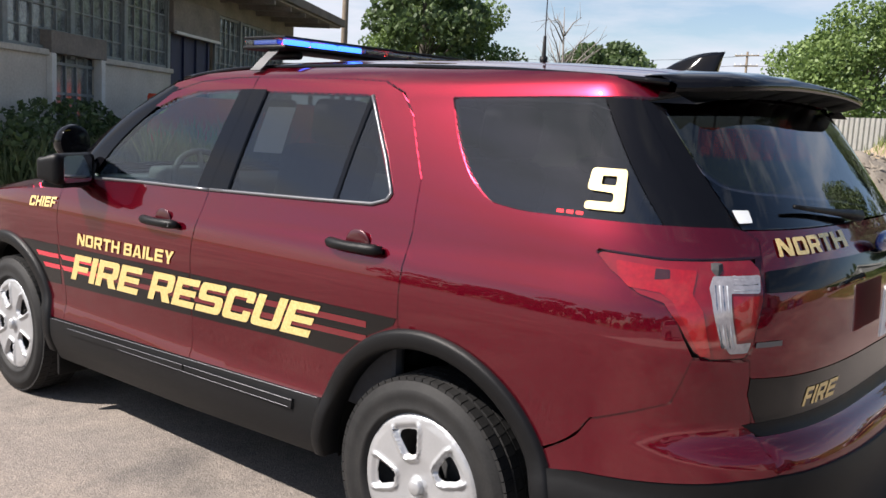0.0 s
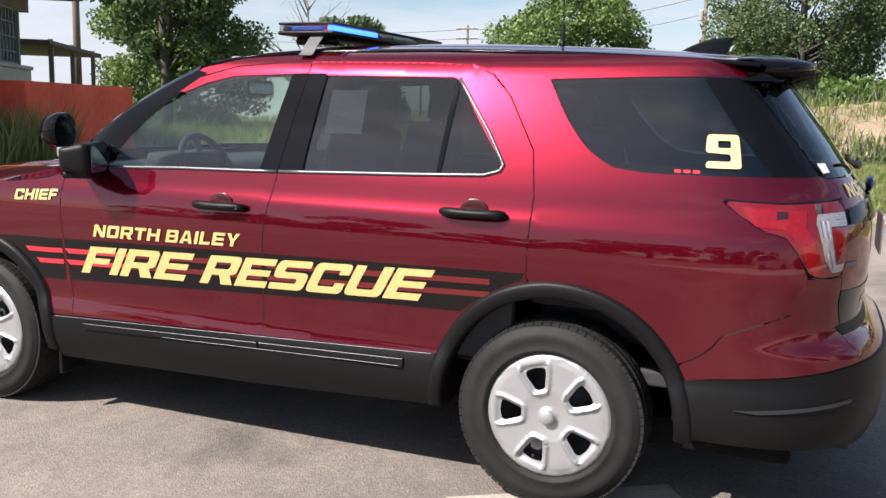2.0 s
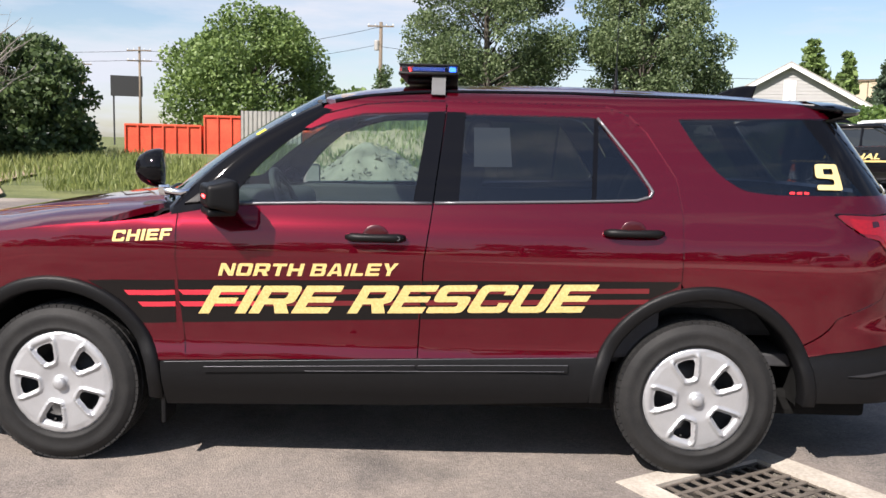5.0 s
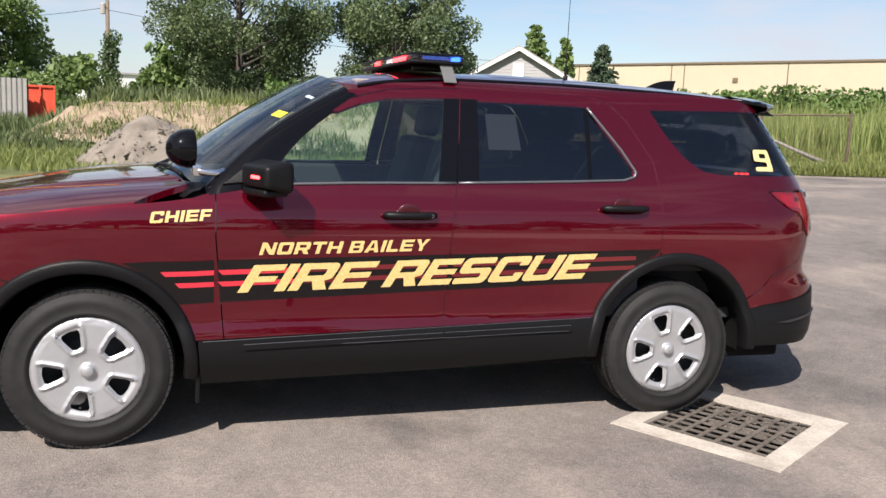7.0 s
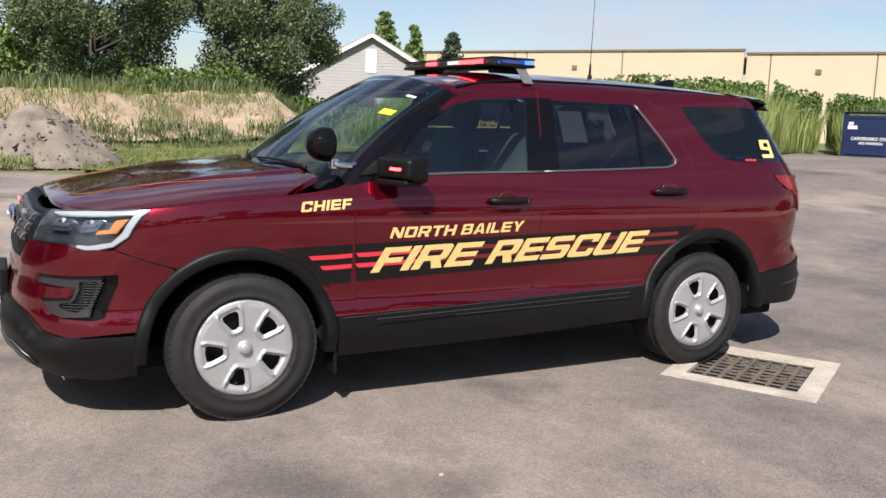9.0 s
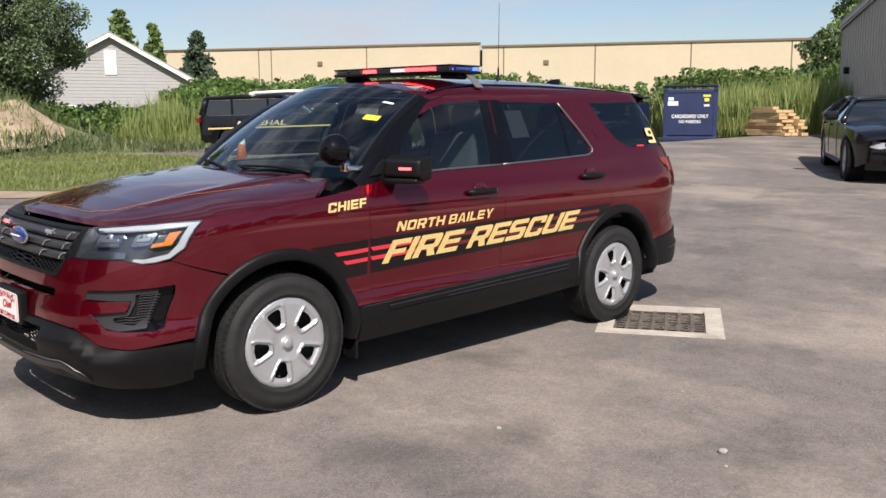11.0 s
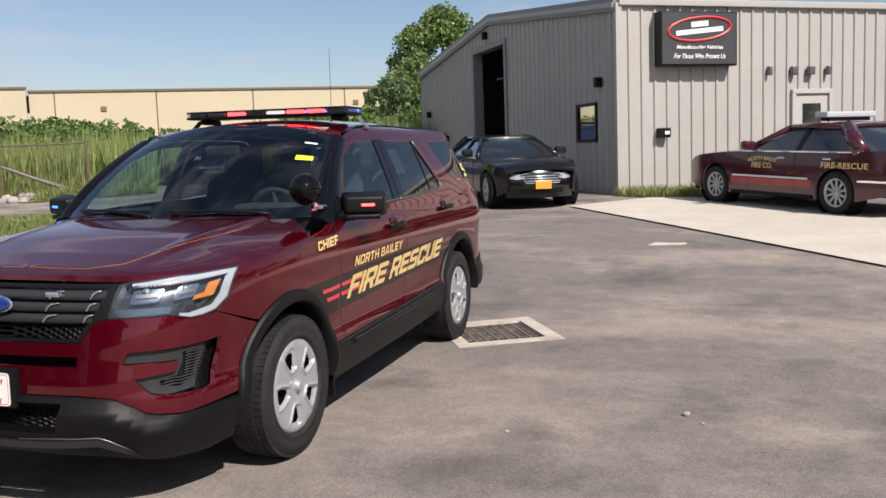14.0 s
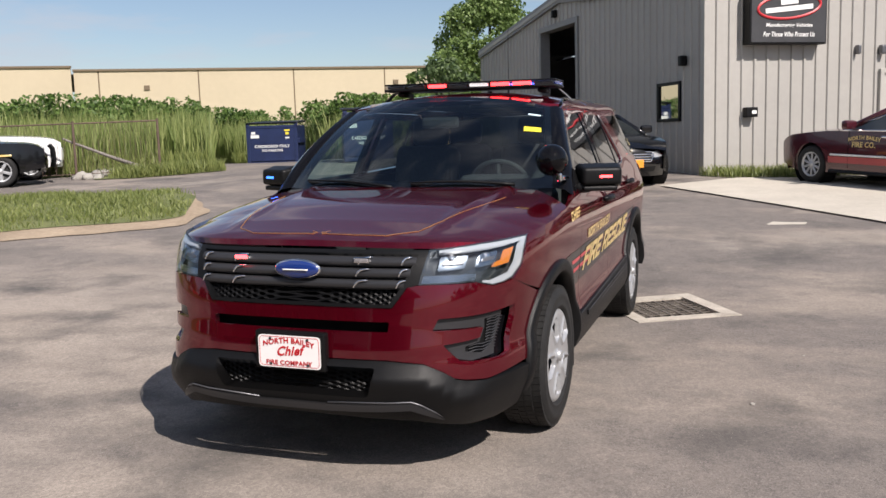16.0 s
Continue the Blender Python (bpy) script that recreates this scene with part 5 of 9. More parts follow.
def glyph(c):
    """The outline and holes of a wide, square-shouldered capital in a box of its own width and height 1; a third number rounds a corner."""
    w = {"I": 0.36, "F": 1.12, "T": 1.22, "L": 1.12, "E": 1.24, "A": 1.38, "Y": 1.34}.get(c, 1.32)
    X, Y, r, q = 0.36, 0.225, 0.20, 0.07
    m, h = w - X, 1 - Y
    k = w / 2
    shapes = {
        "E": ([(0, 0), (w, 0), (w, Y), (X, Y), (X, 0.395), (w - 0.05, 0.395), (w - 0.05, 0.605), (X, 0.605), (X, h), (w, h), (w, 1), (0, 1)], []),
        "F": ([(0, 0), (X, 0), (X, 0.36), (w - 0.08, 0.36), (w - 0.08, 0.575), (X, 0.575), (X, h), (w, h), (w, 1), (0, 1)], []),
        "I": ([(0, 0), (w, 0), (w, 1), (0, 1)], []),
        "L": ([(0, 0), (w, 0), (w, Y), (X, Y), (X, 1), (0, 1)], []),
        "T": ([(k - X / 2, 0), (k + X / 2, 0), (k + X / 2, h), (w, h), (w, 1), (0, 1), (0, h), (k - X / 2, h)], []),
        "H": ([(0, 0), (X, 0), (X, 0.39), (m, 0.39), (m, 0), (w, 0), (w, 1), (m, 1), (m, 0.61), (X, 0.61), (X, 1), (0, 1)], []),
        "N": ([(0, 0), (X * 0.9, 0), (X * 0.9, 0.62), (m - 0.06, 0), (w, 0), (w, 1), (w - X * 0.9, 1), (w - X * 0.9, 0.38), (X + 0.06, 1), (0, 1)], []),
        "U": ([(0, 0, r), (w, 0, r), (w, 1), (m, 1), (m, Y, q), (X, Y, q), (X, 1), (0, 1)], []),
        "C": ([(0, 0, r), (w, 0, r), (w, 0.36), (m, 0.36), (m, Y), (X, Y, q), (X, h, q), (m, h), (m, 0.64), (w, 0.64), (w, 1, r), (0, 1, r)], []),
        "O": ([(0, 0, r), (w, 0, r), (w, 1, r), (0, 1, r)], [[(X, Y, q), (m, Y, q), (m, h, q), (X, h, q)]]),
        "S": ([(0, 0, 0.1), (w, 0, r), (w, 0.605, r), (X, 0.605, q), (X, h, q), (w - 0.05, h), (w - 0.05, 1, 0.1), (0, 1, r), (0, 0.395, r), (m, 0.395, q), (m, Y, q), (0, Y)], []),
        "R": ([(0, 0), (X, 0), (X, 0.33), (k, 0.33), (m - 0.08, 0), (w + 0.02, 0), (w - 0.24, 0.34, 0.04), (w, 0.40, 0.10), (w, 1, r), (0, 1)], [[(X, 0.54), (m, 0.54, q), (m, h, q), (X, h)]]),
        "B": ([(0, 0), (w, 0, r), (w, 0.47, 0.10), (w - 0.07, 0.53, 0.03), (w - 0.03, 0.58, 0.06), (w - 0.03, 1, r), (0, 1)], [[(X, 0.20), (m, 0.20, q), (m, 0.42, q), (X, 0.42)], [(X, 0.60), (m - 0.03, 0.60, q), (m - 0.03, 0.80, q), (X, 0.80)]]),
        "A": ([(0, 0), (0.40, 0), (0.46, 0.18), (w - 0.46, 0.18), (w - 0.40, 0), (w, 0), (k + 0.24, 1), (k - 0.24, 1)], [[(k - 0.20, 0.37), (k + 0.20, 0.37), (k + 0.03, 0.80), (k - 0.03, 0.80)]]),
        "Y": ([(k - X / 2, 0), (k + X / 2, 0), (k + X / 2, 0.38), (w, 1), (w - 0.42, 1), (k, 0.56), (0.42, 1), (0, 1), (k - X / 2, 0.38)], []),
    }
    return w, *shapes[c]


def wide_word(name, text, place, start, end, height, material, slant=0.0, lift=0.004, label="", gap=0.13):
    """A word of wide capitals laid on a surface from the start to the end of its base line."""
    forms = [glyph(c) for c in text]
    span = sum(f[0] for f in forms) + gap * (len(text) - 1)
    vs, fs, x = [], [], 0.0
    for w, outline, holes in forms:
        v, f = fill(rounded(outline, 0.012, 3), [rounded(o, 0.012, 3) for o in holes], 0.25)
        base = len(vs)
        for a, b in v:
            t = (x + a) / span
            u, z = start[0] + (end[0] - start[0]) * t + slant * b, start[1] + (end[1] - start[1]) * t + height * b
            p = place(u, z)
            n = (place(u + 0.004, z) - place(u - 0.004, z)).cross(place(u, z + 0.004) - place(u, z - 0.004)).normalized()
            vs.append(p + n * lift)
        fs += [tuple(base + i for i in q) for q in f]
        x += w + gap
    return link(name, vs, fs, material, suv, False, label=label)


def decals():
    def top(x):
        return 0.853 + (2.214 - x) * 0.0215

    def low(x):
        return 0.657 + (2.287 - x) * 0.039
    kw = dict(depth=0.0, step=0.05, lift=0.0012, flip=True)
    fr = [(2.505, low(2.505)), (2.53, 0.70), (2.60, 0.765), (2.66, 0.806), (2.72, 0.838), (2.60, 0.844)]
    drape("door_band", fl([(2.332, top(2.332)), (2.332, low(2.332)), *fr]), left, BAND, suv, label="black band", **kw)
    drape("door_band", fl([(2.318, top(2.318)), (1.7, top(1.7)), (1.243, top(1.243)), (1.252, low(1.25)), (1.7, low(1.7)), (2.304, low(2.304))]), left, BAND, suv, **kw)
    drape("door_band", fl([(1.237, top(1.237)), (0.7, top(0.7)), (0.104, top(0.104)), (0.12, 0.872), (0.25, 0.81), (0.36, 0.725), (0.7, low(0.7)), (1.244, low(1.244))]), left, BAND, suv, **kw)
    for za, zb, x0 in ((0.789, 0.855, 2.56), (0.735, 0.806, 2.50)):
        s = (zb - za) / 2.3
        zz = lambda x: za + (2.5 - x) * s
        kw["lift"] = 0.0022
        for a, b, mt in ((x0, 2.332, STRIPE), (2.316, 1.95, STRIPE), (1.95, 1.245, STRIPE_DIM), (1.235, 0.24, STRIPE_DIM)):
            drape("band_stripe", fl([(a, zz(a) + 0.011), (b, zz(b) + 0.011), (b, zz(b) - 0.011), (a - 0.02, zz(a) - 0.011)]), left, mt, suv, label="red stripe", **kw)
    def lt(u, z):
        return left(-u, z)
    wide_word("door_lettering", "FIRE", lt, (-2.231, 0.699), (-1.653, 0.715), 0.129, GOLD, 0.075, label="gold FIRE lettering", gap=0.10)
    wide_word("door_lettering", "RESCUE", lt, (-1.568, 0.717), (-0.533, 0.749), 0.129, GOLD, 0.075, label="gold RESCUE lettering", gap=0.10)
    wide_word("door_lettering", "NORTH", lt, (-2.137, 0.875), (-1.768, 0.882), 0.056, GOLD, 0.016, label="gold NORTH lettering", gap=0.2)
    wide_word("door_lettering", "BAILEY", lt, (-1.732, 0.883), (-1.355, 0.894), 0.056, GOLD, 0.016, label="gold BAILEY lettering", gap=0.2)
    wide_word("fender_lettering", "CHIEF", lambda u, z: left(ux(-u, z), z), (-2.605, 1.014), (-2.350, 1.028), 0.049, GOLD, 0.010, label="gold CHIEF lettering", gap=0.2)
    nine = lambda loop, r: rounded([(0.421 + 0.140 * a + 0.020 * b, 1.296 + 0.113 * b) for a, b in loop], r, 3)
    drape("window_number", nine([(0, 0.46), (0, 1), (1, 1), (1, 0), (0.04, 0), (0.04, 0.20), (0.68, 0.20), (0.68, 0.42)], 0.014), lt, CREAM, suv, holes=[nine([(0.30, 0.60), (0.30, 0.82), (0.70, 0.82), (0.70, 0.60)], 0.006)], depth=0.0, step=0.03, lift=0.003, label="pale gold number 9")
    wide_word("tailgate_lettering", "NORTH", lt, (1.175, 1.203), (1.640, 1.210), 0.044, GOLD, 0.008, label="gold NORTH lettering", gap=0.2)
    wide_word("tailgate_lettering", "FIRE", lt, (1.365, 0.800), (1.585, 0.800), 0.055, GOLD, 0.016, label="gold FIRE lettering", gap=0.2)
    # words on the plates
    def fp(u, z):
        return Vector((3.903, u - 0.005, 0.568 + z * 0.95))
    for text, a, b, h, ar in (("NORTH BAILEY", (-0.125, 0.020), (0.125, 0.020), 0.026, 0.020), ("Chief", (-0.062, -0.022), (0.068, -0.012), 0.046, 0.0), ("FIRE COMPANY", (-0.112, -0.062), (0.112, -0.062), 0.022, 0.0)):
        lettering("plate_lettering", text, fp, a, b, h, PLATE_RED, front_plate, 0.012 if text == "Chief" else 0, 0.0022, "red lettering", 0.03, slices=0, arch=ar)
    rp = [o for o in suv.children if o.name.startswith("rear_plate")][0]

    def bp(u, z):
        return Vector((-1.118, -u, 1.03 + z))
    for text, a, b, h, ar in (("NORTH BAILEY", (-0.125, 0.020), (0.125, 0.020), 0.026, 0.020), ("Chief", (-0.062, -0.022), (0.068, -0.012), 0.046, 0.0), ("FIRE COMPANY", (-0.112, -0.062), (0.112, -0.062), 0.022, 0.0)):
        lettering("plate_lettering", text, bp, a, b, h, PLATE_RED, rp, 0.012 if text == "Chief" else 0, 0.0015, "red lettering", 0.012, slices=0, arch=ar)


STRIPE_DIM = make("dark_red_stripe", (0.13, 0.008, 0.012), 0.25, 0, 0.6)
decals()


# ---- ground ----
def soft(v, k):
    return math.log1p(math.exp(max(min(v * k, 60), -60))) / k


def lot_z(x, y):
    """The lot falls gently towards the drain and rises to the back."""
    return 0.85 * math.tanh(soft(-x - 0.6, 1.5) / 17) + 0.084 * math.tanh((0.93 - y) / 8) + 0.21 * ease((-1.2 - y) / 8.0) - 0.25 * ease((-20.0 - x) / 4.5) * ease((-12.5 - y) / 3.0) - 0.20 * ease((-7.5 - y) / 3.5) * ease((-5.0 - x) / 4.0)


def ground_z(x, y):
    """The lot's level, and the bank behind it."""
    bank = 1.55 * ease((-21.5 - y) / 5.5) * ease((8.5 - x) / 4.0) * ease((x + 9.5) / 5)
    bank += 0.5 * ease((-30 - y) / 20) * ease((x - 2) / 8)
    return lot_z(x, y) + bank * (1 + 0.12 * noise.noise(Vector((x * 0.4, y * 0.4, 3))))


def asphalt():
    """Grey asphalt: stone grain, dusty tan patches, darker stains and pale specks."""
    m = make("worn_asphalt", (0.15, 0.145, 0.135), 0.9, bump=0.6, bump_scale=110)
    n, l = m.node_tree.nodes, m.node_tree.links
    b = n["Principled BSDF"]
    co = n.new("ShaderNodeTexCoord")

    def nz(scale, detail, rough=0.55, vec=None):
        t = n.new("ShaderNodeTexNoise")
        t.inputs["Scale"].default_value, t.inputs["Detail"].default_value, t.inputs["Roughness"].default_value = scale, detail, rough
        l.new(vec or co.outputs["Object"], t.inputs["Vector"])
        return t.outputs["Fac"]

    def band(f, a, c):
        r = n.new("ShaderNodeMapRange")
        r.inputs[1].default_value, r.inputs[2].default_value = a, c
        l.new(f, r.inputs[0])
        return r.outputs[0]

    def mix(f, a, c):
        x = n.new("ShaderNodeMix")
        x.data_type = "RGBA"
        l.new(f, x.inputs["Factor"])
        for s, v in (("A", a), ("B", c)):
            if isinstance(v, tuple):
                x.inputs[s].default_value = (*v, 1)
            else:
                l.new(v, x.inputs[s])
        return x.outputs["Result"]
    mp = n.new("ShaderNodeMapping")
    mp.inputs["Rotation"].default_value, mp.inputs["Scale"].default_value = (0, 0, radians(35)), (1.0, 0.6, 1.0)
    l.new(co.outputs["Object"], mp.inputs["Vector"])
    grain = mix(band(nz(120, 3, 0.7), 0.38, 0.62), (0.092, 0.081, 0.074), (0.218, 0.190, 0.171))
    mottle = mix(band(nz(5.5, 5, 0.65), 0.40, 0.72), grain, mix(band(nz(140, 2), 0.35, 0.65), (0.150, 0.130, 0.116), (0.250, 0.216, 0.190)))
    dust = mix(band(nz(0.5, 8, 0.68, mp.outputs["Vector"]), 0.47, 0.64), mottle, mix(band(nz(130, 2), 0.3, 0.7), (0.235, 0.198, 0.166), (0.36, 0.305, 0.255)))
    # a broad sandy patch washed out before the parked vehicle
    far = n.new("ShaderNodeVectorMath")
    far.operation = "DISTANCE"
    far.inputs[1].default_value = (4.2, -4.0, 0.0)
    l.new(co.outputs["Object"], far.inputs[0])
    patch = n.new("ShaderNodeMath")
    patch.operation = "MULTIPLY"
    l.new(band(far.outputs["Value"], 7.0, 3.0), patch.inputs[0])
    l.new(band(nz(1.3, 6, 0.6, mp.outputs["Vector"]), 0.34, 0.62), patch.inputs[1])
    dust = mix(patch.outputs[0], dust, mix(band(nz(130, 2), 0.3, 0.7), (0.25, 0.212, 0.180), (0.40, 0.345, 0.295)))
    pale = mix(band(nz(0.23, 6, 0.6), 0.60, 0.72), dust, (0.34, 0.30, 0.255))
    stain = mix(band(nz(0.8, 7, 0.66), 0.50, 0.72), pale, (0.080, 0.073, 0.068))
    speck = n.new("ShaderNodeTexVoronoi")
    speck.inputs["Scale"].default_value = 30
    l.new(co.outputs["Object"], speck.inputs["Vector"])
    dots = mix(band(speck.outputs["Distance"], 0.09, 0.05), stain, (0.36, 0.33, 0.29))
    pebble = n.new("ShaderNodeTexVoronoi")
    pebble.inputs["Scale"].default_value = 70
    l.new(co.outputs["Object"], pebble.inputs["Vector"])
    sep, shade, mul = n.new("ShaderNodeSeparateColor"), n.new("ShaderNodeMapRange"), n.new("ShaderNodeMix")
    l.new(pebble.outputs["Color"], sep.inputs[0])
    shade.inputs[3].default_value, shade.inputs[4].default_value = 0.84, 1.12
    l.new(sep.outputs[0], shade.inputs[0])
    mul.data_type, mul.blend_type = "RGBA", "MULTIPLY"
    mul.inputs["Factor"].default_value = 1.0
    l.new(dots, mul.inputs["A"])
    l.new(shade.outputs[0], mul.inputs["B"])
    l.new(mul.outputs["Result"], b.inputs["Base Color"])
    return m


ASPHALT = asphalt()
GRASS_SOIL = make("grassy_soil", (0.085, 0.12, 0.03), 0.95, vary=0.4, scale=0.8, bump=0.6, bump_scale=30, second=(0.19, 0.20, 0.075), fine=14)
DIRT = make("sandy_dirt", (0.27, 0.20, 0.135), 0.95, vary=0.3, scale=0.9, bump=1.0, bump_scale=7, second=(0.43, 0.335, 0.235), fine=18)
GRAVEL = make("grey_gravel", (0.165, 0.14, 0.115), 0.95, vary=0.35, scale=3.0, bump=1.0, bump_scale=26, second=(0.28, 0.245, 0.20), fine=60)
CONCRETE = make("pale_concrete", (0.47, 0.43, 0.365), 0.85, vary=0.12, scale=1.5, bump=0.2, bump_scale=90)


def far_ground():
    """One sheet to the horizon, finer near the lot."""
    c = sorted({*[-3000, -1500, -800, -400, -250, -160, -120, -100], *[v * 1.5 for v in range(-60, 28)], *[50, 60, 80, 100, 120, 160, 250, 400, 800, 1500, 3000]})
    n = len(c)
    vs = [(x, y, ground_z(x, y) - 0.06 - 0.7 * ease(2.5 - math.hypot(x, y - 1.2) / 1.5)) for y in c for x in c]    # deeper round the drain pit
    fs = [(j * n + i, j * n + i + 1, (j + 1) * n + i + 1, (j + 1) * n + i) for j in range(n - 1) for i in range(n - 1)]
    return tagged(link("ground", vs, fs, GRASS_SOIL), "rough grassy ground reaching to the horizon", "ground", kind="structure")


def laid(name, outline, material, label, lift=0.0, step=1.0, height=None, depth=0.0, kind="structure", category=""):
    """A flat piece of ground cut to an outline and laid on the slope."""
    ob = drape(name, outline, lambda x, y: Vector((x, y, (height or ground_z)(x, y))), material, None, (), step, depth, lift)
    return tagged(ob, label, category or name.replace("_", " "), kind=kind)


def ragged(loop, by, step=0.3):
    """An outline whose edge wanders."""
    out = []
    for p, q in zip(loop, loop[1:] + loop[:1]):
        k = max(1, int(math.dist(p, q) / step))
        out += [(p[0] + (q[0] - p[0]) * i / k, p[1] + (q[1] - p[1]) * i / k) for i in range(k)]
    return [(x + by * noise.noise(Vector((x * 1.3, y * 1.3, 3))) + by * 0.5 * noise.noise(Vector((x * 4, y * 4, 5))), y + by * noise.noise(Vector((x * 1.3, y * 1.3, 9))) + by * 0.5 * noise.noise(Vector((x * 4, y * 4, 7)))) for x, y in out]


far_ground()
# the lot, with a round-trip opening left for the drain
GRATE = [(0.36, 1.05), (-0.10, 1.80), (-0.87, 1.335), (-0.41, 0.585)]
LOT = [(-30, -2), (-22.5, -6.3), (-21.7, -9.3), (-22.2, -11.8), (-28.0, -16.4), (-26.5, -19.5), (-16.2, -13.9), (-12.6, -19.6), (-8.0, -26), (-4.6, -21), (-6.4, -13.9), (-8.8, -12.9), (-8.9, -10.4), (-6.5, -7.7), (-3.6, -6.15), (-1.7, -7.8), (1.0, -10.9), (3.2, -12.2), (13, -11.2), (17, -8), (32, 8), (32, 42), (-30, 42)]


def lot():
    v, f = fill(rounded(LOT, 1.0, 4), [GRATE], 0.9)
    pos = [Vector((x, y, lot_z(x, y))) for x, y in v]
    f = [t if (pos[t[1]] - pos[t[0]]).cross(pos[t[2]] - pos[t[0]]).z > 0 else t[::-1] for t in f]
    tagged(link("parking_lot", pos, f, ASPHALT), "grey worn asphalt lot with dusty patches", "asphalt", kind="structure")


lot()
laid("dirt_edge", ragged(rounded([(1.6, -11.6), (1.05, -10.5), (-1.7, -7.35), (-3.4, -5.85), (-5.0, -6.35), (-7.0, -8.2), (-7.2, -8.7), (-4.6, -7.2), (-3.6, -7.3), (-2.1, -8.8), (0.2, -12.2)], 0.4), 0.16), DIRT, "sandy strip between asphalt and grass", 0.012, 0.5, category="dirt")
laid("dirt_road", rounded([(9.5, -11.6), (14.5, -10.8), (17.5, -15), (20, -26), (30, -48), (24, -50), (15.5, -28), (12.5, -17)], 1.5), DIRT, "pale dirt track between grass verges", 0.01, 1.2, category="dirt road")
laid("concrete_slab", rounded([(11.0, -9.8), (14.0, -8.6), (15.6, -13.2), (12.6, -14.6)], 0.3), CONCRETE, "broken pale concrete slab", 0.02, 0.8, category="slab")
laid("sand_bank", rounded([(7.6, -24.0), (5.0, -23.0), (0.5, -22.6), (-3.6, -22.5), (-5.6, -23.3), (-5.4, -27.2), (-3, -28.6), (2.5, -28.2), (6.4, -27.2)], 1.0), DIRT, "bare sandy bank behind the lot", 0.05, 0.20, height=lambda x, y: ground_z(x, y) + 0.24 * max(0, noise.noise(Vector((x * 1.1, y * 1.1, 4))) + 0.5 * noise.noise(Vector((x * 3.3, y * 3.3, 1)))), kind="stuff", category="sand bank")
laid("concrete_driveway", rounded([(-10.0, 0.17), (-5.05, 3.72), (1.2, 8.2), (-3.0, 13.2), (-8.2, 8.2), (-11.6, 2.75), (-11.65, 1.55)], 0.05), CONCRETE, "pale concrete driveway slab", 0.025, 0.35, category="driveway")

# ---- storm drain beside the rear wheel ----
WORN = make("worn_stained_concrete", (0.40, 0.355, 0.295), 0.9, vary=0.3, scale=5, bump=0.5, bump_scale=45, second=(0.54, 0.49, 0.42), fine=60)
IRON = make("rusty_cast_iron", (0.10, 0.083, 0.068), 0.8, 0.1, vary=0.35, scale=9, bump=0.3, bump_scale=120, second=(0.17, 0.145, 0.12))


def drain():
    ob = thing("storm_drain", Matrix(), "cast-iron storm drain grate in a pale concrete frame", "drain")
    a, b, c, e = [Vector((*p, 0)) for p in GRATE]
    P = lambda s, t: (a.lerp(b, t)).lerp(e.lerp(c, t), s)
    z = lambda p, o=0.0: Vector((p.x, p.y, lot_z(p.x, p.y) + o))
    s0, s1, t0, t1 = 0.135, 0.86, 0.13, 0.86
    pts = [z(P(s, t), 0.006) for s, t in ((0, 0), (1, 0), (1, 1), (0, 1), (s0, t0), (s1, t0), (s1, t1), (s0, t1))]
    low = [p - Vector((0, 0, 0.15)) for p in pts]
    vs = pts + low
    fs = [(0, 1, 5, 4), (1, 2, 6, 5), (2, 3, 7, 6), (3, 0, 4, 7)]
    fs += [(i + 8, (i + 1) % 4 + 8, (i + 1) % 4, i) for i in range(4)]
    fs += [(i + 4, (i + 1) % 4 + 4, (i + 1) % 4 + 12, i + 12) for i in range(4)]
    link("drain_frame", vs, fs, WORN, ob, False, label="pale worn concrete frame")
    link("drain_pit", [p - Vector((0, 0, 0.45)) for p in pts[4:]] + [p - Vector((0, 0, 0.02)) for p in pts[4:]], [(0, 1, 2, 3)] + [(i, (i + 1) % 4, (i + 1) % 4 + 4, i + 4) for i in range(4)], LINER, ob, False)
    nu, nv = 9, 7
    def bar(p, q, wide, drop):
        d = (q - p).normalized()
        side = Vector((-d.y, d.x, 0)) * wide / 2
        vs = [c + o - Vector((0, 0, h)) for h in (drop, drop + 0.007) for c, o in ((p, -side), (q, -side), (q, side), (p, side))]
        link("grate_bar", vs, [(0, 1, 2, 3), (0, 4, 5, 1), (1, 5, 6, 2), (2, 6, 7, 3), (3, 7, 4, 0)], IRON, ob, False)
    for i in range(nu + 1):
        s = s0 + (s1 - s0) * i / nu
        bar(z(P(s, t0)), z(P(s, t1)), 0.020, 0.012)
    for j in range(nv + 1):
        t = t0 + (t1 - t0) * j / nv
        bar(z(P(s0, t)), z(P(s1, t)), 0.024, 0.010)


drain()

# ---- metal building with its sign ----
CORNER, DG, DE = Vector((-12.45, 0.86, 0)), Vector((-0.8254, -0.5646, 0)), Vector((-0.5646, 0.8254, 0))
BASE, EAVE, RIDGE, GW, FL = 0.40, 4.55, 5.42, 15.5, 18.0
SIDING = make("grey_metal_siding", (0.37, 0.355, 0.33), 0.5, 0.1, 0, 0.06, 0.8)
TRIM = make("dark_grey_trim", (0.20, 0.20, 0.20), 0.5, 0.1, vary=0.08)
DOOR_PAINT = make("grey_door_paint", (0.40, 0.385, 0.355), 0.5, vary=0.05, scale=3)
SIGN_DARK = make("charcoal_sign_face", (0.045, 0.045, 0.048), 0.4, vary=0.15, scale=3)
# near-black colour stands in for the shade inside the buildings
INNER_SHADE = make("painted_interior_shade", (0.02, 0.02, 0.022), 0.9, vary=0.3, scale=2)
SIGN_RED = make("red_sign_ring", (0.55, 0.03, 0.04), 0.4)
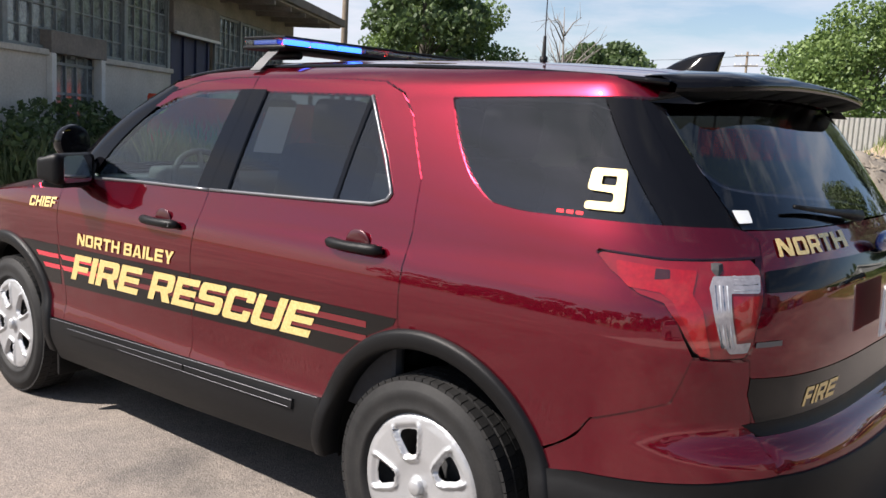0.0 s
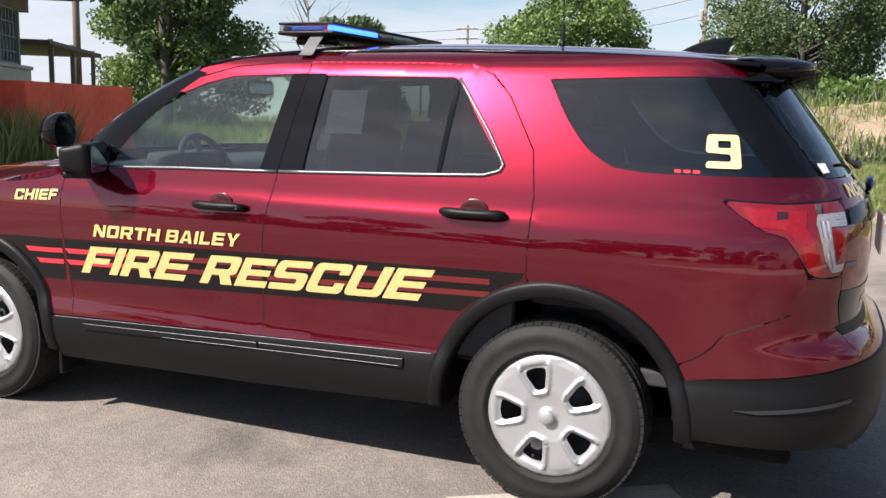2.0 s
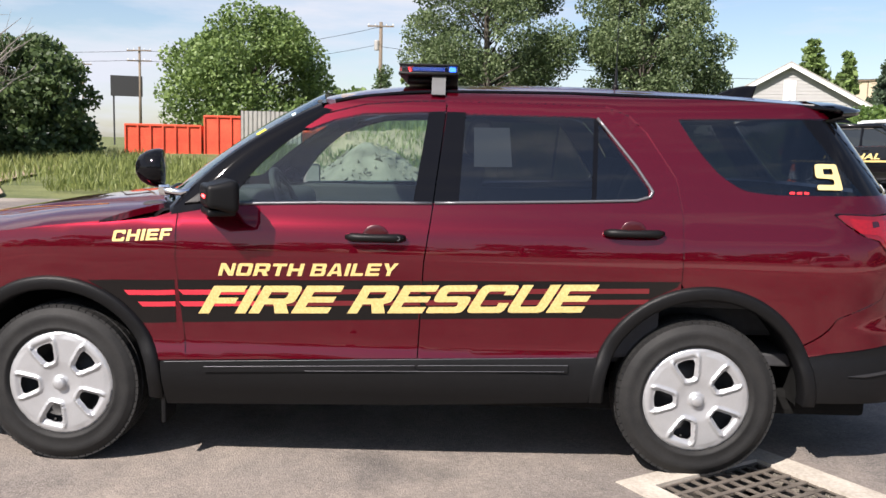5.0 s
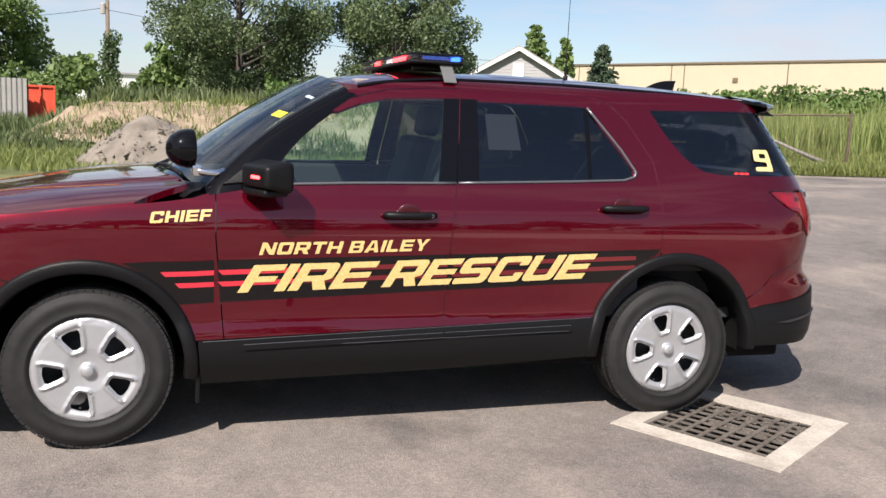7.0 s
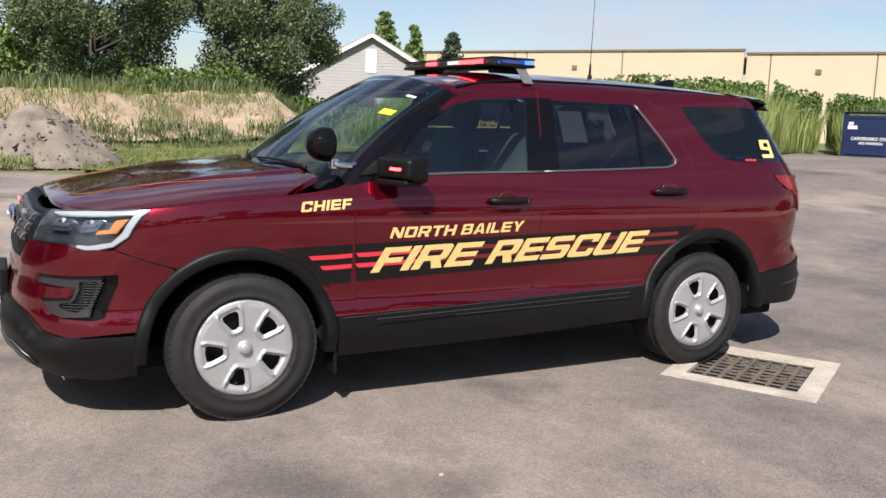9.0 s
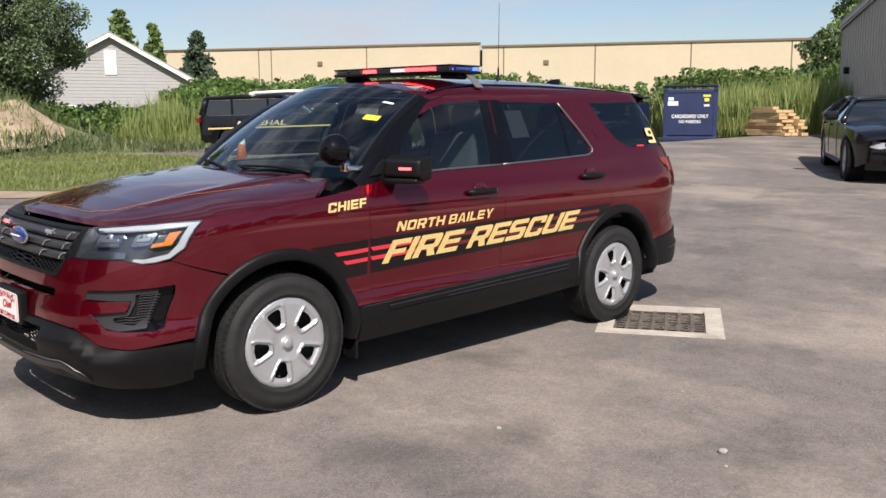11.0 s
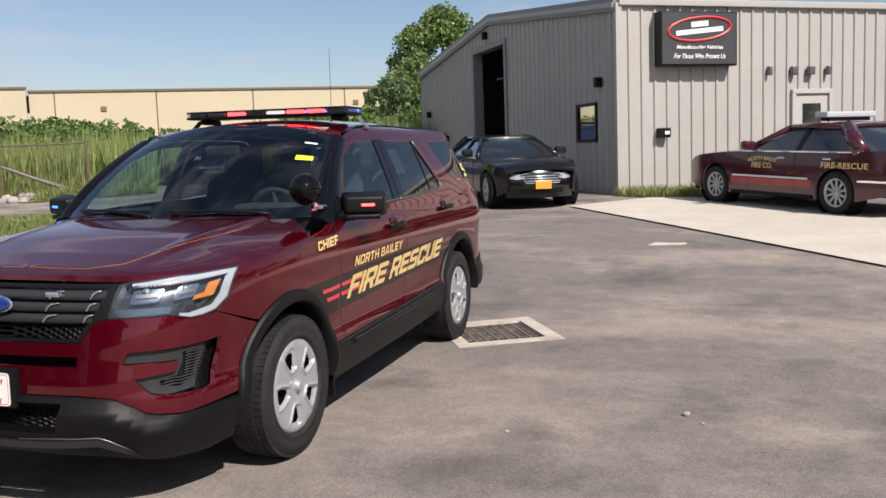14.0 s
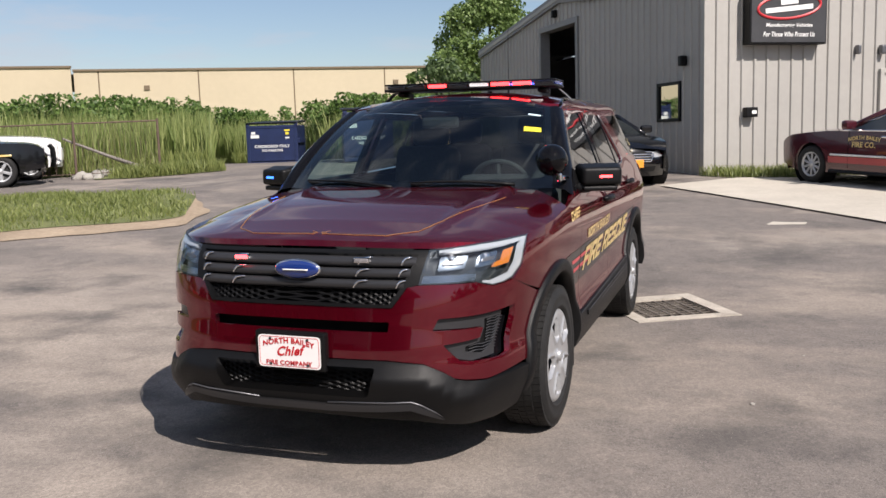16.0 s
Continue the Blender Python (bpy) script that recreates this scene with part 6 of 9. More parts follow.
MIRROR_PANE = make("mirror_pane", (0.55, 0.58, 0.55), 0.03, 1.0)


def at_wall(d, n):
    """The frame of a wall that starts at the corner: x along it, y out of it, z up."""
    return Matrix(((d.x, n.x, 0, CORNER.x), (d.y, n.y, 0, CORNER.y), (0, 0, 1, 0), (0, 0, 0, 1)))


def ribbed(name, width, base, top, holes, parent, pitch=0.305, rib=0.035, label=""):
    """Ribbed sheet: flat pans with trapezoid ribs, cut round the openings."""
    vs, fs = [], []
    x = 0.0
    cols = []
    while x < width:
        cols += [(x, 0), (x + pitch - 0.085, 0), (x + pitch - 0.065, rib), (x + pitch - 0.020, rib)]
        x += pitch
    cols.append((width, 0))
    cols = [c for c in cols if c[0] <= width]
    for (x0, y0), (x1, y1) in zip(cols, cols[1:]):
        xm = (x0 + x1) / 2
        spans = [(base, top(xm))]
        for hx0, hx1, hz0, hz1 in holes:
            if hx0 < xm < hx1:
                spans = [s for a, b in spans for s in ((a, min(b, hz0)), (max(a, hz1), b)) if s[1] - s[0] > 0.01]
        for a, b in spans:
            k = len(vs)
            bt = top(x0) if b == top(xm) else b
            bt1 = top(x1) if b == top(xm) else b
            vs += [(x0, y0, a), (x1, y1, a), (x1, y1, bt1), (x0, y0, bt)]
            fs.append((k, k + 1, k + 2, k + 3))
    return link(name, vs, fs, SIDING, parent, False, label=label)


def metal_building():
    bld = thing("metal_building", Matrix(), "grey ribbed metal workshop with an open bay door", "building")
    g, f = at_wall(DG, Vector((0.5646, -0.8254, 0))), at_wall(DE, Vector((0.8254, 0.5646, 0)))
    gable = lambda x: EAVE + (RIDGE - EAVE) * (1 - abs(x - GW / 2) / (GW / 2))
    bay, win = (6.55, 9.35, 0.0, 4.60), (0.97, 1.97, 1.71, 2.54)
    w1 = ribbed("gable_wall", GW, BASE, gable, [bay, win], bld, label="ribbed grey gable wall")
    w1.matrix_basis = g
    w2 = ribbed("front_wall", FL, BASE, lambda x: EAVE, [(4.42, 5.32, 0, 2.62)], bld, label="ribbed grey front wall")
    w2.matrix_basis = f
    # inner skins coloured near-black for the shade indoors, roof and far walls
    b = box(FL, GW, 0.10, (0, 0, 0))
    vs = [(0, 0, EAVE + 0.02), (FL, 0, EAVE + 0.02), (FL, GW / 2, RIDGE + 0.02), (0, GW / 2, RIDGE + 0.02), (FL, GW, EAVE + 0.02), (0, GW, EAVE + 0.02)]
    rm = Matrix(((DE.x, DG.x, 0, CORNER.x), (DE.y, DG.y, 0, CORNER.y), (0, 0, 1, 0), (0, 0, 0, 1)))
    r = link("roof", [(x - 0.12 if x == 0 else x, y, z) for x, y, z in vs], [(0, 1, 2, 3), (3, 2, 4, 5)], SIDING, bld, False, label="low-pitched metal roof")
    r.matrix_basis = rm
    so = r.modifiers.new("t", "SOLIDIFY")
    so.thickness = 0.10
    for q in ([(FL, 0, BASE), (FL, GW, BASE), (FL, GW, EAVE), (FL, 0, EAVE)], [(FL, GW, BASE), (0, GW, BASE), (0, GW, EAVE), (FL, GW, EAVE)]):
        back = link("rear_wall", q, [(0, 1, 2, 3)], SIDING, bld, False)
        back.matrix_basis = rm
    fl_ = link("floor_slab", [(0.1, 0.1, BASE + 0.1), (FL, 0.1, BASE + 0.1), (FL, GW, BASE + 0.1), (0.1, GW, BASE + 0.1)], [(0, 1, 2, 3)], INNER_SHADE, bld, False)
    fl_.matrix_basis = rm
    inn = link("shade_lining", [(0.25, 0.25, BASE), (FL, 0.25, BASE), (FL, 0.25, EAVE), (0.25, 0.25, EAVE), (0.25, 6.4, BASE), (0.25, 6.4, EAVE), (0.25, 9.5, BASE), (0.25, GW, BASE), (0.25, GW, EAVE), (0.25, 9.5, EAVE), (6, 0.25, BASE), (6, GW, BASE), (6, GW, EAVE), (6, 0.25, EAVE)], [(0, 1, 2, 3), (0, 4, 5, 3), (6, 7, 8, 9), (10, 11, 12, 13)], INNER_SHADE, bld, False)
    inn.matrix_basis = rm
    # trims
    for d, n, pts in ((g, None, [(0, EAVE), (GW / 2, RIDGE), (GW, EAVE)]),):
        for (x0, z0), (x1, z1) in zip(pts, pts[1:]):
            L = math.hypot(x1 - x0, z1 - z0)
            t = part("rake_trim", box(L, 0.10, 0.30, (0, 0, 0), 0.01), TRIM, bld)
            t.matrix_basis = d @ Matrix.Translation(((x0 + x1) / 2, 0.05, (z0 + z1) / 2 - 0.02)) @ Matrix.Rotation(-math.atan2(z1 - z0, x1 - x0), 4, "Y")
    t = part("eave_gutter", box(FL, 0.12, 0.14, (FL / 2, 0.05, EAVE + 0.02), 0.02), SIDING, bld)
    t.matrix_basis = f
    t = part("corner_trim", box(0.14, 0.14, EAVE - BASE, (0.0, 0.0, (EAVE + BASE) / 2), 0.01), SIDING, bld)
    t.matrix_basis = f
    # bay opening: jambs, head, half-raised door bar
    for x in (bay[0], bay[1]):
        t = part("bay_jamb", box(0.16, 0.32, 4.2, (x, -0.10, 2.50), 0.01), TRIM, bld)
        t.matrix_basis = g
    t = part("bay_header", box(2.96, 0.32, 0.16, (7.95, -0.10, 4.64), 0.01), TRIM, bld)
    t.matrix_basis = g
    t = part("bay_door_track", box(2.7, 0.06, 0.05, (7.95, -0.5, 3.75), 0.005), CHROME, bld)
    t.matrix_basis = g
    # window in the gable
    wn_ = new("window")
    wn_.parent = bld
    wn_.matrix_basis = g @ Matrix.Translation((1.47, 0, 2.125))
    for x, z, a, b in ((-0.48, 0, 0.09, 0.88), (0.48, 0, 0.09, 0.88), (0, 0.405, 1.05, 0.07), (0, -0.405, 1.05, 0.07)):
        part("window_frame", box(a, 0.10, b, (x, 0.0, z), 0.01), PLASTIC, wn_)
    part("window_pane", box(0.88, 0.02, 0.75, (0, 0.0, 0), 0.004), MIRROR_PANE, wn_, "pane mirroring the greenery")
    # side door in the front wall
    dr = new("door")
    dr.parent = bld
    dr.matrix_basis = f @ Matrix.Translation((4.87, 0, 0))
    part("door_frame", box(1.10, 0.12, 0.10, (0, 0.02, 2.66), 0.01), DOOR_PAINT, dr)
    for x in (-0.50, 0.50):
        part("door_frame", box(0.10, 0.12, 2.2, (x, 0.02, 1.55), 0.01), DOOR_PAINT, dr)
    part("door_leaf", box(0.90, 0.05, 2.15, (0, 0.0, 1.53), 0.005), DOOR_PAINT, dr)
    part("door_glass", box(0.48, 0.02, 0.62, (0, 0.035, 2.08), 0.004), GLASS_DARK, dr, "dark door glass")
    # mail box and wall lamps
    mb = part("mail_box", box(0.27, 0.16, 0.21, (1.01, 0.12, 1.82), 0.02), PLASTIC, bld, "small black mail box")
    mb.matrix_basis = f
    t = part("mail_label", box(0.11, 0.004, 0.07, (1.05, 0.203, 1.82), 0.0), WHITE, mb)
    for x in (3.69, 4.34, 4.79, 5.26):
        lamp = part("wall_lamp", box(0.08 if x in (3.69, 5.26) else 0.15, 0.14, 0.20, (x, 0.10, 3.12), 0.03, seg=2), SATIN, bld, "grey wall lamp")
        lamp.matrix_basis = f
    for x, z in ((0.76, 2.98), (8.05, 4.98), (14.3, 3.0)):
        lamp = part("wall_lamp", box(0.14, 0.16, 0.22, (x, 0.10, z), 0.03), PLASTIC, bld, "dark wall lamp")
        lamp.matrix_basis = g
    # sign box
    sg = new("sign")
    sg.parent = bld
    sg.matrix_basis = f @ Matrix.Translation((1.775, 0.05, 3.79))
    sg["label"] = "charcoal sign box with red oval and pale lettering"
    part("sign_case", box(1.87, 0.26, 1.14, (0, 0.13, 0), 0.02), PLASTIC, sg)
    part("sign_face", box(1.80, 0.02, 1.07, (0, 0.262, 0), 0.004), SIGN_DARK, sg)
    ring = [(0.76 * math.cos(a) * math.cos(0.10) - 0.24 * math.sin(a) * math.sin(0.10), 0.276, 0.20 + 0.24 * math.sin(a) + 0.76 * math.cos(a) * math.sin(-0.10) * -1) for a in [2 * math.pi * k / 40 for k in range(41)]]
    part("sign_oval", tube(ring, 0.028, 6, None, False), SIGN_RED, sg, "red oval ring")
    for x, z, w, h in ((0.0, 0.30, 0.42, 0.11), (0.0, 0.155, 1.15, 0.10)):
        bar = part("sign_mark", box(w, 0.008, h, (0, 0, 0), 0.004), WHITE, sg, "plain pale mark")
        bar.matrix_basis = Matrix.Translation((x, 0.278, z)) @ Matrix.Rotation(-0.10, 4, "Y")
    face = lambda u, z: Vector((u, 0.276, z))
    lettering("sign_lettering", "Manufacturing Vehicles", face, (-0.56, -0.24), (0.56, -0.24), 0.10, WHITE, sg, 0.02, 0.002, "pale lettering", 0.02, slices=0)
    lettering("sign_lettering", "For Those Who Protect Us", face, (-0.62, -0.42), (0.62, -0.42), 0.10, WHITE, sg, 0.02, 0.002, "pale lettering", 0.02, slices=0)


GLASS_DARK = make("dark_glass", (0.02, 0.025, 0.025), 0.04, 0, 0.5)
metal_building()

# ---- warehouse ----
BEIGE = make("cream_tilt_up_concrete", (0.50, 0.425, 0.305), 0.85, vary=0.05, scale=0.2, bump=0.1, bump_scale=10)
JOINT = make("brown_joint", (0.16, 0.12, 0.08), 0.9)


def warehouse():
    wh = thing("warehouse", Matrix(), "long cream concrete-panel warehouse with a dark roof edge", "warehouse")
    a, t, n = Vector((-59.3, -57.2, 0)), Vector((-0.542, 0.840, 0)), Vector((0.840, 0.542, 0))
    m = Matrix(((t.x, n.x, 0, a.x), (t.y, n.y, 0, a.y), (0, 0, 1, 0), (0, 0, 0, 1)))

    def wing(widths, way, out, top):
        """Panels from the step in the wall outwards, with dark joints and a roof edge."""
        x = 0.0
        for w in widths:
            part("wall_panel", box(w - 0.12, 0.3, top, (x + way * w / 2, out - 0.15, top / 2 - 0.1), 0.02), BEIGE, wh).matrix_basis = m
            part("panel_joint", box(0.12, 0.25, top - 0.2, (x + way * w, out - 0.16, top / 2 - 0.1)), JOINT, wh).matrix_basis = m
            x += way * w
        part("roof_edge", box(abs(x), 0.5, 0.20, (x / 2, out - 0.12, top - 0.12), 0.02), JOINT, wh, "dark metal roof edge").matrix_basis = m
        return x
    x1 = wing([2.2] + [8.9] * 7, 1, 0.0, 8.72)
    x0 = wing([11.7, 10.4, 1.4, 11.0, 11.0], -1, 0.8, 8.98)
    part("roof_deck", box(x1 - x0, 24, 0.2, ((x1 + x0) / 2, -12.4, 8.2)), JOINT, wh).matrix_basis = m
    for x, z in ((6.4, 6.95), (30.0, 7.15), (-16.7, 7.2)):
        part("wall_vent", box(0.50, 0.14, 0.42, (x, 0.06 if x > 0 else 0.86, z), 0.02), JOINT, wh, "small brown wall vent").matrix_basis = m


warehouse()


# ---- pale house behind the trees ----
SIDE_W = make("pale_clapboard", (0.34, 0.335, 0.33), 0.7, vary=0.05, scale=2)
SHINGLE = make("grey_shingle", (0.30, 0.285, 0.26), 0.9, vary=0.2, scale=2, bump=0.5, bump_scale=18)


def house():
    h = thing("house", Matrix(), "pale clapboard house with a grey shingle gable roof", "house")
    e0, e1 = Vector((-16.3, -60.2, 0)), Vector((-27.7, -55.9, 0))
    mid = (e0 + e1) / 2
    t = (e1 - e0).normalized()
    n = Vector((-t.y, t.x, 0))
    if n.dot(Vector((0.3, 1, 0))) < 0:
        n = -n
    hw, zb, ze, zr, dp = 5.3, 0.9, 4.55, 7.45, 14
    m = Matrix(((t.x, n.x, 0, mid.x), (t.y, n.y, 0, mid.y), (0, 0, 1, 0), (0, 0, 0, 1)))
    w = link("wall", [(-hw, 0, zb), (hw, 0, zb), (hw, 0, ze), (0, 0, zr), (-hw, 0, ze), (-hw, -dp, zb), (hw, -dp, zb), (hw, -dp, ze), (-hw, -dp, ze)], [(0, 1, 2, 3, 4), (1, 6, 7, 2), (5, 0, 4, 8)], SIDE_W, h, False)
    w.matrix_basis = m
    for i in range(26):
        z = zb + 0.15 + i * 0.235
        ww = hw if z < ze else hw * (zr - z) / (zr - ze)
        if ww > 0.2:
            c = part("clapboard", box(2 * ww, 0.03, 0.22, (0, 0.01, z + 0.1), 0, turn=Euler((radians(5), 0, 0)).to_matrix()), SIDE_W, h)
            c.matrix_basis = m
    o = 0.45
    sl = (zr - ze) / hw
    r = link("roof", [(-hw - o, o, ze - sl * o), (0, o, zr + 0.1), (hw + o, o, ze - sl * o), (-hw - o, -dp, ze - sl * o), (0, -dp, zr + 0.1), (hw + o, -dp, ze - sl * o)], [(0, 1, 4, 3), (1, 2, 5, 4)], SHINGLE, h, False)
    r.matrix_basis = m
    s = r.modifiers.new("t", "SOLIDIFY")
    s.thickness = 0.2
    for sg in (-1, 1):
        L = math.hypot(hw + o, zr + 0.1 - ze + sl * o)
        b = part("rake_board", box(L, 0.06, 0.24, (0, 0, 0)), WHITE, h)
        b.matrix_basis = m @ Matrix.Translation((sg * (hw + o) / 2, o + 0.03, (ze - sl * o + zr + 0.1) / 2 - 0.06)) @ Matrix.Rotation(sg * math.atan2(zr + 0.1 - ze + sl * o, hw + o), 4, "Y")
    for x, z, a, b in ((0, 5.6, 0.8, 1.7), (-2.8, 2.1, 0.7, 1.0), (3.2, 2.1, 0.7, 1.0)):
        wn2 = part("window", box(a, 0.08, b, (x, 0.05, z), 0.02), WHITE, h)
        wn2.matrix_basis = m
        if z < 3:
            part("pane", box(a - 0.14, 0.02, b - 0.14, (x, 0.10, z)), GLASS_DARK, wn2)


house()


# ---- plants ----
def leaf_material(name, dark, light, through=0.35):
    """Leaves: each one its own green, partly letting the light through."""
    m = bpy.data.materials.new(name)
    m.use_nodes = True
    n, l = m.node_tree.nodes, m.node_tree.links
    b = n["Principled BSDF"]
    b.inputs["Roughness"].default_value = 0.55
    geo, rp, tr, mx = n.new("ShaderNodeNewGeometry"), n.new("ShaderNodeMix"), n.new("ShaderNodeBsdfTranslucent"), n.new("ShaderNodeMixShader")
    rp.data_type = "RGBA"
    rp.inputs["A"].default_value, rp.inputs["B"].default_value = (*dark, 1), (*light, 1)
    l.new(geo.outputs["Random Per Island"], rp.inputs["Factor"])
    l.new(rp.outputs["Result"], b.inputs["Base Color"])
    l.new(rp.outputs["Result"], tr.inputs["Color"])
    mx.inputs[0].default_value = through
    l.new(b.outputs[0], mx.inputs[1])
    l.new(tr.outputs[0], mx.inputs[2])
    l.new(mx.outputs[0], n["Material Output"].inputs["Surface"])
    return m


POPLAR = leaf_material("poplar_leaves", (0.055, 0.09, 0.033), (0.20, 0.26, 0.12))
BROADLEAF = leaf_material("broad_leaves", (0.07, 0.12, 0.03), (0.23, 0.32, 0.10))
DARKLEAF = leaf_material("dark_leaves", (0.04, 0.07, 0.025), (0.13, 0.19, 0.07))
SPRUCE = leaf_material("spruce_needles", (0.03, 0.055, 0.03), (0.075, 0.11, 0.06), 0.15)
VINE = leaf_material("vine_leaves", (0.05, 0.10, 0.018), (0.16, 0.25, 0.06))
REED = leaf_material("tall_reeds", (0.13, 0.19, 0.045), (0.36, 0.40, 0.15))
BLADE = leaf_material("grass_blades", (0.10, 0.14, 0.03), (0.30, 0.33, 0.11))
WEED = leaf_material("tall_weeds", (0.06, 0.09, 0.03), (0.17, 0.21, 0.09))
DRY = leaf_material("dry_brush", (0.09, 0.045, 0.035), (0.20, 0.13, 0.08))
BARK = make("grey_brown_bark", (0.06, 0.05, 0.04), 0.95, vary=0.3, scale=6, bump=0.8, bump_scale=25, second=(0.11, 0.095, 0.08))
DEAD = make("bleached_dead_wood", (0.22, 0.20, 0.18), 0.9, vary=0.2, scale=8)
POLE = make("weathered_pole_wood", (0.17, 0.135, 0.10), 0.9, vary=0.25, scale=5, bump=0.4, bump_scale=30)
WIRE = make("black_cable", (0.02, 0.02, 0.02), 0.6)
RNG = np.random.default_rng(75)


def quads(name, co, per, material, parent=None):
    """One mesh from separate little faces of 3 or 4 corners each."""
    k = len(co) // per
    me = bpy.data.meshes.new(name)
    me.vertices.add(len(co))
    me.vertices.foreach_set("co", np.asarray(co, np.float32).ravel())
    me.loops.add(len(co))
    me.loops.foreach_set("vertex_index", np.arange(len(co), dtype=np.int32))
    me.polygons.add(k)
    me.polygons.foreach_set("loop_start", np.arange(k, dtype=np.int32) * per)
    me.materials.append(material)
    me.update(calc_edges=True)
    ob = new(name, me)
    ob.parent = parent
    return ob


def leaves_at(pts, size, droop=0.3):
    """Diamond leaves, turned at random, at the points."""
    n = len(pts)
    a = RNG.normal(size=(n, 3))
    a[:, 2] -= droop
    a /= np.linalg.norm(a, axis=1)[:, None]
    b = np.cross(a, RNG.normal(size=(n, 3)))
    b /= np.linalg.norm(b, axis=1)[:, None]
    s = size * RNG.uniform(0.6, 1.3, n)[:, None]
    out = np.empty((n, 4, 3))
    out[:, 0], out[:, 1], out[:, 2], out[:, 3] = pts - a * s * 0.5, pts + b * s * 0.36 + a * s * 0.05, pts + a * s * 0.6, pts - b * s * 0.36 + a * s * 0.05
    return out.reshape(-1, 3)


def cluster(centres, radii, per):
    """Points gathered in soft balls, denser towards the skin."""
    out = []
    for c, r in zip(centres, radii):
        n = max(8, int(per * r ** 2))
        d = RNG.normal(size=(n, 3))
        d /= np.linalg.norm(d, axis=1)[:, None]
        out.append(np.asarray(c) + d * (r * RNG.uniform(0.35, 1.08, n) ** 0.6)[:, None] * np.array([1, 1, 0.8]))
    return np.vstack(out)


def tree(x, y, top, wide, material, label, leaves=9000, leaf=0.22, trunk=0.22, low=0.15, z0=None, name="tree", group="", lobes=46, lean=0.0, shape=0.75):
    """Tapered trunk, limbs that fork towards clumps, and leaves in the clumps."""
    z0 = ground_z(x, y) - 0.1 if z0 is None else z0
    h = top - z0
    ob = thing(name, Matrix.Translation((x, y, z0)), label, "tree", group)
    bm = tube([(0, 0, 0), (lean * h * 0.1, 0, h * 0.25), (lean * h * 0.25 + 0.1, 0.1, h * 0.55), (lean * h * 0.4, 0, h * 0.9)], [trunk, trunk * 0.8, trunk * 0.5, 0.03], 8)
    cs, rs = [], []
    for i in range(lobes):
        f = RNG.uniform(low, 1.0) if i else 1.0
        q = (f - low) / (1 - low)
        reach = math.sqrt(max(0.0, 1 - ((q - 0.42) / (0.62 if q > 0.42 else 0.72)) ** 2)) if low < 0.09 else math.sin(math.pi * min(q ** shape, 1) * 0.9 + 0.25)
        rr = wide / 2 * reach * RNG.uniform(0.25, 1.0) ** 0.5
        a = RNG.uniform(0, 2 * math.pi)
        c = np.array([math.cos(a) * rr + lean * h * 0.4 * f, math.sin(a) * rr, f * h * 0.93])
        cs.append(c)
        rs.append(wide * RNG.uniform(0.07, 0.15) + 0.15)
        if i % 2 == 0:
            s = max(f * 0.6, low * 0.7)
            tube([(lean * h * 0.4 * s, 0, h * s), (c[0] * 0.45 + lean * h * 0.2 * f, c[1] * 0.45, h * (s * 0.5 + f * 0.5 * 0.93)), tuple(c)], [trunk * 0.38 * (1.15 - f), trunk * 0.22 * (1.2 - f), 0.02], 5, bm)
    part("trunk", bm, BARK, ob, smooth=True)
    rs = np.array(rs)
    pts = cluster(cs, rs, leaves / (rs ** 2).sum())
    quads("crown", leaves_at(pts, leaf), 4, material, ob)
    return ob


def conifer(x, y, top, wide, material, label, leaves=5000, leaf=0.3, low=0.1, z0=None):
    z0 = ground_z(x, y) - 0.1 if z0 is None else z0
    h = top - z0
    ob = thing("evergreen_tree", Matrix.Translation((x, y, z0)), label, "tree", "evergreens")
    bm = tube([(0, 0, 0), (0, 0, h * 0.98)], [0.2, 0.03], 7)
    pts = []
    tiers = 15
    for i in range(tiers):
        f = low + (1 - low) * i / tiers
        r = wide / 2 * (1 - (f - low) / (1 - low)) ** 0.85 * RNG.uniform(0.8, 1.15) + 0.12
        for k in range(9):
            a = RNG.uniform(0, 6.28)
            tip = np.array([math.cos(a) * r, math.sin(a) * r, f * h + r * 0.12])
            tube([(0, 0, f * h + 0.1), tuple(tip)], [0.04, 0.01], 4, bm)
            n = max(6, int(leaves / tiers / 9 * (r / (wide / 2) * 1.4 + 0.35)))
            u = RNG.uniform(0.1, 1.05, n) ** 0.7
            pts.append(tip * u[:, None] * [1, 1, 0] + [0, 0, f * h + 0.1] + RNG.normal(size=(n, 3)) * [0.12, 0.12, 0.14] * (r + 0.3) * 0.9)
    part("trunk", bm, BARK, ob, smooth=True)
    quads("crown", leaves_at(np.vstack(pts), leaf, 0.8), 4, material, ob)
    return ob


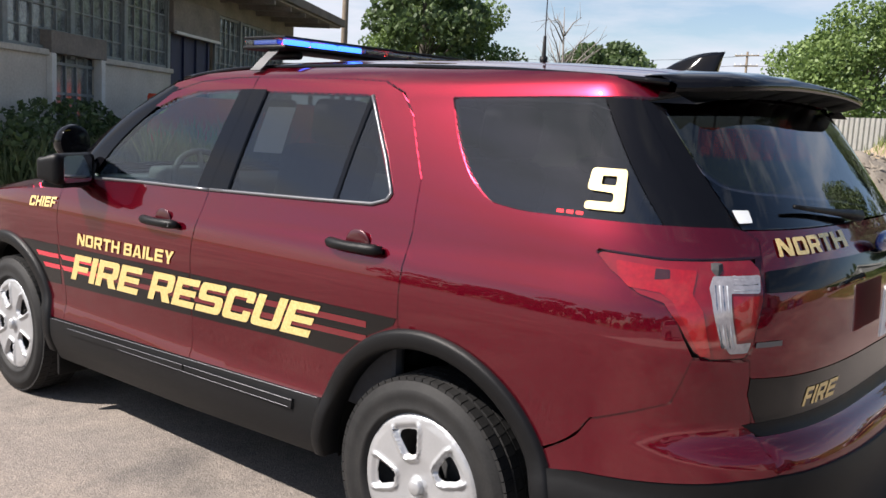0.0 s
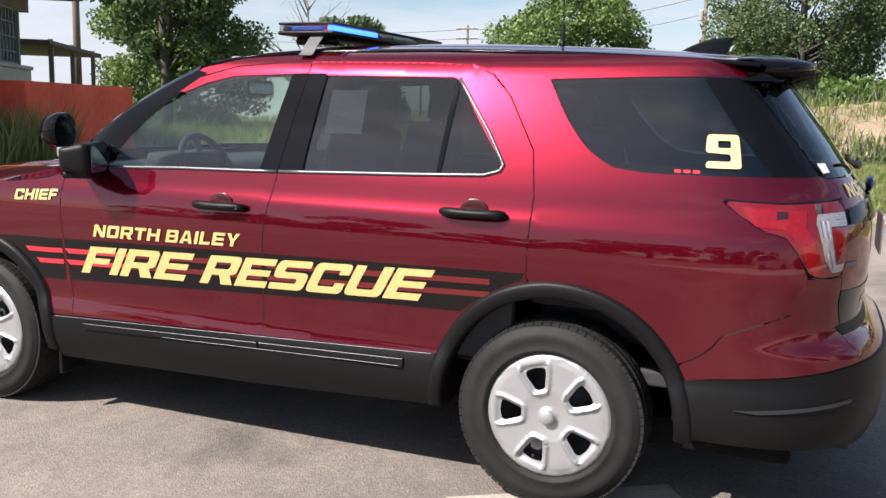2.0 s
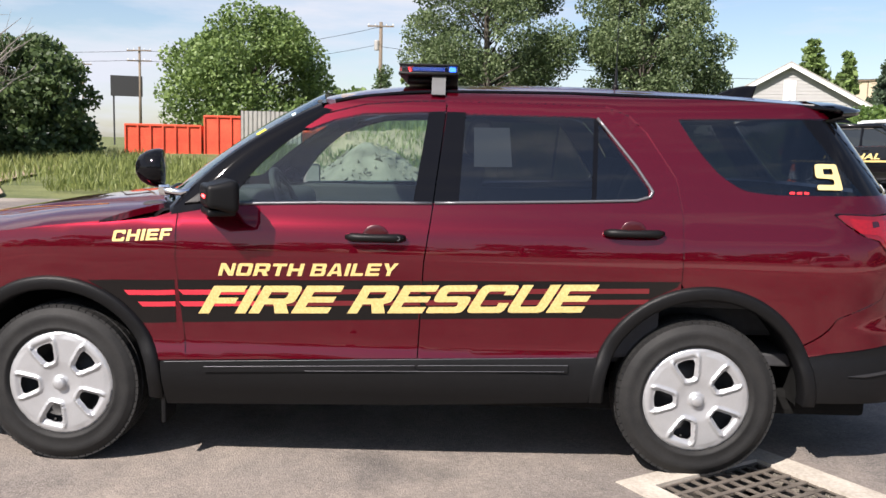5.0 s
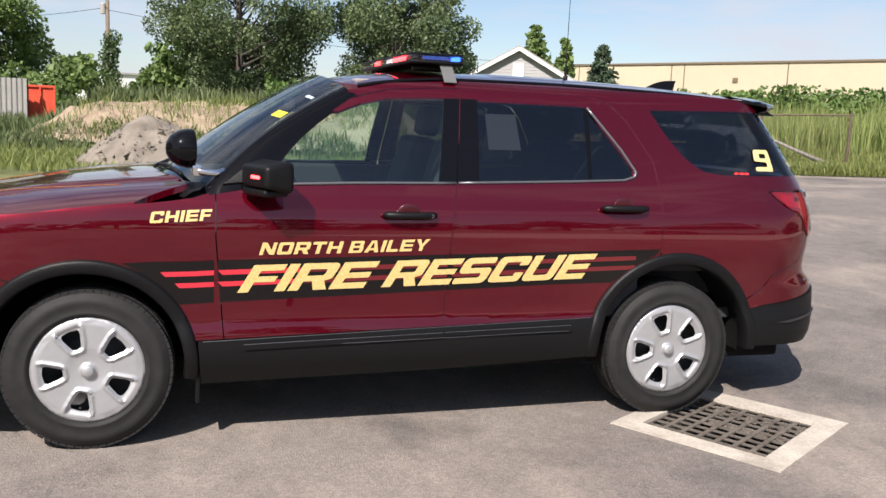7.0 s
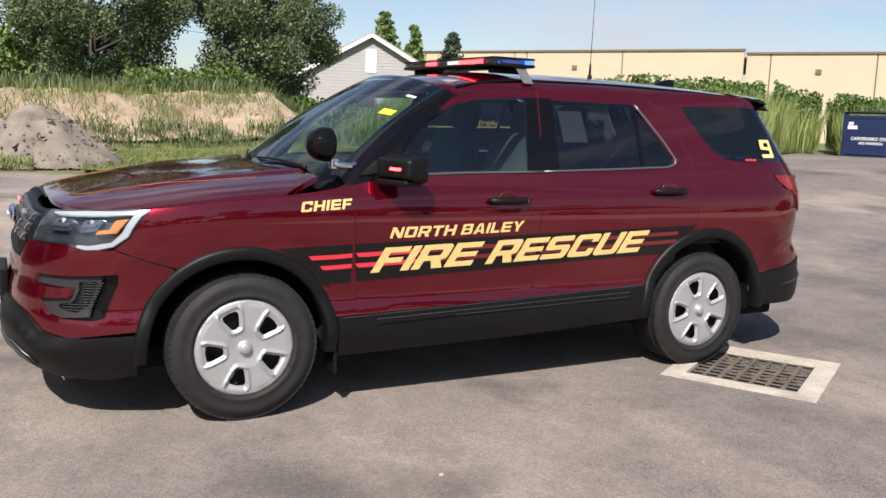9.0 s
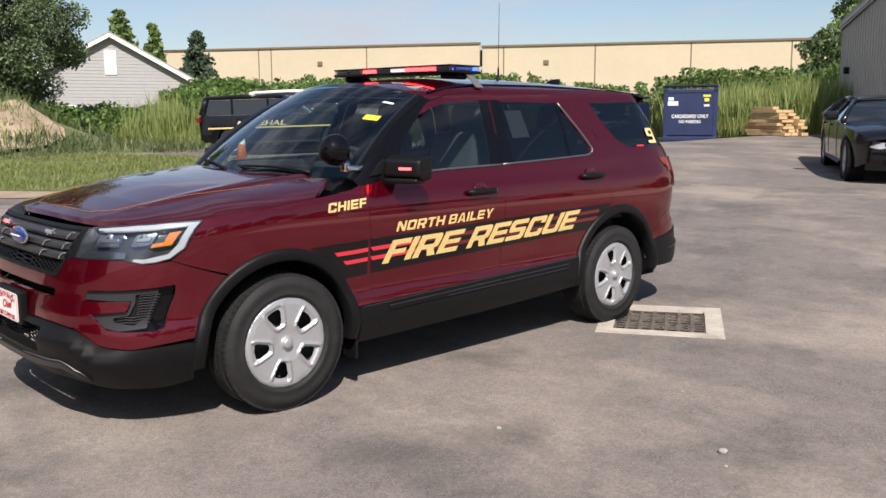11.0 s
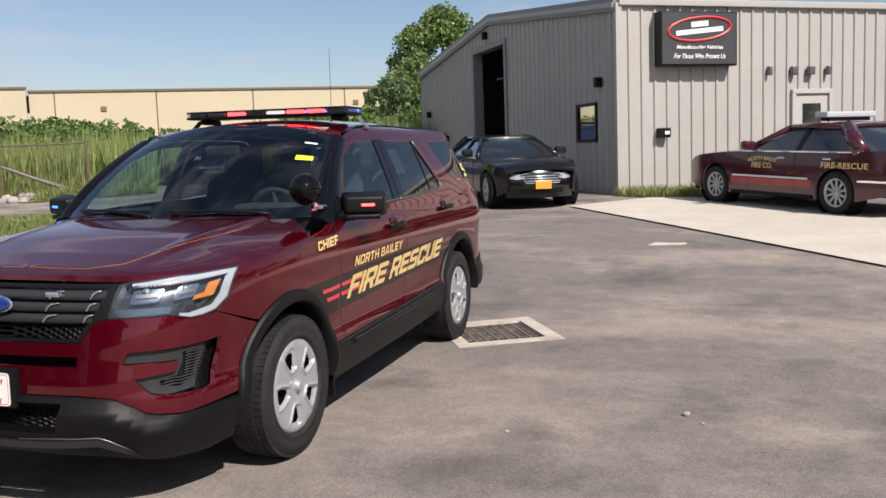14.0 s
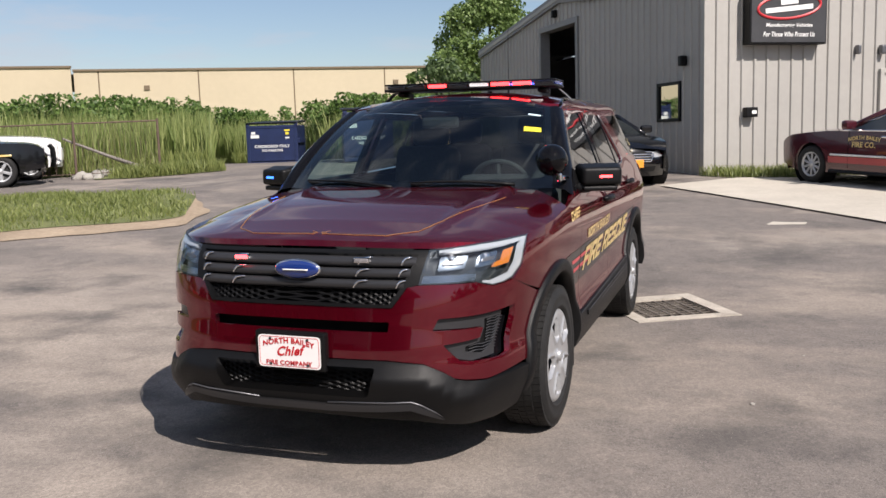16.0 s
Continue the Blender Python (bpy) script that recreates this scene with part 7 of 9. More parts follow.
def blades(name, poly, count, h0, h1, material, label, width=0.012, bend=0.3, category="grass", height=None, dense=None, z_off=0.0):
    """Bent blades sown over an outline."""
    p = np.array(poly)
    lo, hi = p.min(0), p.max(0)
    pts = RNG.uniform(lo, hi, (count * 6, 2))
    pts = pts[inside(pts[:, 0], pts[:, 1], poly)]
    clump = np.array([noise.noise(Vector((a * 0.9, b * 0.9, 1.7))) + 0.5 * noise.noise(Vector((a * 3.1, b * 3.1, 5.2))) for a, b in pts[:count * 2]])
    pts = pts[:count * 2][np.argsort(-(clump + RNG.uniform(-0.5, 0.5, len(clump))))][:count]
    n = len(pts)
    z = np.array([(height or ground_z)(a, b) for a, b in pts]) - 0.02 + z_off
    base = np.column_stack([pts, z])
    h = RNG.uniform(h0, h1, n)[:, None]
    a = RNG.uniform(0, 6.28, n)
    side = np.column_stack([np.cos(a), np.sin(a), np.zeros(n)]) * width * RNG.uniform(0.6, 1.5, n)[:, None]
    b = RNG.uniform(0, 6.28, n)
    out = np.column_stack([np.cos(b), np.sin(b), np.zeros(n)]) * bend * RNG.uniform(0.2, 1.4, n)[:, None] * h
    up = np.array([0, 0, 1.0])
    mid, tip = base + up * h * 0.6 + out * 0.35, base + up * h + out
    v = np.empty((n, 4, 3))
    v[:, 0], v[:, 1], v[:, 2], v[:, 3] = base - side, mid + side * 0.9, tip, mid - side * 0.9
    v[:, 1] += 0
    return tagged(quads(name, v.reshape(-1, 3), 4, material), label, category, kind="stuff")


def mound_leaves(name, poly, z0, z1, count, leaf, material, label, category="vines", rough=0.35, bottom=None):
    """A tangle of leaves over an outline, its top uneven."""
    p = np.array(poly)
    pts = RNG.uniform(p.min(0), p.max(0), (count * 5, 2))
    pts = pts[inside(pts[:, 0], pts[:, 1], poly)][:count]
    t = np.array([noise.noise(Vector((a * 0.55, b * 0.55, 8))) + 0.5 * noise.noise(Vector((a * 1.7, b * 1.7, 2))) for a, b in pts])
    g = np.array([ground_z(a, b) for a, b in pts])
    top = g + z0 + (z1 - z0) * np.clip(0.5 + t * 0.9, 0, 1)
    f = RNG.uniform(0, 1, len(pts)) ** rough
    z = g + (bottom or 0.0) + (top - g - (bottom or 0.0)) * f
    return tagged(quads(name, leaves_at(np.column_stack([pts, z]), leaf, 0.1), 4, material), label, category, kind="stuff")


EDGE_A = [(-8, -26), (-12.6, -19.6), (-16.2, -13.9)]
EDGE_B = [(-26.5, -19.5), (-28.0, -16.4), (-22.2, -11.8), (-21.7, -9.3), (-22.5, -6.3), (-26, -4)]


def edge_band(edge, d0, d1):
    """A strip behind the lot's far edge, between two depths."""
    n = Vector((-0.72, -0.69))
    a = [(x + n.x * d0, y + n.y * d0) for x, y in edge]
    b = [(x + n.x * d1, y + n.y * d1) for x, y in edge]
    return a + b[::-1]


for edge, k in ((EDGE_A, 1.0), (EDGE_B, 1.1)):
    blades("roadside_grass", edge_band(edge, 0.0, 1.6), int(6000 * k), 0.25, 0.8, BLADE, "bright uncut grass along the lot's edge", 0.016)
    blades("tall_reeds", edge_band(edge, 0.8, 4.5), int(10000 * k), 0.9, 1.9, REED, "band of tall pale-green reeds and grass", 0.018, 0.18, "reeds")
    blades("tall_reeds", edge_band(edge, 3.5, 9.5), int(8000 * k), 1.5, 2.3, REED, "band of tall pale-green reeds and grass", 0.024, 0.18, "reeds")
    mound_leaves("vine_thicket", edge_band(edge, 4.5, 10.5), 1.9, 2.65, int(16000 * k), 0.16, VINE, "leafy green vines grown over the reeds", bottom=1.2)
GAP = [(-16.2, -13.9), (-23.0, -18.4), (-27, -21), (-34, -27), (-23, -20.5)]
blades("tall_reeds", GAP, 5000, 1.0, 2.1, REED, "band of tall pale-green reeds and grass", 0.022, 0.18, "reeds")
mound_leaves("vine_thicket", [(-19.5, -16.6), (-27, -21), (-34, -27), (-24, -21)], 1.9, 2.6, 5000, 0.16, VINE, "leafy green vines grown over the reeds", bottom=1.2)
NEAR_EDGE = [(-12.6, -15.3), (-12.9, -14.3), (-13.9, -13.6), (-15.6, -13.0), (-16.9, -14.2), (-14.6, -16.8)]
laid("grass_verge", rounded(NEAR_EDGE, 0.3), GRASS_SOIL, "rough grass verge beside the lot", 0.02, 0.5, category="grass")
blades("roadside_grass", NEAR_EDGE, 6000, 0.10, 0.45, BLADE, "bright uncut grass along the lot's edge", 0.014, 0.5)
VERGE = [(-8.9, -10.4), (-6.5, -7.7), (-4.2, -6.35), (-3.75, -6.45), (-3.2, -7.0), (-2.75, -7.6), (-1.95, -8.15), (0.5, -11.9), (2.4, -12.6), (1.5, -20), (-5, -21), (-6.4, -13.9), (-8.8, -12.9)]
laid("grass_verge", rounded(VERGE, 0.4), GRASS_SOIL, "rough grass verge beside the lot", 0.02, 0.8, category="grass")
blades("verge_grass", VERGE, 38000, 0.04, 0.17, BLADE, "short patchy yellow-green grass", 0.008, 0.6)
blades("bank_weeds", [(6.5, -23.6), (0.5, -22.9), (-5.0, -23.2), (-5.2, -26.5), (-1, -27.4), (5.5, -26.6)], 2600, 0.2, 0.55, BLADE, "weeds growing on the sandy bank", 0.016, 0.5)
mound_leaves("vine_thicket", [(-8, -40), (-22, -38), (-23, -41.5), (-9, -43)], 1.2, 1.9, 5000, 0.2, VINE, "leafy green vines grown over the reeds", bottom=0.3)
blades("facade_grass", [(-12.25, 0.75), (-11.75, 1.5), (-11.8, 2.75), (-12.6, 4.2), (-13.6, 3.4), (-12.75, 2.2), (-12.40, 1.2)], 3200, 0.06, 0.30, BLADE, "bright grass tufts along the metal wall", 0.009, 0.5)
blades("field_grass", [(17.5, -10), (10.8, -14.5), (9, -22), (12, -34), (28, -50), (44, -40), (24, -16), (19, -9)], 22000, 0.15, 0.6, BLADE, "uncut field grass with bare patches", 0.018, 0.45)
blades("field_grass", [(9.5, -13.5), (3.2, -13.0), (2, -20), (7.8, -23.5), (9.8, -22), (10.5, -15)], 9000, 0.08, 0.35, BLADE, "uncut field grass with bare patches", 0.014, 0.5)
blades("bank_grass", [(-14, -28.6), (9.5, -28), (11, -44), (-14, -44)], 16000, 0.3, 0.9, WEED, "tall weeds on top of the bank", 0.03, 0.35)
blades("bank_weeds", [(-9.6, -21.8), (7.0, -21.5), (8.5, -25.5), (4, -24.2), (-6, -23.4), (-9.6, -24.5)], 5000, 0.1, 0.5, WEED, "weeds at the foot of the sandy bank", 0.02, 0.5)
mound_leaves("undergrowth", [(-13, -30), (-6, -29.6), (-1, -30.2), (-1, -33), (-13, -35)], 0.5, 1.4, 7000, 0.2, VINE, "low green brush under the trees", "brush")
mound_leaves("undergrowth", [(4.5, -37), (-0.5, -36), (-0.5, -40), (4.0, -41)], 0.9, 2.2, 6000, 0.24, BROADLEAF, "low green brush under the trees", "brush")
mound_leaves("dry_brush", [(-9.4, -21.8), (-11.6, -21.0), (-10.9, -20.2), (-9.2, -20.9)], 0.4, 1.1, 2600, 0.11, DRY, "reddish dry brush pile", "brush", 0.8)
mound_leaves("undergrowth", [(-10.5, -25.5), (-14.0, -21.5), (-16.5, -24), (-12, -29)], 1.2, 2.2, 7000, 0.16, VINE, "low green brush under the trees", "brush")

# ---- trees ----
for x, y, top, wide, n in ((-7.2, -36.0, 12.5, 6.8, 48000), (-0.2, -36.0, 13.0, 7.6, 54000)):
    tree(x, y, top, wide, POPLAR, "tall poplar with loose grey-green leaves on the bank", int(n * 1.7), 0.125, 0.2, 0.10, group="poplars", lobes=95)
tree(1.9, -38.5, 6.5, 3.6, BROADLEAF, "bright green bushy tree behind the bank", 5000, 0.26, 0.15, 0.2)
tree(-48.5, -14.3, 11.0, 9.0, BROADLEAF, "leafy tree behind the metal workshop", 26000, 0.23, 0.3, 0.15, lobes=55)
tree(-62.0, -25.0, 7.0, 2.8, BROADLEAF, "small tree against the warehouse wall", 4000, 0.26, 0.12, 0.1)
tree(-41, -15, 6.0, 4.0, DARKLEAF, "green shrub behind the reeds", 4500, 0.26, 0.1, 0.05)
conifer(-27.6, -68.6, 10.9, 4.8, BROADLEAF, "green pointed tree behind the house", 4200, 0.45)
conifer(-30.0, -67.6, 9.8, 3.4, BROADLEAF, "green pointed tree behind the house", 4200, 0.45)
conifer(-29.4, -59.0, 8.5, 4.6, SPRUCE, "blue-green spruce near the warehouse", 5200, 0.32)
tree(18.7, -73.2, 12.4, 14.6, BROADLEAF, "large round green tree in the distance", 40000, 0.33, 0.45, 0.02, lobes=120)
tree(25.4, -29, 7.7, 6.6, BROADLEAF, "bushy rounded willow-like tree", 40000, 0.18, 0.25, 0.03, lobes=110)
tree(20.9, -36.0, 5.9, 5.6, DARKLEAF, "dark dense tree beside the field", 18000, 0.26, 0.25, 0.02, lobes=90)
tree(24.0, -26.0, 9.5, 5.0, DARKLEAF, "tall dark tree behind the bushy one", 8000, 0.26, 0.25, 0.35)
tree(9.5, -62.0, 5.2, 6.0, BROADLEAF, "small distant green tree", 4000, 0.4, 0.2, 0.05)


def dead_tree(x, y, top):
    z0 = ground_z(x, y) - 0.1
    ob = thing("dead_tree", Matrix.Translation((x, y, z0)), "bare dead tree with bleached branches", "tree")
    h = top - z0
    bm = tube([(0, 0, 0), (0.1, 0, h * 0.3), (-0.1, 0.1, h * 0.6), (0.1, 0, h)], [0.13, 0.10, 0.06, 0.012], 7)
    for i in range(16):
        f = RNG.uniform(0.3, 0.85)
        a = RNG.uniform(0, 6.28)
        p = Vector((0, 0, h * f))
        d = Vector((math.cos(a), math.sin(a), RNG.uniform(0.5, 1.3))) * h * (1 - f) * 0.6
        q = p + d
        tube([p, p + d * 0.5 + Vector((0, 0, 0.15)), q], [0.04, 0.025, 0.008], 5, bm)
        for k in range(3):
            e = Vector(RNG.normal(size=3)) * 0.35 + d * 0.25
            s = p + d * RNG.uniform(0.4, 0.9)
            tube([s, s + e], [0.013, 0.005], 4, bm)
    part("trunk", bm, DEAD, ob, smooth=True)


dead_tree(19.8, -30.3, 6.9)
dead_tree(20.5, -31.2, 5.6)


# ---- utility poles and their wires ----
def utility_pole(x, y, top, label, arms=1, ivy=False, can=False, r=0.14):
    z0 = ground_z(x, y) - 0.1
    ob = thing("utility_pole", Matrix.Translation((x, y, z0)), label, "utility pole", "utility poles")
    h = top - z0
    part("pole", tube([(0, 0, 0), (0, 0, h)], [r, r * 0.7], 10), POLE, ob, smooth=True)
    for i in range(arms):
        part("crossarm", box(2.2, 0.1, 0.12, (0, 0.12, h - 0.35 - i * 0.9), 0.01), POLE, ob)
        for k in (-1, -0.45, 0.45, 1):
            part("insulator", lathe([(0.001, 0), (0.04, 0), (0.05, 0.06), (0.02, 0.14), (0.001, 0.15)], 8), WHITE, ob).matrix_basis = pose(k, 0.12, h - 0.30 - i * 0.9, 90)
    if can:
        part("transformer", lathe([(0.001, 0), (0.2, 0), (0.22, 0.05), (0.22, 0.75), (0.18, 0.82), (0.001, 0.84)], 14), SIDING, ob, "grey transformer can").matrix_basis = pose(0.32, 0, h - 2.3, 90)
    if ivy:
        c = [(RNG.normal() * 0.2 - 0.25, RNG.normal() * 0.2, v) for v in np.linspace(0.8, h * 0.62, 16)]
        quads("ivy", leaves_at(cluster(c, [0.75] * 16, 260), 0.24), 4, DARKLEAF, ob)
    return ob


utility_pole(7.6, -69.9, 11.4, "wooden utility pole with ivy round its foot", 1, True, True, 0.2)
utility_pole(29.6, -75.2, 9.5, "distant wooden utility pole with crossarms", 2)
utility_pole(24.4, -21.6, 9.5, "brown wooden utility pole by the old factory", 1, r=0.15)
utility_pole(43.7, -96.5, 9.9, "distant wooden utility pole with crossarms", 1)
for a, b, s in (((7.6, -69.7, 11.0), (29.6, -75.0, 9.1), 0.7), ((7.6, -69.7, 9.6), (29.6, -75.0, 8.3), 0.8), ((7.6, -69.7, 9.4), (-40, -66, 7.8), 1.2), ((29.6, -75.0, 9.1), (70, -70, 10.0), 0.9), ((29.6, -75.0, 8.3), (70, -70, 9.2), 0.9)):
    A, B = Vector(a), Vector(b)
    part_w = part("overhead_wire", tube([A.lerp(B, t) - Vector((0, 0, s * 4 * t * (1 - t))) for t in [k / 16 for k in range(17)]], 0.018, 4), WIRE, None)
    tagged(part_w, "black overhead wire between poles", "wire", "overhead wires")

# ---- containers, fence panels, far buildings ----
CONTAINER = make("faded_red_container", (0.62, 0.055, 0.025), 0.6, 0.1, 0, 0.15, 1.2, 0.1, 20, second=(0.74, 0.11, 0.05))
GALV = make("galvanised_sheet", (0.36, 0.35, 0.33), 0.5, 0.35, 0, 0.12, 2)
FAR_WHITE = make("far_white_wall", (0.72, 0.72, 0.70), 0.8, vary=0.05)


def skip(a, b, wide, z0, z1, label, mark=False):
    """An open steel roll-off box with ribs."""
    A, B = Vector((*a, 0)), Vector((*b, 0))
    t = (B - A).normalized()
    n = Vector((t.y, -t.x, 0))
    if n.y > 0:
        n = -n
    m = Matrix(((t.x, n.x, 0, A.x), (t.y, n.y, 0, A.y), (0, 0, 1, 0), (0, 0, 0, 1)))
    ob = thing("roll_off_container", m, label, "container", "roll-off containers")
    L, H = (B - A).length, z1 - z0
    for y in (0.04, wide - 0.04):
        part("side_wall", box(L, 0.06, H, (L / 2, y, z0 + H / 2), 0.01), CONTAINER, ob)
    for x in (0.03, L - 0.03):
        part("end_wall", box(0.06, wide - 0.1, H, (x, wide / 2, z0 + H / 2), 0.01), CONTAINER, ob)
    part("container_floor", box(L - 0.1, wide - 0.1, 0.08, (L / 2, wide / 2, z0 + 0.06)), CONTAINER, ob)
    part("top_rail", box(L + 0.08, 0.14, 0.12, (L / 2, 0, z1 - 0.03), 0.02), CONTAINER, ob)
    k = max(3, int(L / 0.6))
    for i in range(k + 1):
        part("rib", box(0.09, 0.10, H, (L * i / k, -0.03, z0 + H / 2), 0.015), CONTAINER, ob)
    if mark:
        for i in range(4):
            part("number_bar", box(0.16, 0.02, 0.30, (L * 0.45 + i * 0.24, -0.005, z1 - 0.42)), PLASTIC, ob, "plain dark bar")


skip((8.5, -45.0), (11.8, -44.6), 2.2, 0.75, 2.75, "faded red steel roll-off container behind the bank")
skip((12.9, -44.6), (15.1, -44.5), 2.2, 0.55, 2.75, "faded red steel roll-off container beside a fence panel")
skip((15.3, -44.4), (19.3, -43.9), 2.0, 0.5, 2.2, "low faded red steel roll-off container in the field")
skip((11.9, -5.45), (12.98, -8.95), 1.9, 0.2, 1.76, "orange-red steel container in the weeds", True)


def fence_panel():
    ob = thing("corrugated_panel", Matrix.Translation((11.3, -44.0, -0.25)), "grey corrugated metal fence panel", "fence panel")
    vs, fs = [], []
    for i in range(55):
        x = -1.65 + i * 0.061
        y = 0.03 if i % 4 < 2 else -0.03
        vs += [(x, y, 0.7), (x, y, 3.3)]
        if i:
            fs.append((2 * i - 2, 2 * i, 2 * i + 1, 2 * i - 1))
    sh = link("sheet", vs, fs, GALV, ob, False)
    sh.modifiers.new("t", "SOLIDIFY").thickness = 0.01
    for x in (-1.65, 1.65):
        part("post", box(0.09, 0.09, 2.9, (x, -0.09, 1.9), 0.01), STEEL, ob)


fence_panel()


def shed(x, y, w, d, z1, yaw, label, roof=0.5):
    ob = thing("low_building", pose(x, y, 0, 0, 0, yaw), label, "building")
    part("wall", box(w, d, z1, (0, 0, z1 / 2)), FAR_WHITE, ob)
    part("roof", box(w + 0.6, d + 0.6, 0.25, (0, 0, z1 + 0.1), 0.03), GALV, ob)
    for i in range(3):
        part("window", box(w * 0.12, 0.08, z1 * 0.2, (-w * 0.3 + i * w * 0.3, d / 2 + 0.02, z1 * 0.6)), GLASS_DARK, ob)


shed(10.3, -112, 7.5, 6, 6.2, 8, "distant low white building")
shed(33.6, -43.6, 8, 7, 4.3, 30, "small white building behind the field")


def billboard():
    ob = thing("billboard", pose(30.7, -74.9, 0, 0, 0, 20), "distant billboard on steel legs", "billboard")
    part("panel", box(2.7, 0.3, 1.8, (0, 0, 6.0), 0.02), STEEL, ob)
    for x in (-1.1, 1.1):
        part("leg", box(0.15, 0.15, 5.2, (x, -0.2, 2.6)), STEEL, ob)


billboard()


def gravel_mound():
    vs, fs, n, k = [], [], 44, 16
    for j in range(k + 1):
        for i in range(n):
            a, f = 2 * math.pi * i / n, 1 - j / k
            x, y = 3.0 + 1.75 * f * math.cos(a), -15.0 + 1.5 * f * math.sin(a)
            h = 1.22 * (1 - f ** 1.35) * (1 + 0.14 * noise.noise(Vector((x * 1.6, y * 1.6, 0))))
            vs.append((x, y, ground_z(x, y) - 0.03 + h + 0.035 * noise.noise(Vector((x * 7, y * 7, 2)))))
    for j in range(k):
        fs += [(j * n + i, j * n + (i + 1) % n, (j + 1) * n + (i + 1) % n, (j + 1) * n + i) for i in range(n)]
    tagged(link("gravel_mound", vs, fs, GRAVEL), "heap of mixed grey-brown gravel", "gravel heap", kind="stuff")
    st = bmesh.new()
    for i in range(700):
        a, f = RNG.uniform(0, 6.28), math.sqrt(RNG.uniform(0, 1.25))
        x, y = 3.0 + 1.75 * f * math.cos(a), -15.0 + 1.5 * f * math.sin(a)
        z = ground_z(x, y) - 0.03 + 1.22 * (1 - min(f, 1) ** 1.35)
        s = RNG.uniform(0.012, 0.045)
        c = [Vector((x, y, z)) + Vector(RNG.normal(size=3)) * s for _ in range(5)]
        vv = [st.verts.new(q) for q in c]
        for t in ((0, 1, 2), (0, 2, 3), (0, 3, 4), (1, 2, 4), (2, 3, 4), (0, 1, 4)):
            st.faces.new([vv[q] for q in t])
    ob = part("gravel_stones", st, GRAVEL, None)
    tagged(ob, "loose stones on the gravel heap", "stones", kind="stuff")


gravel_mound()

# ---- old factory with steel windows ----
OLD_WALL = make("weathered_block_wall", (0.50, 0.46, 0.39), 0.9, vary=0.22, scale=1.2, bump=0.3, bump_scale=25, second=(0.62, 0.58, 0.51), fine=22)
OLD_STEEL = make("grey_window_steel", (0.22, 0.24, 0.24), 0.6, 0.3, vary=0.2, scale=10)
# the panes' pale second tone stands in for mirrored sky
OLD_PANE = make("grimy_sky_pane", (0.06, 0.075, 0.08), 0.14, 0, 0.6, 0.6, 3, second=(0.28, 0.31, 0.32))
OLD_ROOF = make("brown_roof_edge", (0.12, 0.10, 0.085), 0.85, vary=0.25, scale=3)
OLD_SOFFIT = make("grey_timber_soffit", (0.20, 0.175, 0.15), 0.9, vary=0.3, scale=2)
OLD_DOOR = make("dark_blue_door_paint", (0.02, 0.025, 0.065), 0.6, vary=0.25, scale=3)
OLD_WHITE = make("chalky_white_paint", (0.62, 0.61, 0.57), 0.8, vary=0.15, scale=5)
FA, FT = Vector((12.75, -4.04, -0.25)), Vector((0.5305, -0.8475, 0)).normalized()
FN = Vector((FT.y, -FT.x, 0))


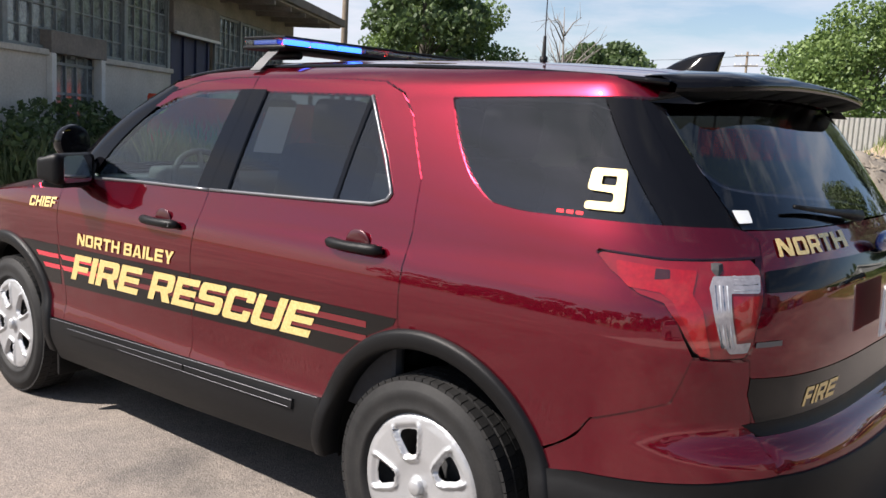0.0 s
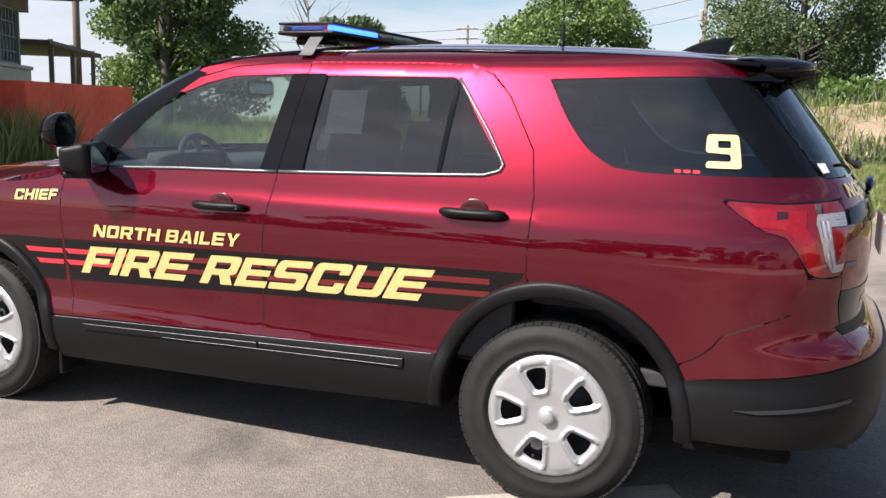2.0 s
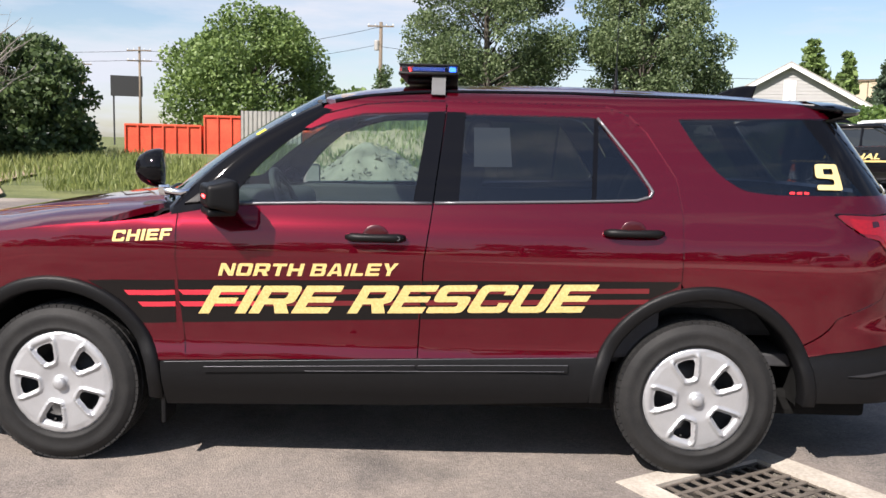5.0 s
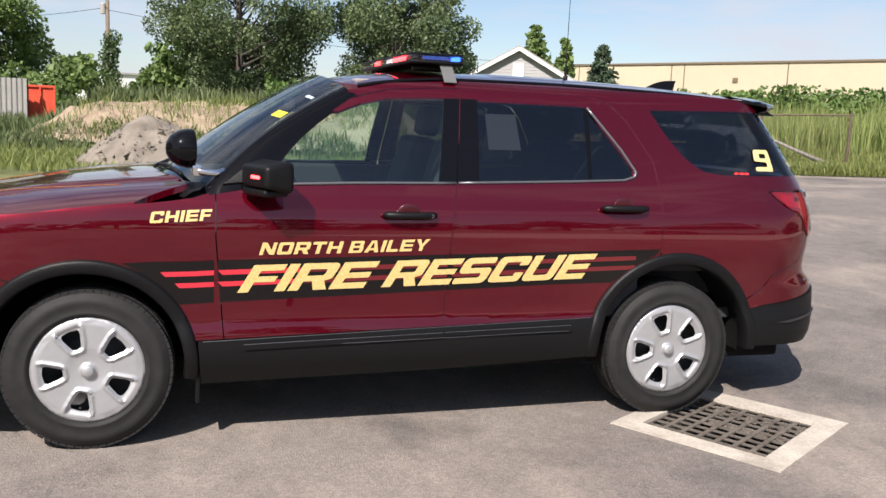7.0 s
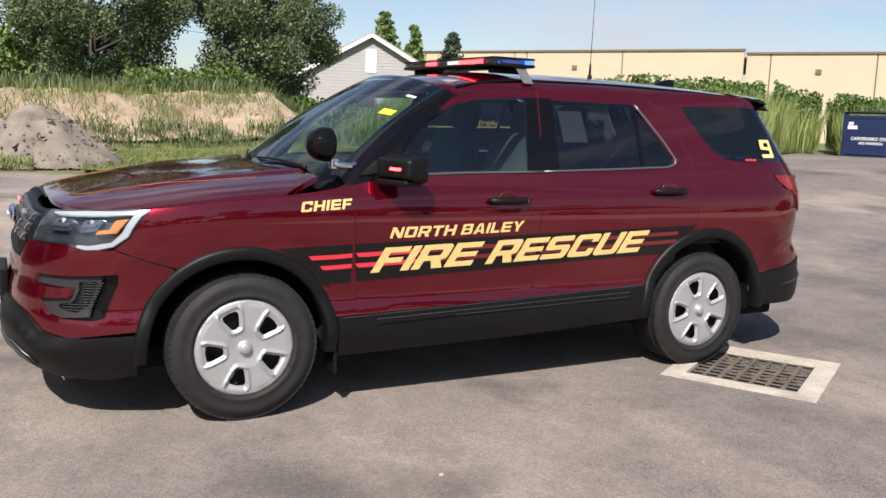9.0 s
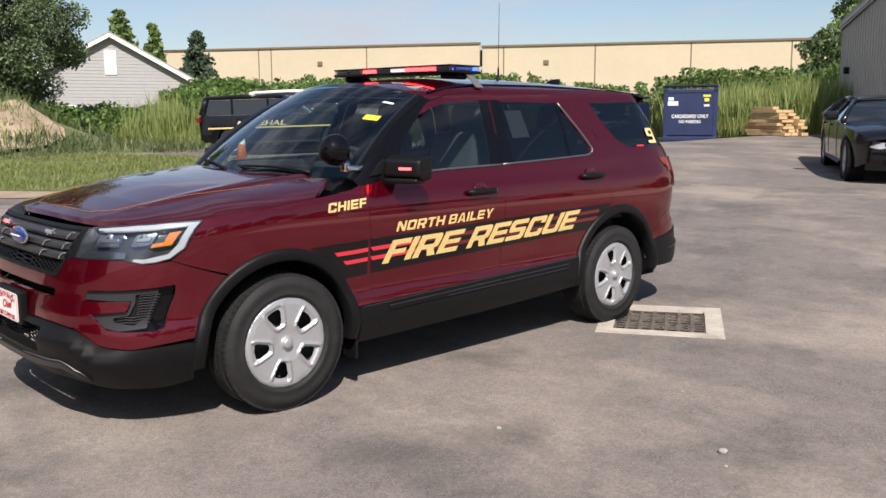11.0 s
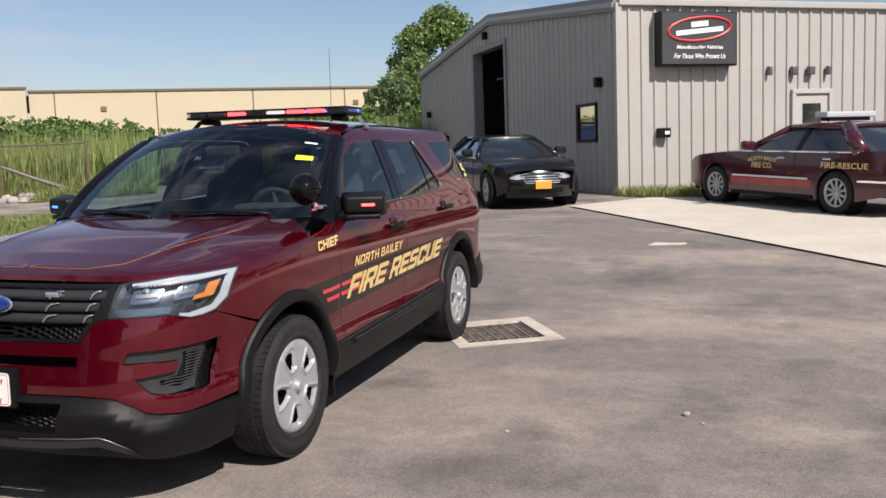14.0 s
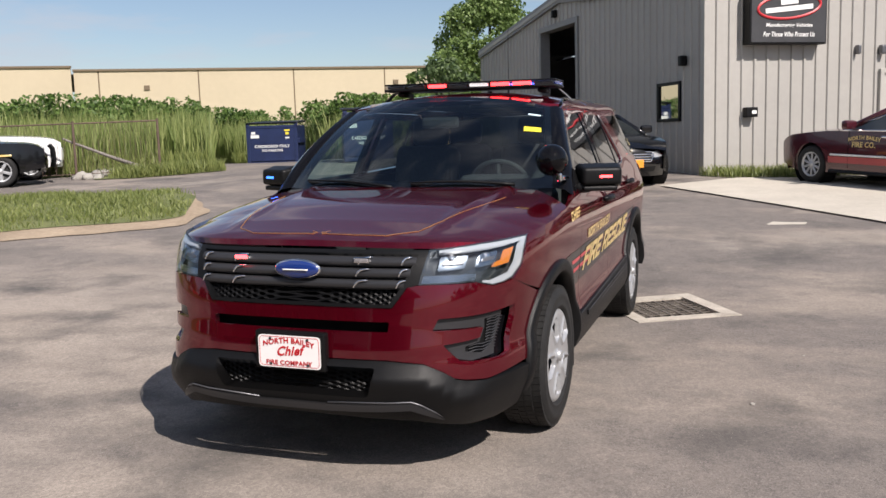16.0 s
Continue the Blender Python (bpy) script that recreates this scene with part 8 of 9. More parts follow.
def old_factory():
    m = Matrix(((FT.x, FN.x, 0, FA.x), (FT.y, FN.y, 0, FA.y), (0, 0, 1, FA.z), (0, 0, 0, 1)))
    ob = thing("old_factory", m, "weathered block factory with steel multi-pane windows and flat overhanging roof", "factory")
    x0, x1, sill, head = -3.2, 12.9, 2.60, 4.12
    # lower wall of blocks, in courses
    segs = [(x0, 0.05), (1.61, 4.55), (6.85, x1)]
    for a, b in segs:
        part("wall", box(b - a, 0.24, sill - 0.1, ((a + b) / 2, -0.12, (sill + 0.1) / 2)), OLD_WALL, ob)
        part("sill", box(b - a, 0.34, 0.10, ((a + b) / 2, -0.10, sill), 0.02), OLD_WALL, ob)
    part("header_band", box(x1 - x0, 0.26, 0.40, ((x0 + x1) / 2, -0.13, head + 0.20)), OLD_SOFFIT, ob)
    # windows
    bays = [(v, v + 1.70) for v in np.arange(-2.85, 3, 1.85)] + [(7.05 + v, 7.05 + v + 1.5) for v in np.arange(0, 4.5, 1.65)]
    for a, b in bays:
        wv = new("window")
        wv.parent = ob
        part("window_glass", box(b - a, 0.012, head - sill - 0.05, ((a + b) / 2, -0.10, (sill + head) / 2)), OLD_PANE, wv)
        fr = box(b - a + 0.1, 0.07, 0.06, ((a + b) / 2, -0.08, sill + 0.08))
        box(b - a + 0.1, 0.07, 0.06, ((a + b) / 2, -0.08, head - 0.03), 0, fr)
        for k in range(6):
            box(0.035, 0.06, head - sill, (a + (b - a) * k / 5, -0.08, (sill + head) / 2), 0, fr)
        for k in range(1, 4):
            box(b - a, 0.05, 0.03, ((a + b) / 2, -0.08, sill + (head - sill) * k / 4), 0, fr)
        part("window_frame", fr, OLD_STEEL, wv)
        part("mullion", box(0.13, 0.16, head - sill + 0.1, (b + 0.07, -0.08, (sill + head) / 2), 0.01), OLD_STEEL, ob)
    # narrow lower window beside white posts
    wv = new("window")
    wv.parent = ob
    part("window_glass", box(1.5, 0.02, 2.3, (0.83, -0.12, 1.45)), OLD_PANE, wv)
    part("window_lintel", box(1.75, 0.26, 0.36, (0.83, -0.02, 2.78), 0.015), OLD_SOFFIT, ob)
    for k in range(4):
        part("glazing_bar", box(0.04, 0.05, 2.3, (0.32 + 0.34 * k, -0.09, 1.45)), OLD_STEEL, wv)
    for k in range(5):
        part("glazing_bar", box(1.5, 0.05, 0.05, (0.83, -0.09, 0.45 + 0.5 * k)), OLD_STEEL, wv)
    for x in (0.05, 1.61):
        part("white_post", box(0.13, 0.16, 2.6, (x, 0.02, 1.3), 0.01), OLD_WHITE, ob)
    # blue door with a canopy
    part("door", box(2.2, 0.10, 3.3, (5.70, -0.16, 1.75), 0.01), OLD_DOOR, ob, "dark blue tall door")
    for x in (4.72, 5.38, 6.04, 6.70):
        part("door_stile", box(0.09, 0.06, 3.3, (x, -0.09, 1.75)), OLD_DOOR, ob)
    part("door_lintel", box(2.5, 0.30, 0.74, (5.70, -0.05, 3.78), 0.02), OLD_SOFFIT, ob)
    part("door_rail", box(2.4, 0.08, 0.06, (5.70, 0.12, 3.42), 0.01), OLD_WHITE, ob, "chalky white door track")
    # roof slab, edge and joists
    part("roof", box(x1 - x0 + 2.0, 13.4, 0.22, ((x0 + x1) / 2 - 0.6, -5.2, 4.68), 0.02), OLD_ROOF, ob, "flat overhanging roof with a brown edge")
    part("soffit", box(x1 - x0 + 1.6, 1.4, 0.05, ((x0 + x1) / 2 - 0.6, 0.70, 4.54)), OLD_SOFFIT, ob)
    for k in range(13):
        part("joist", box(0.09, 1.35, 0.12, (x0 + 0.6 + k * 1.22, 0.70, 4.46)), OLD_SOFFIT, ob)
    part("end_wall", box(0.24, 11, 4.5, (x1 - 0.12, -5.8, 2.25)), OLD_WALL, ob)
    part("back_wall", box(x1 - x0, 0.24, 4.5, ((x0 + x1) / 2, -11.4, 2.25)), OLD_WALL, ob)
    part("inner_floor", box(x1 - x0, 11, 0.1, ((x0 + x1) / 2, -5.6, 0.1)), INNER_SHADE, ob)
    # low lean-to beyond the far end
    part("lean_to_roof", box(7.0, 4.2, 0.14, (x1 + 3.6, -1.6, 3.35), 0.02), OLD_ROOF, ob)
    for x in (x1 + 1.0, x1 + 3.6, x1 + 6.6):
        part("lean_to_post", box(0.12, 0.12, 3.5, (x, 0.3, 1.75)), OLD_SOFFIT, ob)
    return m


FM = old_factory()
blades("container_weeds", [(9.6, -3.9), (10.9, -4.9), (12.0, -7.6), (11.2, -8.2), (9.4, -6.0)], 3200, 0.55, 1.35, BLADE, "tall sunlit green weeds before the orange container", 0.016, 0.3, "weeds")
fp = lambda a, n: tuple((FM @ Vector((a, n, 0)))[:2])
blades("factory_weeds", [fp(-2.6, 0.3), fp(16, 0.3), fp(16, 2.6), fp(8, 2.2), fp(-2.6, 1.8)], 9000, 0.4, 1.15, WEED, "tall grey-green weeds against the factory wall", 0.022, 0.3, "weeds")
mound_leaves("factory_brush", [fp(-2.6, 0.3), fp(7, 0.3), fp(7, 1.2), fp(-2.6, 1.2)], 0.7, 1.5, 7000, 0.10, DARKLEAF, "tall grey-green weeds against the factory wall", "weeds")

# trees beyond the open side of the lot, which the paintwork mirrors
for x, top, wide in ((-34, 8, 12), (-22, 10, 11), (-12, 7.5, 9), (-3, 11, 10), (7, 9, 11), (16, 7, 9), (25, 10.5, 12), (37, 9, 12)):
    tree(x, 47 + (x % 5), top, wide, DARKLEAF, "broad green tree across the far side of the lot", 3500, 0.6, 0.3, 0.05, group="far trees", lobes=36)


# ---- dumpsters, lumber, cone, fence ----
BLUE_STEEL = make("dark_blue_dumpster_paint", (0.012, 0.022, 0.075), 0.5, 0.1, 0.1, 0.25, 2, 0.08, 14)
LUMBER = make("raw_lumber", (0.52, 0.36, 0.19), 0.8, vary=0.2, scale=4, bump=0.2, bump_scale=60)
ORANGE = make("orange_cone_plastic", (0.85, 0.16, 0.03), 0.5)
YELLOW = make("yellow_sticker", (0.8, 0.66, 0.05), 0.5)
PALE_INK = make("pale_lettering", (0.72, 0.73, 0.72), 0.6)
RUSTY = make("rusty_fence_steel", (0.13, 0.09, 0.07), 0.8, 0.3, vary=0.3, scale=12)


def on_face(a, b, base):
    """A frame with x along a front edge from a to b (left to right as seen), y out of it, z up."""
    A, B = Vector((*a, 0)), Vector((*b, 0))
    t = (B - A).normalized()
    n = Vector((t.y, -t.x, 0))
    return Matrix(((t.x, -n.x, 0, A.x), (t.y, -n.y, 0, A.y), (0, 0, 1, base), (0, 0, 0, 1))), (B - A).length


def dumpster(a, b, base, h, deep, text, label):
    m, w = on_face(a, b, base)
    ob = thing("dumpster", m, label, "dumpster", "dumpsters")
    part("body", box(w - 0.12, deep, h - 0.22, (w / 2, deep / 2, (h - 0.22) / 2 + 0.06), 0.02), BLUE_STEEL, ob)
    part("front_panel", box(w - 0.20, 0.05, h - 0.34, (w / 2, -0.02, h / 2), 0.01), BLUE_STEEL, ob)
    for x in (0.07, w - 0.07):
        part("corner_post", box(0.13, 0.16, h - 0.1, (x, 0.02, h / 2), 0.015), BLUE_STEEL, ob)
        part("lift_pocket", box(0.16, deep * 0.7, 0.20, (x, deep / 2, h * 0.55), 0.02), BLUE_STEEL, ob)
    part("bottom_rail", box(w, 0.18, 0.13, (w / 2, 0.02, 0.065), 0.015), BLUE_STEEL, ob)
    part("top_rail", box(w, 0.16, 0.12, (w / 2, 0.02, h - 0.22), 0.02), BLUE_STEEL, ob)
    for s in (0, 1):
        part("lid", box(w / 2 - 0.03, deep + 0.12, 0.07, (w * (0.25 + 0.5 * s), deep / 2 - 0.02, h - 0.03), 0.025, turn=Euler((radians(3), 0, 0)).to_matrix()), PLASTIC, ob, "black plastic lid")
    face = lambda u, z: Vector((u, -0.046, z))
    if text:
        lettering("lettering", "CARDBOARD ONLY", face, (w * 0.16, h * 0.40), (w * 0.84, h * 0.40), 0.115, PALE_INK, ob, 0, 0.004, "pale lettering", 0.02, slices=0)
        lettering("lettering", "NO PARKING", face, (w * 0.30, h * 0.31), (w * 0.70, h * 0.31), 0.10, PALE_INK, ob, 0, 0.004, "pale lettering", 0.02, slices=0)
        part("emblem", box(0.34, 0.01, 0.13, (w * 0.17, -0.05, h * 0.66), 0), PALE_INK, ob, "plain pale emblem")
        part("emblem_tip", box(0.16, 0.01, 0.10, (w * 0.14, -0.05, h * 0.74), 0), PALE_INK, ob)
    part("sticker", box(0.14, 0.008, 0.10, (w * 0.80, -0.05, h * 0.72), 0), YELLOW, ob, "yellow warning sticker")
    part("sticker", box(0.22, 0.008, 0.06, (w * 0.80, -0.05, h * 0.79), 0), YELLOW, ob)
    part("sticker", box(0.16, 0.008, 0.06, (w * 0.80, -0.05, h * 0.62), 0), PALE_INK, ob, "white sticker")


dumpster((-18.94, -10.70), (-19.73, -9.29), lot_z(-19.3, -10), 1.74, 1.7, True, "dark blue steel dumpster with lids for cardboard")
dumpster((-24.00, -17.44), (-24.59, -15.44), lot_z(-24.6, -16), 1.74, 1.7, True, "dark blue steel dumpster standing at the reeds")


def lumber_pile():
    ob = thing("lumber_pile", pose(-21.2, -8.15, lot_z(-21, -8.1), 0, 0, 62), "untidy pile of raw lumber boards", "lumber")
    z = 0.0
    for row in range(9):
        for k in range(3 if row < 8 else 1):
            part("board", box(2.0 - row * 0.10 + RNG.uniform(-0.15, 0.15), 0.22, 0.085, (RNG.uniform(-0.15, 0.15) - row * 0.02, (k - 1) * 0.26 + RNG.uniform(-0.04, 0.04), z + 0.045), 0.004, turn=Euler((0, 0, RNG.uniform(-0.10, 0.10))).to_matrix(), seg=1), LUMBER, ob)
        z += 0.098


lumber_pile()


STONE = make("grey_stone", (0.34, 0.32, 0.29), 0.9, vary=0.25, scale=40, bump=0.5, bump_scale=90)


def loose_stone(x, y, s):
    bm = bmesh.new()
    bmesh.ops.create_icosphere(bm, subdivisions=2, radius=s)
    for v in bm.verts:
        v.co *= 1 + 0.5 * noise.noise(v.co * 0.6 / s + Vector((x, y, 0)))
        v.co.z *= 0.7
    ob = part("loose_stone", bm, STONE, None)
    ob.location = (x, y, lot_z(x, y) + s * 0.4)
    tagged(ob, "small grey stone lying on the asphalt", "stone", "loose stones")


for x, y, s in ((1.76, 2.81, 0.022), (2.27, 1.89, 0.012), (1.9, 2.9, 0.010), (0.4, 3.4, 0.009), (3.1, 3.6, 0.010), (1.1, 2.2, 0.008), (4.0, 3.2, 0.012), (2.6, 4.0, 0.009), (-0.8, 3.1, 0.009), (-3.2, 3.8, 0.014)):
    loose_stone(x, y, s)
laid("concrete_patch", ragged(rounded([(-5.18, 2.05), (-5.22, 2.5), (-5.38, 2.55), (-5.45, 2.1)], 0.05), 0.06, 0.05), CONCRETE, "small pale worn patch in the asphalt", 0.004, 0.2, category="patch")


def cone(x, y):
    ob = thing("traffic_cone", Matrix.Translation((x, y, ground_z(x, y))), "orange plastic traffic cone with pale collar", "cone")
    part("base", box(0.36, 0.36, 0.035, (0, 0, 0.018), 0.01), ORANGE, ob)
    part("body", lathe([(0.001, 0.72), (0.03, 0.72), (0.14, 0.03), (0.001, 0.03)], 20), ORANGE, ob, smooth=True).matrix_basis = pose(0, 0, 0, 90)
    part("collar", lathe([(0.062, 0.58), (0.092, 0.40)], 20), WHITE, ob, "pale reflective collar", True).matrix_basis = pose(0, 0, 0, 90)


cone(-6.15, -14.4)


def fence():
    pts = [(-10.0, -21.2), (-11.6, -18.7), (-13.0, -16.2), (-14.5, -14.5)]
    ob = thing("chain_link_fence", Matrix(), "low rusty chain-link fence in the reeds", "fence")
    tops = []
    for x, y in pts:
        z = ground_z(x, y)
        part("post", tube([(x, y, z - 0.1), (x, y, z + 1.62)], 0.035, 8), RUSTY, ob)
        tops.append(Vector((x, y, z + 1.56)))
    for p, q in zip(tops, tops[1:]):
        part("rail", tube([p, q], 0.024, 6), RUSTY, ob)
        part("rail", tube([p - Vector((0, 0, 1.42)), q - Vector((0, 0, 1.42))], 0.012, 5), RUSTY, ob)
        bm, k = bmesh.new(), 16
        for i in range(k):
            for s in (0, 1):
                a, b = p.lerp(q, i / k), p.lerp(q, (i + 1) / k)
                d = Vector((0, 0, 1.42))
                tube([a - d * s, b - d * (1 - s)], 0.004, 3, bm, False)
        part("wire_mesh", bm, RUSTY, ob)


fence()


def fallen_log():
    x, y = -12.6, -15.0
    ob = part("fallen_branch", tube([(-12.9, -16.5, ground_z(-12.9, -16.5) + 1.15), (-13.9, -15.75, ground_z(x, y) + 0.62), (-14.9, -15.0, ground_z(-14.9, -15.0) + 0.05)], [0.03, 0.05, 0.085], 7), DEAD, None, smooth=True)
    tagged(ob, "bleached fallen branch in the grass", "branch")
    for i in range(7):
        s = RNG.uniform(0.14, 0.34)
        bm = bmesh.new()
        bmesh.ops.create_icosphere(bm, subdivisions=2, radius=s)
        for v in bm.verts:
            v.co *= 1 + 0.7 * noise.noise(v.co * 6 + Vector((i, 0, 0)))
            v.co.z *= 0.7
        px, py = -13.6 + RNG.uniform(-0.7, 0.7), -16.0 + RNG.uniform(-0.5, 0.5)
        bmesh.ops.translate(bm, vec=(px, py, ground_z(px, py) + s * 0.3), verts=bm.verts)
        tagged(part("rock", bm, STONE, None, smooth=True), "pale rock in the grass", "rock", "rocks by the fence")


fallen_log()

# ---- other parked vehicles ----
BLACK_PAINT = plain(make("black_car_paint", (0.005, 0.005, 0.006), 0.15, 0.0, 0.3, 0.2, 3), 0.4)
WHITE_PAINT = make("white_car_paint", (0.78, 0.78, 0.77), 0.3, 0, 1.0, 0.03, 3)
MAROON = make("maroon_car_paint", (0.055, 0.006, 0.012), 0.22, 0.1, 0.7, 0.15, 3)
LAMP_GLASS = make("headlamp_glass", (0.55, 0.56, 0.57), 0.15, 0.5, 1.0, 0.2, 20)
CABIN_GLASS = make("reflective_dark_glass", (0.012, 0.015, 0.016), 0.03, 0, 1.0)
RED_BAND = make("faded_red_band", (0.36, 0.06, 0.06), 0.4, vary=0.1)
ORANGE_PLATE = make("orange_plate", (0.75, 0.30, 0.03), 0.5)


def vehicle(name, front, rear, z_of, paint, label, spec):
    """A parked car from its axles; front and rear are the axle centres on the ground. x runs forward."""
    F, R = Vector((*front, z_of(*front))), Vector((*rear, z_of(*rear)))
    X = (F - R).normalized()
    Y = Vector((0, 0, 1)).cross(X).normalized()
    Z = X.cross(Y)
    M = Matrix(((X.x, Y.x, Z.x, R.x), (X.y, Y.y, Z.y, R.y), (X.z, Y.z, Z.z, R.z), (0, 0, 0, 1)))
    ob = thing(name, M, label, "car")
    wb = (F - R).length
    W, fo, ro, rad, belt, hood, top = spec["w"] / 2, spec["fo"], spec["ro"], spec["r"], spec["belt"], spec["hood"], spec["top"]
    xf, xr = wb + fo, -ro
    cowl, deck = spec["cowl"], spec["deck"]        # x of the windscreen foot and of the rear-window foot
    bz = hermite([xr, xr + 0.25, deck, cowl, xf - 0.5, xf - 0.12, xf], [spec["tail"] - 0.10, spec["tail"], belt, hood + 0.03, hood - 0.05, hood - 0.15, hood - 0.29])

    def wide(x, z):
        e = max(0.0, (x - (xf - 1.0)) / 1.0, ((xr + 0.9) - x) / 0.9)
        w = W * (1 - (spec.get("taper", 0.20) if x > 1 else 0.20) * e ** 2.2)
        return w - 0.10 * max(0, (z - 0.62)) ** 1.5 - 0.10 * max(0, 0.52 - z) ** 1.3

    def flank(sg):
        return lambda x, z: Vector((x, sg * wide(x, z), z))
    for sg in (1, -1):
        low, ar = spec["low"], rad + 0.055
        lower = [(xr + 0.10, low + 0.14)]
        for cx in (0, wb):
            a0 = math.asin(min(0.95, (low - rad) / ar))
            lower += [(cx + ar * math.cos(a), rad + ar * math.sin(a)) for a in np.linspace(math.pi - a0, a0, 16)]
        lower += [(xf - 0.10, low + 0.12)]
        upper = [(x, float(bz(x))) for x in np.linspace(xf - 0.06, xr + 0.06, 30)]
        drape("side_panel", lower + upper, flank(sg), paint, ob, step=0.16, depth=0.04, flip=sg > 0)
        # door seams
        for x in spec["seams"]:
            part("door_seam", tube([flank(sg)(x, z) for z in np.linspace(low + 0.1, float(bz(x)), 8)], 0.006, 4), PLASTIC, ob)
        part("sill_trim", tube([flank(sg)(x, low + 0.03) for x in np.linspace(rad + 0.12, wb - rad - 0.12, 6)], 0.035, 6), spec.get("trim", PLASTIC), ob)
    # top sheet: bonnet, cowl and deck, crowned
    n, k = 40, 9
    vs, fs = [], []
    for i in range(n):
        x = xr + 0.06 + (xf - xr - 0.12) * i / (n - 1)
        z = float(bz(x))
        for j in range(k):
            t = -1 + 2 * j / (k - 1)
            vs.append((x, t * wide(x, z), z + 0.055 * (1 - t * t)))
    fs = [(i * k + j, (i + 1) * k + j, (i + 1) * k + j + 1, i * k + j + 1) for i in range(n - 1) for j in range(k - 1)]
    link("bonnet_and_deck", vs, fs, paint, ob, True)
    # ends
    for s, x, zt, zb in ((1, xf, hood - 0.20, spec["low"]), (-1, xr, spec["tail"] - 0.04, spec["low"] + 0.05)):
        we = wide(x - s * 0.06, 0.6)
        vs, fs, nz = [], [], 12
        for i in range(nz):
            z = zb + (zt - zb) * i / (nz - 1)
            bulge = 0.06 * math.sin(math.pi * min(1, max(0, (z - zb) / (zt - zb)))) - 0.10 * max(0, i - nz + 4) / 4
            for j in range(13):
                t = -1 + j / 6
                vs.append((x + s * (bulge - 0.02) - s * 0.20 * abs(t) ** 2.6, t * (we + 0.004), z + (0.055 * (1 - t * t) if i == nz - 1 else 0)))
        fs = [(i * 13 + j, i * 13 + j + 1, (i + 1) * 13 + j + 1, (i + 1) * 13 + j) for i in range(nz - 1) for j in range(12)]
        link("front_bumper" if s > 0 else "rear_bumper", vs, fs, paint, ob, True)
    # greenhouse
    rf, rb, ti = spec["roof_front"], spec["roof_back"], spec.get("in", 0.20)
    zc, zd = float(bz(cowl)) + 0.01, float(bz(deck)) + 0.01
    foot = [(cowl, wide(cowl, zc) - 0.04, zc), (deck, wide(deck, zd) - 0.04, zd)]
    head = [(rf, W - ti - 0.05, top - 0.09), (rb, W - ti - 0.05, top - 0.09)]
    P = lambda s, i: Vector((foot[i][0], s * foot[i][1], foot[i][2]))
    Q = lambda s, i: Vector((head[i][0], s * head[i][1], head[i][2]))
    gl = [P(1, 0), P(1, 1), Q(1, 1), Q(1, 0), P(-1, 0), P(-1, 1), Q(-1, 1), Q(-1, 0)]
    for s in (1, -1):
        o = 0 if s > 0 else 4
        link("side_window", [gl[o], gl[o + 1], gl[o + 2], gl[o + 3]], [(0, 1, 2, 3)], spec.get("glass", CABIN_GLASS), ob, False)
    for nm, i, out, mt in (("windscreen", 0, 0.13, spec.get("glass", CABIN_GLASS)), ("rear_window", 1, -0.10, CABIN_GLASS)):
        vs = []
        for r in range(6):
            a, b = P(1, i).lerp(Q(1, i), r / 5), P(-1, i).lerp(Q(-1, i), r / 5)
            vs += [a.lerp(b, c / 10) + Vector((out * (1 - 0.5 * r / 5) * (1 - (c / 5 - 1) ** 2), 0, 0.025 * math.sin(math.pi * r / 5))) for c in range(11)]
        link(nm, vs, [(r * 11 + c, r * 11 + c + 1, r * 11 + c + 12, r * 11 + c + 11) for r in range(5) for c in range(10)], mt, ob, True)
    for s in (1, -1):
        o = Vector((0, s * 0.008, 0))
        for i, wd in ((0, 0.055), (1, spec.get("cpillar", 0.08))):
            part("pillar", tube([P(s, i) + o, P(s, i).lerp(Q(s, i), 0.5) + o, Q(s, i) + o], wd, 8), paint, ob, smooth=True)
        for x in spec["posts"]:
            u = (x - cowl) / (deck - cowl)
            u2 = min(max((x - rf) / (rb - rf), 0.02), 0.98)
            part("pillar", tube([P(s, 0).lerp(P(s, 1), u) + o, Q(s, 0).lerp(Q(s, 1), u2) + o], 0.035, 6), spec.get("post", BLACK_GLOSS), ob)
        part("roof_rail", tube([Q(s, 0) + o, Q(s, 0).lerp(Q(s, 1), 0.5) + o + Vector((0, 0, 0.03)), Q(s, 1) + o], 0.055, 8), paint, ob, smooth=True)
        part("belt_trim", tube([P(s, 0).lerp(P(s, 1), v) + o * 2 + Vector((0, s * 0.03, 0.0)) for v in (0.0, 0.5, 1.0)], 0.014, 5), spec.get("bright", BLACK_GLOSS), ob)
        if spec.get("bright"):
            part("window_trim", tube([P(s, 0).lerp(Q(s, 0), 0.1) + o * 4, Q(s, 0).lerp(Q(s, 1), 0.08) + o * 4 - Vector((0, 0, 0.06)), Q(s, 1) + o * 4 - Vector((0, 0, 0.06)), P(s, 1) + o * 5], 0.009, 5), spec["bright"], ob, "bright chrome window trim")
    vs, fs, n, k = [], [], 12, 9
    for i in range(n):
        u = i / (n - 1)
        x = rf + 0.06 + (rb - rf - 0.12) * u
        for j in range(k):
            t = -1 + 2 * j / (k - 1)
            vs.append((x, t * (W - ti), top - 0.075 + 0.075 * (1 - t * t) * (1 - (2 * u - 1) ** 4 * 0.7) - 0.0))
    fs = [(i * k + j, i * k + j + 1, (i + 1) * k + j + 1, (i + 1) * k + j) for i in range(n - 1) for j in range(k - 1)]
    link("roof", vs, fs, paint, ob, True).modifiers.new("t", "SOLIDIFY").thickness = 0.03
